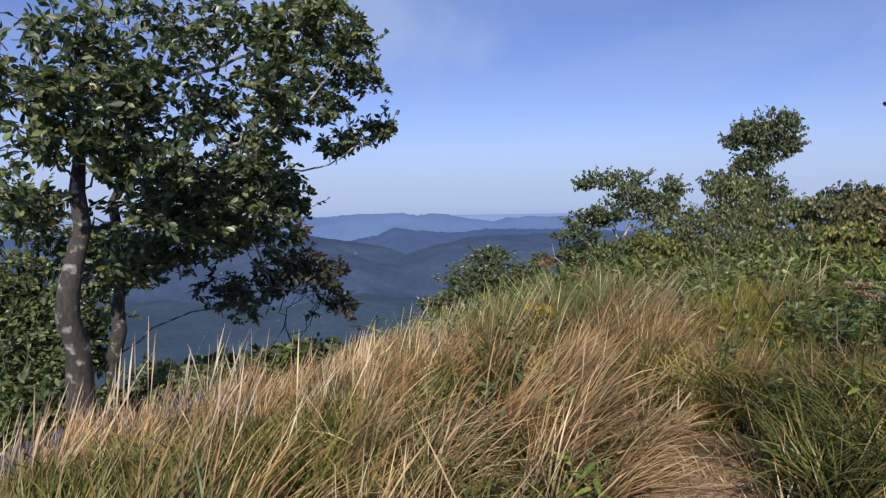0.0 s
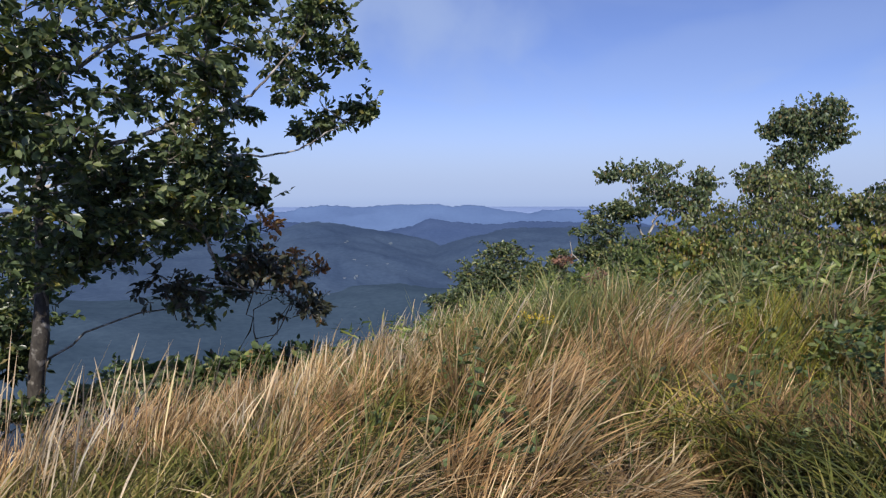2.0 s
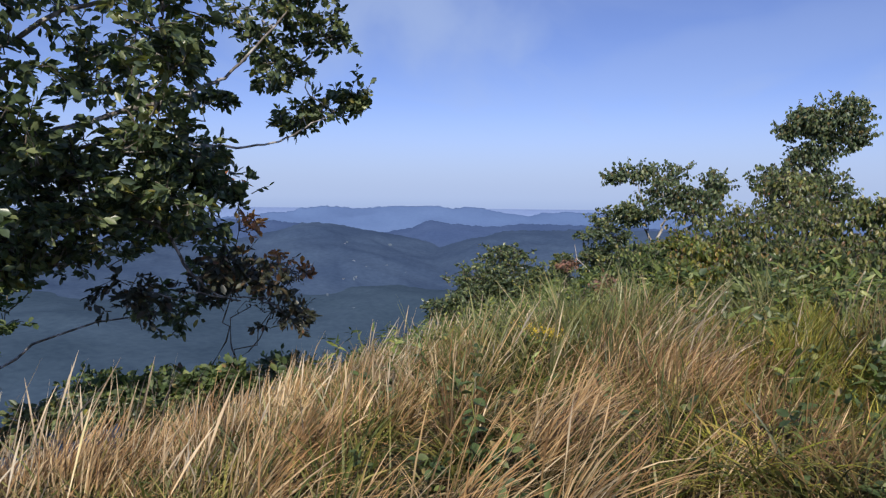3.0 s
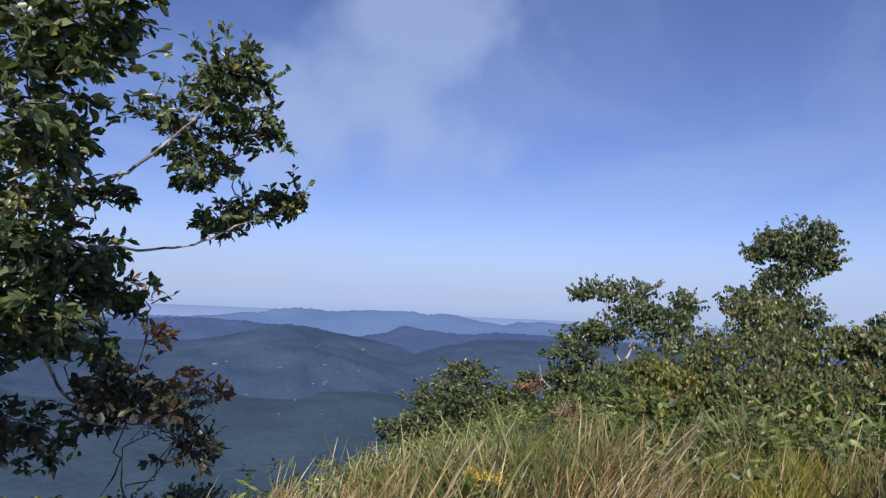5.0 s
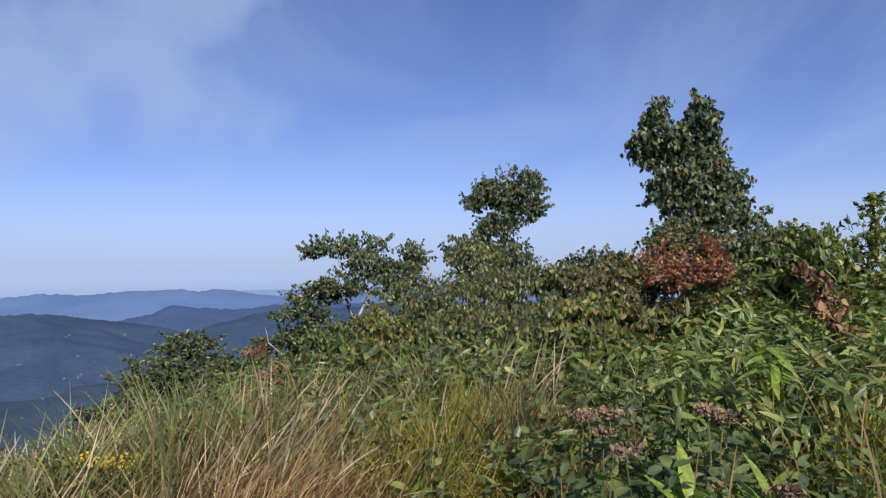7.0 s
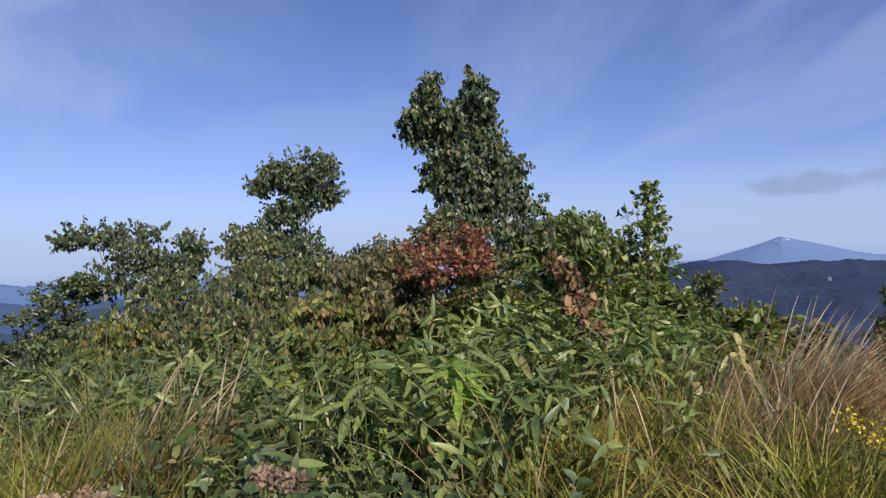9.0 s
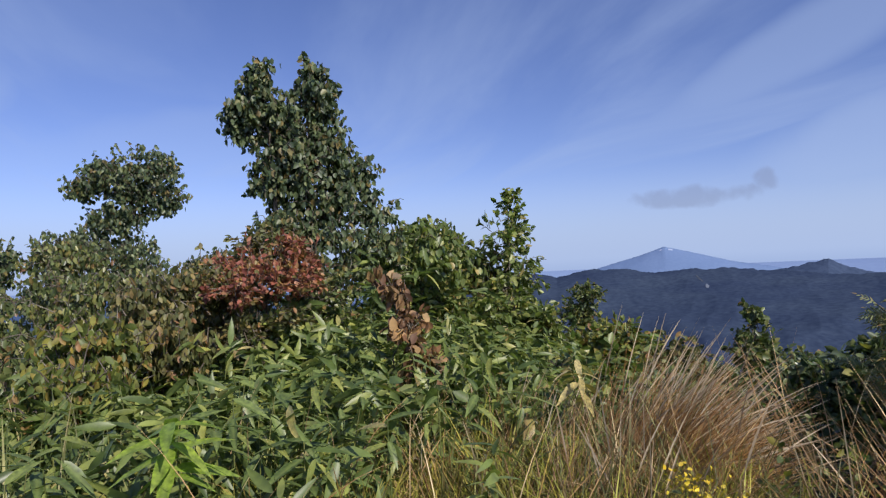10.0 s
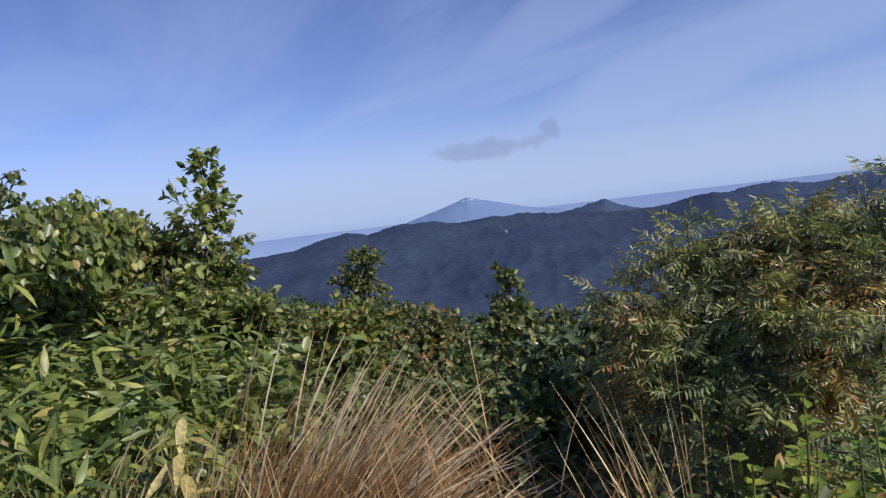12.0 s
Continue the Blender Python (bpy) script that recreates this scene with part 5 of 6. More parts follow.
rowan((9.1, 4.0, 0), [(8.6, 4.4, 1.0), (8.8, 4.0, 1.1), (9.0, 3.7, 1.2), (8.5, 3.9, 0.8), (9.3, 4.2, 1.0)],
      [(8.60, 4.47, 1.04, 0.17, 0.12), (8.77, 4.29, 1.20, 0.16, 0.11), (8.91, 4.10, 1.18, 0.21, 0.13), (8.94, 3.89, 1.22, 0.21, 0.13), (9.05, 3.66, 1.27, 0.19, 0.14),
       (8.62, 4.37, 0.92, 0.20, 0.15), (8.68, 4.12, 0.98, 0.22, 0.15), (8.72, 3.89, 1.02, 0.22, 0.15), (8.84, 3.65, 1.06, 0.18, 0.15), (8.54, 4.21, 0.72, 0.21, 0.14),
       (8.60, 3.96, 0.80, 0.21, 0.14), (8.62, 3.72, 0.84, 0.19, 0.14), (8.64, 4.50, 0.68, 0.15, 0.15), (9.15, 4.2, 0.9, 0.4, 0.25), (9.2, 3.8, 0.8, 0.4, 0.3), (8.75, 4.05, 0.5, 0.3, 0.2)], 280, 90)


# ---------- grass ----------
TRAIL = np.array([(-0.3, -6), (0, -1), (0.0, 0.0), (0.35, 0.5), (0.55, 1.2), (0.8, 2.0), (1.05, 2.25), (1.5, 2.5), (2.6, 2.87), (3.7, 3.18), (4.6, 3.53), (5.5, 3.62), (6.3, 3.65)])



def off_trail(x, y, line=TRAIL):
    """Metres from the middle of the trail."""
    p = np.stack((x, y), -1)
    best = np.full(len(p), 1e9)
    for a, b in zip(line[:-1], line[1:]):
        d = b - a
        t = np.clip(((p - a) @ d) / (d @ d), 0, 1)
        best = np.minimum(best, np.linalg.norm(p - a - t[:, None] * d, axis=1))
    return best


def blades(base, height, lean_az, lean, bend, width, rng, segments=4, profile=None):
    """Blades as strips: each starts at lean from upright and bends over on its way."""
    n = len(base)
    s = np.linspace(0, 1, segments + 1)
    th = lean[:, None] + bend[:, None] * s[None] ** 1.3
    step = height[:, None] / segments
    mid = (th[:, 1:] + th[:, :-1]) / 2
    out = np.concatenate((np.zeros((n, 1)), np.cumsum(np.sin(mid) * step, 1)), 1)
    up = np.concatenate((np.zeros((n, 1)), np.cumsum(np.cos(mid) * step, 1)), 1)
    dx, dy = np.sin(lean_az), np.cos(lean_az)
    c = np.stack((base[:, 0:1] + out * dx[:, None], base[:, 1:2] + out * dy[:, None], base[:, 2:3] + up), -1)
    yaw = rng.uniform(0, 2 * np.pi, n)
    across = np.stack((np.cos(yaw), np.sin(yaw), rng.normal(0, 0.2, n)), -1)
    prof = np.interp(s, (0, 0.3, 0.7, 1), (0.8, 1.0, 0.75, 0.12)) if profile is None else np.interp(s, *profile)
    w = across[:, None] * (width[:, None] * prof[None])[..., None] * 0.5
    v = np.stack((c - w, c + w), 2).reshape(-1, 3)
    k = 2 * (segments + 1)
    i = np.arange(segments)
    f1 = np.stack((2 * i, 2 * i + 1, 2 * i + 3, 2 * i + 2), -1)
    f = (f1[None] + (np.arange(n) * k)[:, None, None]).reshape(-1, 4)
    u = np.tile(np.stack((np.tile((0.0, 1.0), segments + 1), np.repeat(s, 2)), -1), (n, 1))
    return v, f, u


def scatter(n, box, keep, rng, tuft=0.0, tight=0.19):
    """Places on the ground within a box where keep(x, y) gives a share from 0 to 1."""
    xs, ys = [], []
    have = 0
    while have < n:
        x, y = rng.uniform(box[0], box[1], n), rng.uniform(box[2], box[3], n)
        if tuft:
            c = np.round(np.stack((x, y), -1) / tuft)
            h = np.sin(c[:, 0] * 127.1 + c[:, 1] * 311.7) * 43758.5453
            j = np.stack((h - np.floor(h), h * 1.7 - np.floor(h * 1.7)), -1)
            centre = (c + (j - 0.5) * 0.8) * tuft
            x, y = centre[:, 0] + rng.normal(0, tuft * tight, n), centre[:, 1] + rng.normal(0, tuft * tight, n)
        ok = rng.random(n) < keep(x, y)
        xs.append(x[ok])
        ys.append(y[ok])
        have += ok.sum()
    x, y = np.concatenate(xs)[:n], np.concatenate(ys)[:n]
    return np.stack((x, y, ground_z(x, y) - 0.02), -1)


def grass(name, label, n, box, keep, mat, seed, height, lean_to, lean, bend, width, tuft=0.3, spread_az=0.7, profile=None, segments=5, tight=0.19):
    rng = rng_of(seed)
    p = scatter(n, box, keep, rng, tuft, tight)
    mood = np.stack([[noise.noise((float(x) * 1.9, float(y) * 1.9, k * 7.3 + seed)) for x, y in p[:, :2]] for k in (0, 1, 2)])
    near = np.minimum(off_trail(p[:, 0], p[:, 1]) + 0.12, off_trail(p[:, 0], p[:, 1], BARE))
    low = 1 - 0.45 * np.exp(-((p[:, 0] - 2.7) ** 2 + (p[:, 1] - 5.7) ** 2) / 1.1)
    h = low * (1 - 0.25 * smooth(-1.4, -0.2, brow(p[:, 0], p[:, 1]))) * rng.uniform(*height, n) * (1 + 0.5 * mood[0]) * np.clip(0.35 + near * 0.85, 0.3, 1)
    az = radians(lean_to) + rng.normal(0, spread_az * 0.5, n) + 3.6 * spread_az * mood[1]
    v, f, u = blades(p, h, az, np.abs(rng.normal(lean[0], lean[1], n) + 1.1 * mood[2] * lean[0]), rng.uniform(*bend, n), rng.uniform(*width, n), rng, segments, profile)
    return tagged(new(name, build(name, v, f, mat, u)), label, "grass", kind="stuff")


def around(cx, cy, r):
    return lambda x, y: np.exp(-((x - cx) ** 2 + (y - cy) ** 2) / (r * r))


def clear(x, y, r=0.42):
    wear = 0.11 * np.sin(x * 7.1 + y * 3.3) * np.sin(y * 8.3 - x * 2.9) + 0.05 * np.sin(x * 19 + 5 * y)
    return (off_trail(x, y) > r * 0.6) & (off_trail(x, y, BARE) > 0.40 * smooth(4.4, 3.7, y) + wear)


def gaps(x, y, seed, low=-0.22, high=0.08):
    """Shares that fall to nothing in small hollows of the sward."""
    n = np.array([noise.noise((float(a) * 2.6, float(b) * 2.6, seed)) for a, b in zip(x, y)])
    return smooth(low, high, n)


def dry_zone(x, y):
    side = smooth(2.5, 1.3, x - 0.12 * (y - 4)) * smooth(2.0, 0.6, brow(x, y))
    return clear(x, y) * side * (1 - 0.85 * around(-1.8, 3.0, 1.15)(x, y)) * (1 - 0.5 * around(0.35, 3.1, 0.5)(x, y)) * smooth(7.4, 6.0, y)


def olive_zone(x, y):
    return clear(x, y) * (1 - 0.2 * around(2.6, 4.1, 0.8)(x, y)) * (1 - 0.8 * around(3.7, 5.6, 0.6)(x, y)) * smooth(1.0, 1.9, x) * smooth(4.4, 3.3, x) * smooth(8.2, 6.4, y) * (1 - 0.75 * around(3.7, 7.2, 1.0)(x, y)) * (1 - 0.92 * around(*LIME_TUFT, 0.8)(x, y))


def lush_zone(x, y):
    m = 0.6 * around(-1.7, 3.0, 1.1)(x, y) + 0.35 * around(2.15, 3.15, 0.5)(x, y) + 0.15 * around(2.7, 4.1, 0.8)(x, y) + 0.5 * around(2.85, 5.7, 0.65)(x, y) + 0.55 * around(0.9, 7.8, 1.5)(x, y) + 0.3 * around(2.6, 8.4, 1.2)(x, y) + 0.15 * around(3.0, 5.0, 0.6)(x, y)
    return clear(x, y, 0.38) * np.clip(m, 0, 1)


def rim_zone(x, y):
    return clear(x, y, 0.38) * np.clip(around(5.75, 5.15, 0.75)(x, y) + around(6.4, 5.65, 0.75)(x, y) + around(6.75, 5.2, 0.65)(x, y) + 0.7 * around(6.8, 6.1, 0.5)(x, y), 0, 1)


LIME_TUFT = (3.12, 6.9)
SEED_HEAD = ((0, 0.62, 0.7, 0.85, 1), (0.35, 0.3, 1.0, 0.9, 0.1))
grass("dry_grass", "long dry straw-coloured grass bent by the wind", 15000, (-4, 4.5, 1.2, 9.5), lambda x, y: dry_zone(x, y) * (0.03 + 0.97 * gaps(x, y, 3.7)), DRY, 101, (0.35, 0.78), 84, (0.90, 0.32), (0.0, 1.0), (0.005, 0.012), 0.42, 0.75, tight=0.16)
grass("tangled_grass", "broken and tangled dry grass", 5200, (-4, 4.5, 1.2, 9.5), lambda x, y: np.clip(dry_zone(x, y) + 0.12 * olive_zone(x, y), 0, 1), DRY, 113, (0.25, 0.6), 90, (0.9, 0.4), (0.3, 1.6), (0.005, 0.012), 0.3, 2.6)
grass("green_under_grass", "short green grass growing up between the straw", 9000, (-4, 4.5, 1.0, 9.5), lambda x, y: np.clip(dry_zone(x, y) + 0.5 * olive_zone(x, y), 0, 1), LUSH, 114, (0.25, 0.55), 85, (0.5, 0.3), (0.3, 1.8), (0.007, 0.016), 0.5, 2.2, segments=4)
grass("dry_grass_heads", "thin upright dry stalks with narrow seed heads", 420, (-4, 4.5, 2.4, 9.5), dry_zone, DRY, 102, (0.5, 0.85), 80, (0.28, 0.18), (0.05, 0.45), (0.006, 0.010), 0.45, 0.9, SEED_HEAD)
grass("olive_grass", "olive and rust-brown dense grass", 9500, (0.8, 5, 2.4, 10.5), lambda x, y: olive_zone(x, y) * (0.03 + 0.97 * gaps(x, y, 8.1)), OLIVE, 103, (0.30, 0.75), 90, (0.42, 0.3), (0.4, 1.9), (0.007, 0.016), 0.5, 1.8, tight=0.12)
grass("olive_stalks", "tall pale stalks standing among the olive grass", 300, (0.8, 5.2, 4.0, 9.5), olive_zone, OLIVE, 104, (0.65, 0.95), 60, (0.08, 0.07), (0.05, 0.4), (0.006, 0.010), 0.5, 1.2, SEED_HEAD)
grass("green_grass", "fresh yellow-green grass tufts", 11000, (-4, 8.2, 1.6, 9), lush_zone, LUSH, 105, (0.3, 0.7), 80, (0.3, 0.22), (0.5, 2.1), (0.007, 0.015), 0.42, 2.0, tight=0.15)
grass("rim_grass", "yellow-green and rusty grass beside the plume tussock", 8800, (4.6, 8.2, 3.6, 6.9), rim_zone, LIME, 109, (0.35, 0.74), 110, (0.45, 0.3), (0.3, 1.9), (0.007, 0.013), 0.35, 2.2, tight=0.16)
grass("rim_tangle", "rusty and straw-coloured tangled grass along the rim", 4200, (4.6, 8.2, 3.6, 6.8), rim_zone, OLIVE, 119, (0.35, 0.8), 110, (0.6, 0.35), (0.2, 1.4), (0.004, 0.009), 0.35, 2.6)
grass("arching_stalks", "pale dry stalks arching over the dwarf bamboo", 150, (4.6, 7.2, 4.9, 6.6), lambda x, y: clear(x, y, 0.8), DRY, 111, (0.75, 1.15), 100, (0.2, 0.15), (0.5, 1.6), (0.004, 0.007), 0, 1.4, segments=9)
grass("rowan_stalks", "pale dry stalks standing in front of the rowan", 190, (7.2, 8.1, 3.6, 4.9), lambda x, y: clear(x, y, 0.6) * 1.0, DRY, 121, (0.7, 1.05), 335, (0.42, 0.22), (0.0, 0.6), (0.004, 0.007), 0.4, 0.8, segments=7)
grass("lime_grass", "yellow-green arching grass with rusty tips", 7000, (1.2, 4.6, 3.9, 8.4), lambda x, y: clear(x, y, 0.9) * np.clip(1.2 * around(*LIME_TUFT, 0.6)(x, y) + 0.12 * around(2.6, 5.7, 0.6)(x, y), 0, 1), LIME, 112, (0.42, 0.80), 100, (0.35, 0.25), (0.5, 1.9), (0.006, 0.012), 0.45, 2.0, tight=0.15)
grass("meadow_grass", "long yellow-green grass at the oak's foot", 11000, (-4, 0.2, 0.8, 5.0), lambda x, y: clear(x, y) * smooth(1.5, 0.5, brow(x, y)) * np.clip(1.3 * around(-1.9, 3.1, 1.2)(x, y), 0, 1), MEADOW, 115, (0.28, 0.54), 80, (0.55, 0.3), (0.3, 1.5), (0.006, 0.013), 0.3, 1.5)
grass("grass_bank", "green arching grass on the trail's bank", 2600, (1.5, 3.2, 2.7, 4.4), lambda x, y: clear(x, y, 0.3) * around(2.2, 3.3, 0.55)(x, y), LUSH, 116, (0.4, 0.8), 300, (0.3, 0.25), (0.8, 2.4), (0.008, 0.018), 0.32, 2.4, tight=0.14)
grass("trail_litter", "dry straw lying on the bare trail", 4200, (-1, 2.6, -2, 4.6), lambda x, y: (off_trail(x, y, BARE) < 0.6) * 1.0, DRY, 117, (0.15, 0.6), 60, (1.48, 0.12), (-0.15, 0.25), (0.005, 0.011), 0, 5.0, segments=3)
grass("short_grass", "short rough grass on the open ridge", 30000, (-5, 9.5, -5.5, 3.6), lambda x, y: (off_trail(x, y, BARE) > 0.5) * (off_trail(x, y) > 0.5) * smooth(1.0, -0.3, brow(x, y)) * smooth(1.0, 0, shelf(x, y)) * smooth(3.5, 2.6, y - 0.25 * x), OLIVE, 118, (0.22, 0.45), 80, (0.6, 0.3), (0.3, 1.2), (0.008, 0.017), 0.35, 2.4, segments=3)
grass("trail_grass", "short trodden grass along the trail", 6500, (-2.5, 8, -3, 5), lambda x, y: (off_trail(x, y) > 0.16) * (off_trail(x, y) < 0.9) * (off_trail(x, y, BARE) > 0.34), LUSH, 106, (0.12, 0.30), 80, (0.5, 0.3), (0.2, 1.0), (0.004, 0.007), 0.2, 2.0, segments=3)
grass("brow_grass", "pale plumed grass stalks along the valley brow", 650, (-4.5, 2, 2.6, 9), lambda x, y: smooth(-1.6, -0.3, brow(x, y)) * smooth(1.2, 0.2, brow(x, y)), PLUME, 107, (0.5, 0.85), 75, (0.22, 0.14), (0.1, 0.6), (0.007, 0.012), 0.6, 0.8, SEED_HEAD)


def rust_zone(x, y):
    return clear(x, y) * np.clip(around(2.5, 4.6, 0.75)(x, y) + around(2.2, 5.5, 0.6)(x, y) + around(2.35, 6.2, 0.5)(x, y) + 0.8 * around(3.1, 5.2, 0.6)(x, y), 0, 1) * (0.15 + 0.85 * gaps(x, y, 5.3)) * (1 - 0.9 * around(LIME_TUFT[0], LIME_TUFT[1], 0.45)(x, y))


def reed_zone(x, y):
    return (off_trail(x, y) > 0.8) * np.clip(0.35 * around(3.3, 6.6, 0.9)(x, y) + around(3.6, 7.8, 0.6)(x, y) + around(2.3, 7.4, 0.9)(x, y) + 0.8 * around(1.0, 7.7, 0.9)(x, y) + around(4.2, 6.9, 0.7)(x, y) + 0.6 * around(4.0, 5.9, 0.5)(x, y), 0, 1)


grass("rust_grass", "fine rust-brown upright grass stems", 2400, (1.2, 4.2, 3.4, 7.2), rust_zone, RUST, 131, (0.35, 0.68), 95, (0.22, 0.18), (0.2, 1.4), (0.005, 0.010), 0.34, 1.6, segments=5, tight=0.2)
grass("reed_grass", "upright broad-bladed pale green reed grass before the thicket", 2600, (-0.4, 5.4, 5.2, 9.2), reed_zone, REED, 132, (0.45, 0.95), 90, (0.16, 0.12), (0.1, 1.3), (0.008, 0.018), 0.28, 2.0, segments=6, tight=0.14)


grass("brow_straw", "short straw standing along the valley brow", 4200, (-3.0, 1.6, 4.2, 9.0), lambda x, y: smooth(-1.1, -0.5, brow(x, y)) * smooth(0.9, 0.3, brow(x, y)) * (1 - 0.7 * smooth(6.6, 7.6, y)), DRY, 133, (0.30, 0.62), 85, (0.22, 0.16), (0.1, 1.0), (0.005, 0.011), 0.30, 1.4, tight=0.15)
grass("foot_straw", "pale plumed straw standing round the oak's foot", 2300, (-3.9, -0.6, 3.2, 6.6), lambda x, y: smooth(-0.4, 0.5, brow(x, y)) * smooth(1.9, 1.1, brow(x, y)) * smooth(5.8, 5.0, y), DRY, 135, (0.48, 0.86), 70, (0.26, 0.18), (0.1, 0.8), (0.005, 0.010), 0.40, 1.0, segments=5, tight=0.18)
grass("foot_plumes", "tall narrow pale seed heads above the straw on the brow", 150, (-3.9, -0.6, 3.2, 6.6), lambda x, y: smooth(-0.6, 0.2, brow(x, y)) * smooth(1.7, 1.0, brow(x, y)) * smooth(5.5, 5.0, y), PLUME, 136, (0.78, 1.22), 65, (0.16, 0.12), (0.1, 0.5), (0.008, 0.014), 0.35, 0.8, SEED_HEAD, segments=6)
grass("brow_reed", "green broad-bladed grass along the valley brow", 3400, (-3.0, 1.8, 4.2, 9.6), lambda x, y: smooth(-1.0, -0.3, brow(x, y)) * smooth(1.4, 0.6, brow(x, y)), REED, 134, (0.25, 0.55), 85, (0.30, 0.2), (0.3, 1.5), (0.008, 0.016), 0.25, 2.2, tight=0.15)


# the big plumed tussock that leans over the slope, and smaller ones
def tussock(base, n, height, lean_az, seed, label, mat=None, name="plume_grass_tussock", spread_az=0.75, lean=(0.38, 0.22), bend=(0.25, 0.9), r=0.16, share=16, wide=(0.0045, 0.009)):
    rng = rng_of(seed)
    base = (base[0], base[1], float(ground_z(base[0], base[1])) - 0.02)
    root = thing(name, base, label, "grass tussock", "grass tussocks")
    p = np.append(rng.normal(0, r, (n, 2)), np.zeros((n, 1)), 1)
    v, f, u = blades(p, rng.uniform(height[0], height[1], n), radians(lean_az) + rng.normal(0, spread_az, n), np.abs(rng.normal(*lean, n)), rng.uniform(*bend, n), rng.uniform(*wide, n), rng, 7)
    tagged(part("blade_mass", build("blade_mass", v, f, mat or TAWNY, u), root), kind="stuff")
    if not share:
        return root
    k = n // share
    p = np.append(rng.normal(0, r * 0.9, (k, 2)), np.zeros((k, 1)), 1)
    v, f, u = blades(p, rng.uniform(height[1] * 0.85, height[1] * 1.12, k), radians(lean_az) + rng.normal(0, spread_az * 0.8, k), np.abs(rng.normal(lean[0] * 0.9, lean[1], k)), rng.uniform(0.2, 0.9, k), rng.uniform(0.006, 0.011, k), rng, 10, SEED_HEAD)
    tagged(part("plume_mass", build("plume_mass", v, f, PLUME, u), root, "silvery seed plumes"), kind="stuff")
    return root


tussock((7.42, 5.62), 2300, (0.45, 1.18), 118, 120, "large tawny plume-grass tussock leaning over the slope", r=0.15, share=11, lean=(0.64, 0.27), spread_az=0.40, bend=(0.15, 1.05), wide=(0.003, 0.0065))
tussock((7.25, 6.05), 90, (0.5, 0.85), 110, 119, "thin upright plume grass behind the large tussock", r=0.25, share=2, lean=(0.15, 0.12), spread_az=0.8, bend=(0.05, 0.3))
tussock((7.7, 5.4), 300, (0.45, 0.85), 135, 121, "tawny plume-grass tussock beside the larger one", r=0.16, share=6, lean=(0.55, 0.25))
tussock((7.75, 4.45), 70, (0.5, 0.9), 150, 122, "thin pale grass tuft in front of the rowan", r=0.2)
tussock((7.45, 4.15), 70, (0.45, 0.8), 330, 123, "thin pale grass tuft in front of the rowan", r=0.2)
tussock((6.4, 5.0), 300, (0.5, 0.9), 90, 124, "yellow-brown grass tussock beside the trail", OLIVE, r=0.2)
tussock((2.1, 7.2), 300, (0.55, 1.0), 80, 125, "straw-coloured grass tussock bent over on the crest", DRY, r=0.22, lean=(0.45, 0.25), bend=(0.3, 1.3))
tussock((2.95, 6.75), 500, (0.4, 0.75), 80, 129, "yellow-green grass tussock near the trail", LIME, r=0.25, share=40)
tussock((3.35, 6.95), 380, (0.45, 0.85), 80, 126, "yellow-green grass tussock near the trail", LIME, r=0.22, share=40)
tussock((1.7, 6.2), 280, (0.5, 0.9), 90, 127, "straw-coloured grass tussock bent over", DRY, r=0.24, lean=(0.5, 0.28), bend=(0.3, 1.4))
tussock((2.05, 6.2), 300, (0.45, 0.8), 90, 130, "rust-brown grass tussock with pale stalks", RUST, r=0.24, share=12)
tussock((3.2, 6.6), 220, (0.45, 0.8), 60, 131, "yellow-green grass tussock with rusty stalks", LIME, r=0.25, share=12)
tussock((3.5, 6.6), 450, (0.6, 1.1), 60, 128, "olive grass tussock in front of the thicket", OLIVE, r=0.22)


for x, y, n, high, m, s in ((2.28, 3.12, 300, 0.85, LUSH, 1), (2.62, 3.5, 280, 0.9, LUSH, 2), (2.5, 2.9, 240, 0.8, LUSH, 3), (2.12, 4.25, 320, 0.8, OLIVE, 4), (2.75, 4.1, 300, 0.85, OLIVE, 5), (1.85, 4.6, 260, 0.75, LIME, 6), (2.95, 3.6, 260, 0.85, LIME, 7)):
    tussock((x, y), n, (high * 0.6, high), 270, 140 + s, {"green_grass": "arching green grass tussock beside the trail", "olive_grass": "arching olive and rusty grass tussock"}.get(m.name, "arching yellow-green grass tussock"), m, "arching_grass_tussock",
            spread_az=1.9, lean=(0.30, 0.20), bend=(0.9, 2.3), r=0.11, share=0, wide=(0.007, 0.014))
grass("rim_reed", "upright green and rusty blades between the dwarf bamboo and the tussock", 380, (6.0, 7.9, 4.9, 6.6), lambda x, y: np.clip(around(6.9, 5.7, 0.5)(x, y) + around(7.15, 6.0, 0.4)(x, y), 0, 1), REED, 135, (0.4, 0.9), 110, (0.2, 0.15), (0.2, 1.3), (0.006, 0.014), 0.3, 2.0, segments=6)
grass("rim_stems", "rust-brown stems between the dwarf bamboo and the tussock", 900, (5.8, 7.9, 4.7, 6.4), lambda x, y: np.clip(around(6.8, 5.5, 0.5)(x, y) + around(7.1, 5.85, 0.4)(x, y), 0, 1), RUST, 136, (0.4, 0.85), 110, (0.25, 0.2), (0.1, 0.9), (0.004, 0.008), 0.3, 2.0, segments=6)


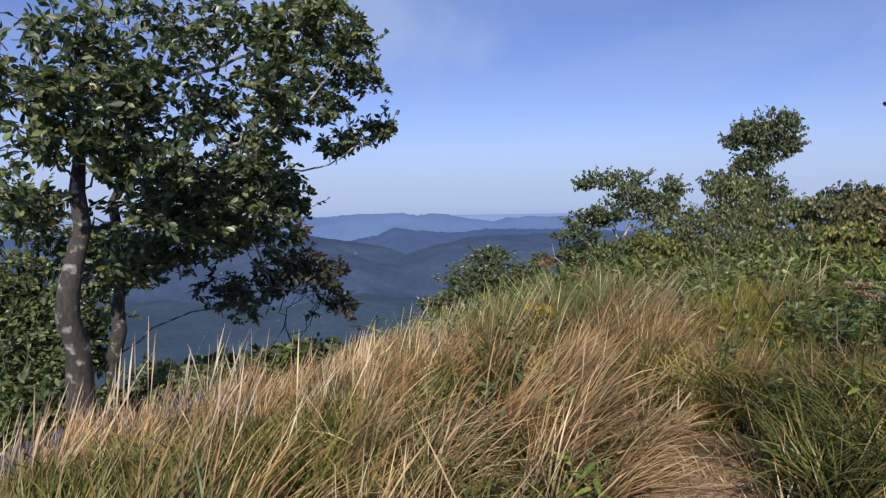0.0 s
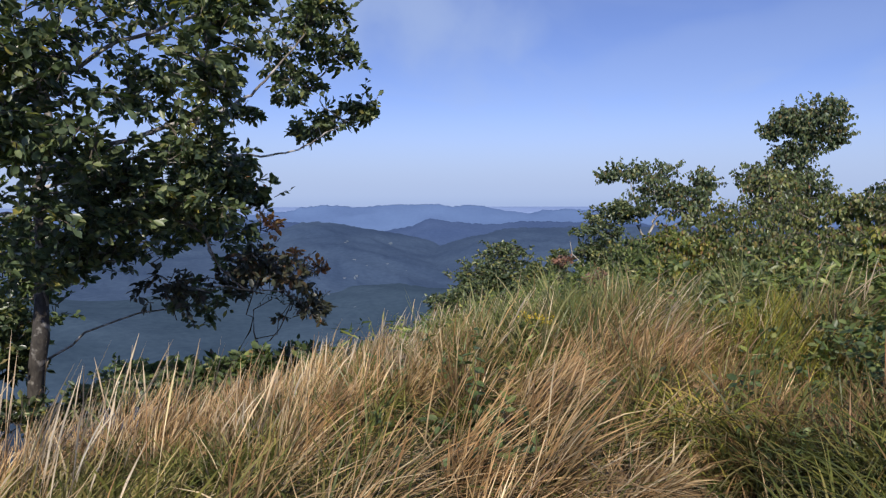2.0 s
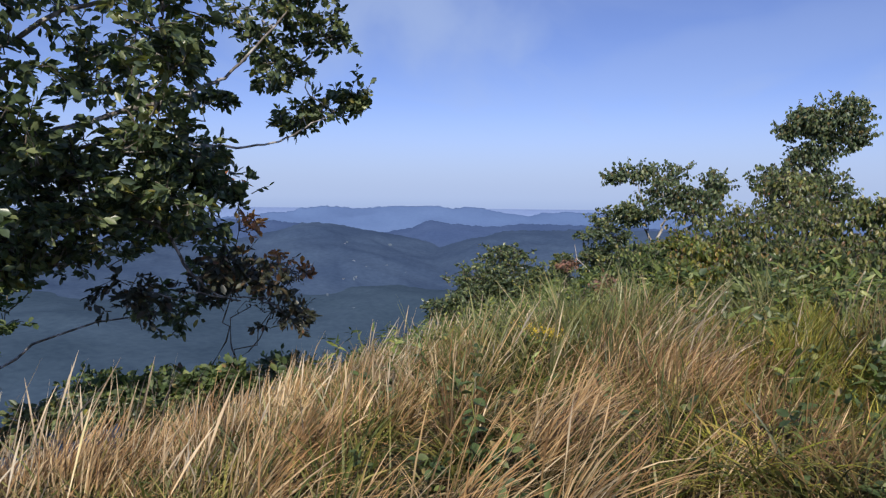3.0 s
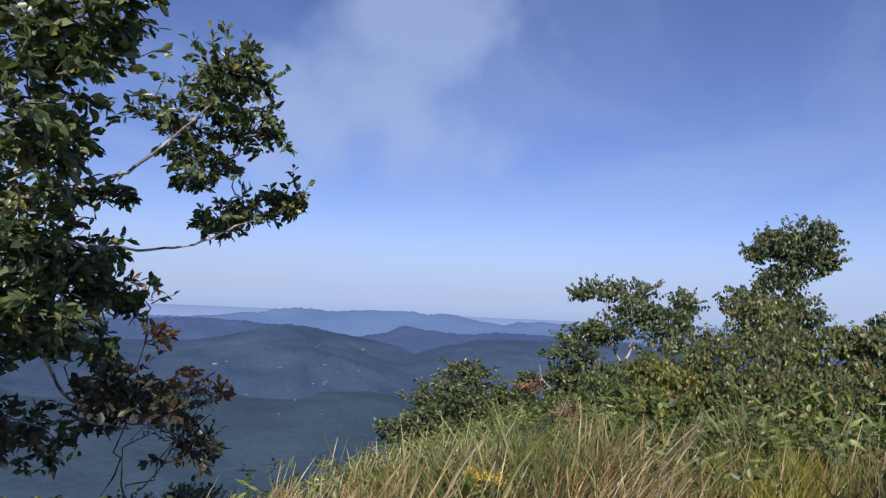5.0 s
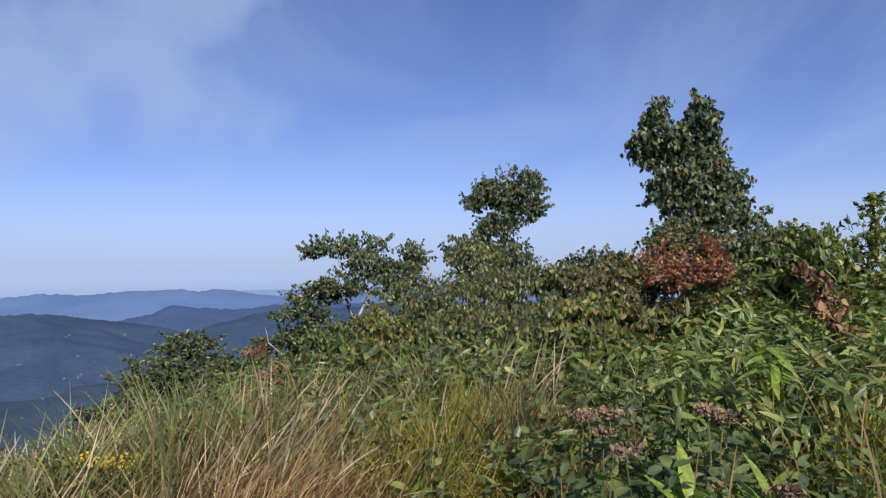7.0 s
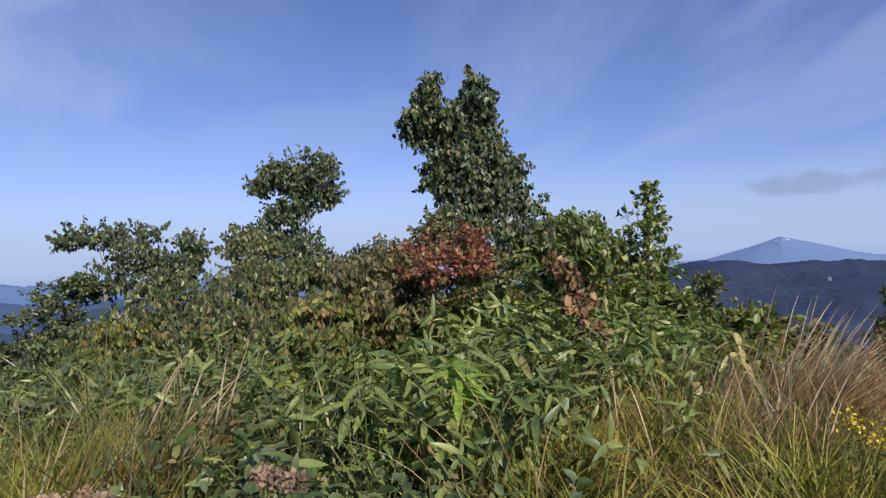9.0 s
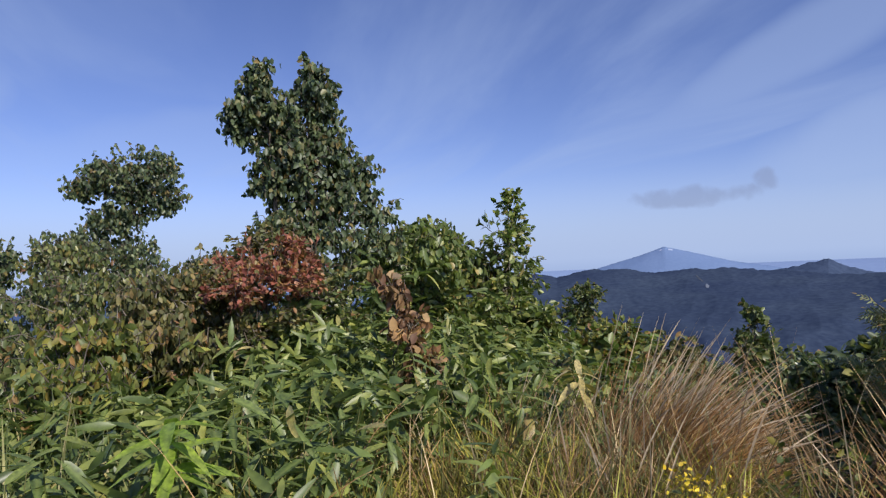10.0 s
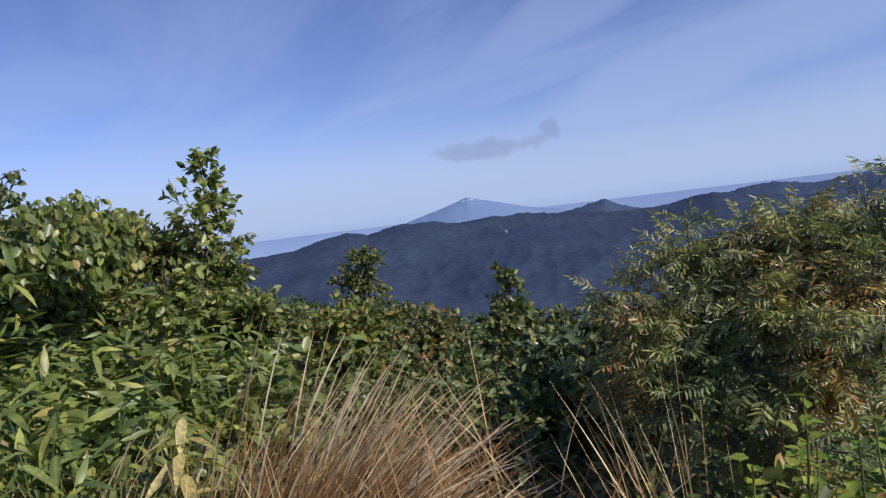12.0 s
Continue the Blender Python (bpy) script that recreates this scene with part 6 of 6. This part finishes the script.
# ---------- bamboo grass and herbs ----------
def leaf_field(name, label, n, box, keep, kind, mat, seed, size, heights, droop=0.35, category="undergrowth", clump=0.25, per=6):
    """Leaves in whorls at many heights over the ground: one dense thicket."""
    rng = rng_of(seed)
    q = scatter(n // per, box, keep, rng, 0)
    k = len(q)
    h = rng.uniform(heights[0], heights[1], k) * (1 + 0.5 * np.array([noise.noise((float(x) * 2.2, float(y) * 2.2, seed)) for x, y in q[:, :2]]))
    near = off_trail(q[:, 0], q[:, 1])
    h = h * np.clip(0.3 + 0.5 * near, 0.3, 1)
    axis = unit(np.stack((rng.normal(0, 0.45, k), rng.normal(0, 0.45, k), np.ones(k)), -1))
    side = unit(np.cross(axis, np.array((0.3, 1.0, 0.1))))
    other = np.cross(axis, side)
    turn = (np.arange(per) * 2.4)[None] + rng.uniform(0, 6.28, (k, 1)) + rng.normal(0, 0.35, (k, per))
    rise = rng.normal(0.35, 0.45, (k, per)) - droop * (np.arange(per)[None] / per) * 1.6
    al = side[:, None] * np.cos(turn)[..., None] + other[:, None] * np.sin(turn)[..., None] + axis[:, None] * rise[..., None]
    al = unit(al).reshape(-1, 3)
    nrm = np.repeat(axis, per, 0) + rng.normal(0, 0.62, (k * per, 3))
    p = np.repeat(q, per, 0) + np.repeat(axis, per, 0) * (np.repeat(h, per) - np.tile(np.arange(per), k) * 0.018)[:, None]
    v, f, u = leaves(kind, p, al, nrm, rng.uniform(*size, len(p)))
    return tagged(new(name, build(name, v, f, mat, u)), label, category, kind="stuff")


def sasa_zone(x, y):
    m = smooth(4.2, 4.9, x) * smooth(9.4, 8.4, x) * smooth(5.0, 5.6, y - 0.75 * np.clip(x - 5.8, 0, 9)) * smooth(9.2, 8.2, y)
    return m * (np.hypot(x - 4.8, y - 5.55) > 0.5) * (1 - 0.92 * around(6.6, 5.5, 0.95)(x, y)) * (1 - 0.9 * around(5.75, 5.1, 0.55)(x, y)) * (np.hypot(x - 7.45, y - 5.5) > 0.4) * (off_trail(x, y) > 0.7)


def sasa_brow(x, y):
    return (smooth(-0.5, 0.6, brow(x, y)) * smooth(5, 2, brow(x, y)) * smooth(6.0, 7.6, y) + smooth(6.3, 7.4, y) * smooth(4.5, 3.0, x)) * smooth(5, 3, brow(x, y)) * (off_trail(x, y) > 1)


def herb_zone(x, y):
    m = around(4.3, 5.7, 0.75)(x, y) + around(0.6, 4.4, 0.36)(x, y) + 0.9 * around(1.0, 3.5, 0.28)(x, y) + 0.8 * around(1.0, 5.6, 0.3)(x, y) + 0.8 * around(2.0, 4.2, 0.3)(x, y) + 0.7 * around(0.3, 6.2, 0.35)(x, y) + 0.6 * around(2.2, 5.0, 0.3)(x, y) + around(3.7, 7.9, 0.8)(x, y) + 0.7 * around(2.4, 8.8, 1.2)(x, y) + around(9.6, 5.6, 0.9)(x, y) + around(9.0, 6.8, 1.0)(x, y) + around(3.0, 4.4, 0.6)(x, y) + 0.5 * around(2.3, 4.6, 0.4)(x, y)
    return np.clip(m, 0, 1) * (off_trail(x, y) > 0.6) * (off_trail(x, y, BARE) > 0.42)


def back_zone(x, y):
    return (smooth(7.0, 8.5, y) * smooth(2.5, 1.0, brow(x, y)) * smooth(1.5, 3.0, x) + smooth(0.2, 1.0, shelf(x, y))) * (off_trail(x, y) > 1.2)


leaf_field("bamboo_grass_thicket", "dense dwarf bamboo thicket with long green leaves", 9000, (4, 9.6, 4.8, 9.4), sasa_zone, "lance", SASA_FIELD, 201, (0.10, 0.19), (0.25, 0.85), droop=0.75, per=7)
leaf_field("bamboo_grass_patch", "dwarf bamboo growing in front of the thicket", 2400, (2.4, 5.6, 5.9, 9.2), lambda x, y: np.clip(around(3.6, 7.0, 0.9)(x, y) + around(4.4, 7.8, 0.8)(x, y), 0, 1) * (np.hypot(x - LIME_TUFT[0], y - LIME_TUFT[1]) > 0.75), "lance", SASA_FIELD, 208, (0.09, 0.17), (0.25, 0.85))
leaf_field("mixed_undergrowth", "small yellow-green leaves among the stalks before the thicket", 4200, (2.2, 5.8, 5.9, 9.2), lambda x, y: np.clip(around(3.5, 7.0, 0.9)(x, y) + around(4.4, 7.9, 0.8)(x, y), 0, 1) * (np.hypot(x - LIME_TUFT[0], y - LIME_TUFT[1]) > 0.75), "ovate", SHRUB, 211, (0.05, 0.09), (0.25, 0.8))
leaf_field("bamboo_grass_on_brow", "dwarf bamboo leaves spilling over the valley brow", 12000, (-5, 4, 3, 16), sasa_brow, "lance", SASA_FIELD, 202, (0.07, 0.13), (0.1, 0.55))
leaf_field("herb_undergrowth", "dark broad-leaved herbs beside the trail", 11000, (-1, 11, 3.5, 10), herb_zone, "ovate", HERB, 203, (0.05, 0.09), (0.05, 0.45))
leaf_field("low_undergrowth", "low leafy undergrowth beneath the shrubs", 24000, (0, 20, 3, 17), back_zone, "broad", HERB, 204, (0.07, 0.13), (0.05, 0.55))


leaf_field("shade_herbs", "dark round-leaved herbs among the dwarf bamboo", 2400, (2.8, 5, 4.2, 7), lambda x, y: np.clip(around(3.42, 4.95, 0.42)(x, y) + 0.7 * around(3.9, 5.2, 0.45)(x, y) + 0.5 * around(3.75, 5.7, 0.4)(x, y), 0, 1), "ovate", HERB, 207, (0.045, 0.085), (0.2, 0.78))
leaf_field("fresh_undergrowth", "fresh yellow-green seedlings along the rim of the trail", 2600, (6.6, 9, 2.6, 4.8), lambda x, y: np.clip(around(8.1, 3.6, 0.6)(x, y) + 0.6 * around(7.6, 4.1, 0.5)(x, y), 0, 1) * (off_trail(x, y) > 0.4), "ovate", YELLOWING, 205, (0.04, 0.075), (0.1, 0.6))
leaf_field("rim_undergrowth", "dark leafy undergrowth below the rowan", 8000, (7.2, 12, 2.0, 6.5), lambda x, y: smooth(-0.6, 0.2, shelf(x, y)) * (off_trail(x, y) > 1.0), "ovate", HERB, 206, (0.05, 0.09), (0.05, 0.35))
leaf_field("bamboo_grass_by_tree", "dwarf bamboo standing against the forked tree", 2600, (6.3, 8.6, 7.6, 9.3), lambda x, y: np.clip(around(7.2, 8.6, 0.6)(x, y) + 0.7 * around(6.7, 8.1, 0.5)(x, y), 0, 1), "lance", SASA_FIELD, 210, (0.12, 0.2), (0.45, 1.2))
leaf_field("sunlit_undergrowth", "sunlit fresh green leaves between the dwarf bamboo and the shrubs", 5200, (6.4, 9.6, 5.9, 8.8), lambda x, y: np.clip(around(7.6, 7.2, 0.9)(x, y) + around(8.4, 8.0, 0.7)(x, y) + 0.15 * around(7.2, 6.4, 0.5)(x, y), 0, 1), "ovate", FRESH, 209, (0.07, 0.13), (0.2, 0.8))


def sasa_plant(seed, leaves_n, high, mat=None):
    """One dwarf bamboo: a stalk and a fan of long leaves at its top."""
    rng = rng_of(seed)
    root = thing("bamboo_grass", (0, 0, 0), "dwarf bamboo stem with long pointed green leaves", "bamboo grass", "dwarf bamboo beside the trail")
    top = np.array((rng.normal(0, 0.05), rng.normal(0, 0.05), high))
    v, f = tube(bow((0, 0, 0), top, 0, rng, 6, 0.01), np.linspace(0.005, 0.0025, 6), 5)
    part("stalk", build("stalk", v, f, STALK, smooth=True), root)
    lv, lf, lu = leaf_shape("lance")
    me = build("leaf", lv, lf, mat or SASA, lu)
    turn = rng.uniform(0, 360)
    for i in range(leaves_n):
        z = high - 0.035 * i * rng.uniform(0.6, 1.3)
        at = pose(top[0], top[1], z, rng.normal(-6 - 9 * (i % 4), 18), rng.normal(0, 14), turn + i * 137 + rng.normal(0, 14)) @ Matrix.Scale(rng.uniform(0.12, 0.22), 4)
        part("leaf", me, root, at=at)
    return root


kinds = [sasa_plant(300 + i, 5 + i % 4, 0.45 + 0.09 * i) for i in range(6)]
_rng = rng_of(310)
spots = scatter(230, (4.2, 9.0, 4.9, 8.0), lambda x, y: sasa_zone(x, y) * smooth(8.6, 6.2, y), _rng)
for i, p in enumerate(spots):
    m = pose(p[0], p[1], p[2], _rng.normal(0, 6), _rng.normal(0, 6), _rng.uniform(0, 360))
    if i < len(kinds):
        kinds[i].matrix_basis = m
    else:
        copy_thing(kinds[i % len(kinds)], m)


# the fresh bright one, and small flowering plants
def broad_plant(name, label, category, x, y, top, n, size, leaf, mat, seed, tilt=10, stalk=0.006, rows=1):
    rng = rng_of(seed)
    z0 = float(ground_z(x, y)) - 0.02
    root = thing(name, (x, y, z0), label, category)
    high = top - z0
    v, f = tube(bow((0, 0, 0), (rng.normal(0, 0.03), rng.normal(0, 0.03), high), 0, rng, 7, 0.012), np.linspace(stalk, stalk * 0.5, 7), 5)
    part("stalk", build("stalk", v, f, STALK, smooth=True), root)
    lv, lf, lu = leaf_shape(leaf)
    me = build("leaf", lv, lf, mat, lu)
    for i in range(n):
        z = high - (i / max(n - 1, 1)) * rows
        at = pose(0, 0, z, rng.normal(tilt, 14), rng.normal(0, 14), i * 137 + rng.normal(0, 18)) @ Matrix.Scale(rng.uniform(*size), 4)
        part("leaf", me, root, at=at)
    return root


broad_plant("bright_bamboo_grass", "dwarf bamboo with fresh bright yellow-green leaves", "bamboo grass", 4.89, 5.74, 0.98, 18, (0.17, 0.25), "lance", BRIGHT, 330, -10, rows=0.2)
for x, y, top, s in ((3.40, 4.66, 0.58, 344), (3.64, 4.52, 0.60, 345), (4.88, 4.8, 0.33, 347)):
    broad_plant("lily_like_herb", "rosette of large upright bright green leaves", "herb", x, y, top, 8, (0.17, 0.26), "lance", BRIGHT, s, 46, rows=0.12)
woody("wilted_plant", "tall plant with drooping wilted brown leaves", "plant", (6.86, 7.12, 0), [((6.87, 7.12, 1.3), 0.008), ((6.93, 7.02, 1.0), 0.007)],
      [(6.87, 7.13, 1.32, 0.15, 0.08, 0.6), (6.92, 7.04, 1.06, 0.15, 0.13, 0.8), (6.95, 7.0, 0.80, 0.14, 0.15, 0.8)], "ovate", WILTED_LEAF, TWIG, 331, (0.065, 0.115), 28, 5, 1.1, up=0.0)
broad_plant("leafy_herb", "upright green herb standing in the dry grass", "herb", 0.52, 4.5, 0.66, 18, (0.06, 0.10), "ovate", HERB, 332, -5, rows=0.45)
for x, y, top, s in ((4.45, 5.15, 0.62, 333), (4.75, 5.0, 0.55, 334), (5.35, 5.0, 0.6, 335), (4.15, 5.35, 0.6, 336)):
    broad_plant("broad_herb", "fresh green broad-leaved herb by the trail", "herb", x, y, top, 11, (0.13, 0.20), "lance", SASA, s, 5, rows=0.3)
for x, y, top, s in ((0.74, 3.02, 0.30, 337), (0.66, 3.2, 0.26, 338), (2.3, 3.5, 0.5, 339), (2.6, 4.0, 0.5, 346)):
    broad_plant("broad_herb", "green broad-leaved herb by the trail", "herb", x, y, top, 10, (0.10, 0.16), "lance", SEEDLING, s, 5, rows=0.22)
for x, y, top, s in ((7.8, 3.6, 0.74, 340), (7.95, 3.85, 0.76, 341), (8.1, 3.4, 0.84, 342), (7.75, 4.2, 0.5, 343), (7.95, 3.55, 0.82, 348), (8.15, 3.65, 0.80, 349), (7.82, 3.84, 0.86, 352), (7.78, 3.72, 0.88, 353), (7.9, 3.98, 0.74, 354), (7.62, 3.9, 0.70, 355), (7.75, 4.08, 0.62, 356), (8.2, 3.85, 0.84, 357)):
    broad_plant("green_seedling", "bright green seedling below the rowan", "seedling", x, y, top, 20, (0.035, 0.065), "ovate", SEEDLING, s, 10, rows=0.38)
for x, y, top, s in ((7.40, 5.95, 0.90, 350), (7.32, 5.86, 0.80, 351)):
    broad_plant("pale_bamboo_grass", "dwarf bamboo with bleached yellow dying leaves", "bamboo grass", x, y, top, 8, (0.16, 0.24), "lance", leaf_material("bleached_leaf", [(0.0, (0.40, 0.32, 0.12)), (1.0, (0.58, 0.50, 0.26))], 0.5, 0.25, by_object=True), s, -15, rows=0.2)


def flower_head(name, label, x, y, z, r, n, mat, seed, leafy=HERB):
    """A stalk with a flat head of tiny florets."""
    rng = rng_of(seed)
    z0 = float(ground_z(x, y)) - 0.02
    root = thing(name, (x, y, z0), label, "flower")
    top = np.array((0, 0, z - z0))
    v, f = tube(bow((rng.normal(0, 0.05), rng.normal(0, 0.05), 0), top, 0, rng, 7, 0.01), np.linspace(0.005, 0.003, 7), 5)
    part("stalk", build("stalk", v, f, STALK, smooth=True), root)
    p = top + rng.normal(0, 1, (n, 3)) * np.array((r * 0.5, r * 0.5, r * 0.22))
    al = unit(rng.normal(0, 1, (n, 3)) + np.array((0, 0, 0.6)))
    v, f, u = leaves("broad", p, al, rng.normal(0, 1, (n, 3)), rng.uniform(0.012, 0.026, n))
    tagged(part("flower_head", build("flower_head", v, f, mat, u), root), kind="stuff")
    k = 14
    p = np.stack((rng.normal(0, 0.01, k), rng.normal(0, 0.01, k), rng.uniform(0.25, 0.9, k) * top[2]), -1)
    az = rng.uniform(0, 6.28, k)
    v, f, u = leaves("broad", p, np.stack((np.sin(az), np.cos(az), rng.normal(0.1, 0.2, k)), -1), np.tile((0, 0, 1.0), (k, 1)) + rng.normal(0, 0.2, (k, 3)), rng.uniform(0.06, 0.11, k))
    tagged(part("foliage", build("foliage", v, f, leafy, u), root), kind="stuff")


for x, y, z, s in ((3.16, 4.98, 0.86, 1), (3.26, 4.95, 0.86, 2), (3.20, 4.9, 0.80, 3), (3.72, 4.92, 0.84, 4), (3.79, 4.90, 0.81, 5), (3.06, 4.55, 0.83, 6), (3.58, 4.38, 0.68, 7)):
    flower_head("faded_flower", "faded mauve flower head on a leafy stalk", x, y, z, 0.043, 170, MAUVE, 400 + s)
for x, y, z, s in ((1.06, 6.85, 0.42, 11), (1.2, 6.95, 0.38, 12), (0.95, 7.05, 0.40, 13), (6.53, 4.72, 0.60, 14), (6.62, 4.66, 0.50, 15)):
    flower_head("goldenrod", "goldenrod with a spray of small yellow flowers", x, y, z, 0.11, 70, GOLD, 400 + s)


# bleached bare twig on the crest
def bare_twig(x, y, z, seed):
    rng = rng_of(seed)
    z0 = float(ground_z(x, y)) - 0.05
    root = thing("bare_twig", (x, y, z0), "bleached bare twig standing out of the shrubs", "twig")
    a = np.array([(0.5, 0, 0), (0.42, 0, (z - z0) * 0.3), (0.25, 0.02, (z - z0) * 0.55), (0.02, 0, (z - z0) * 0.75), (-0.03, 0, z - z0)])
    v, f = tube(a, (0.016, 0.015, 0.013, 0.010, 0.004), 6)
    part("stick", build("stick", v, f, PALE_WOOD, smooth=True), root)


bare_twig(2.39, 13.9, 0.72, 1)
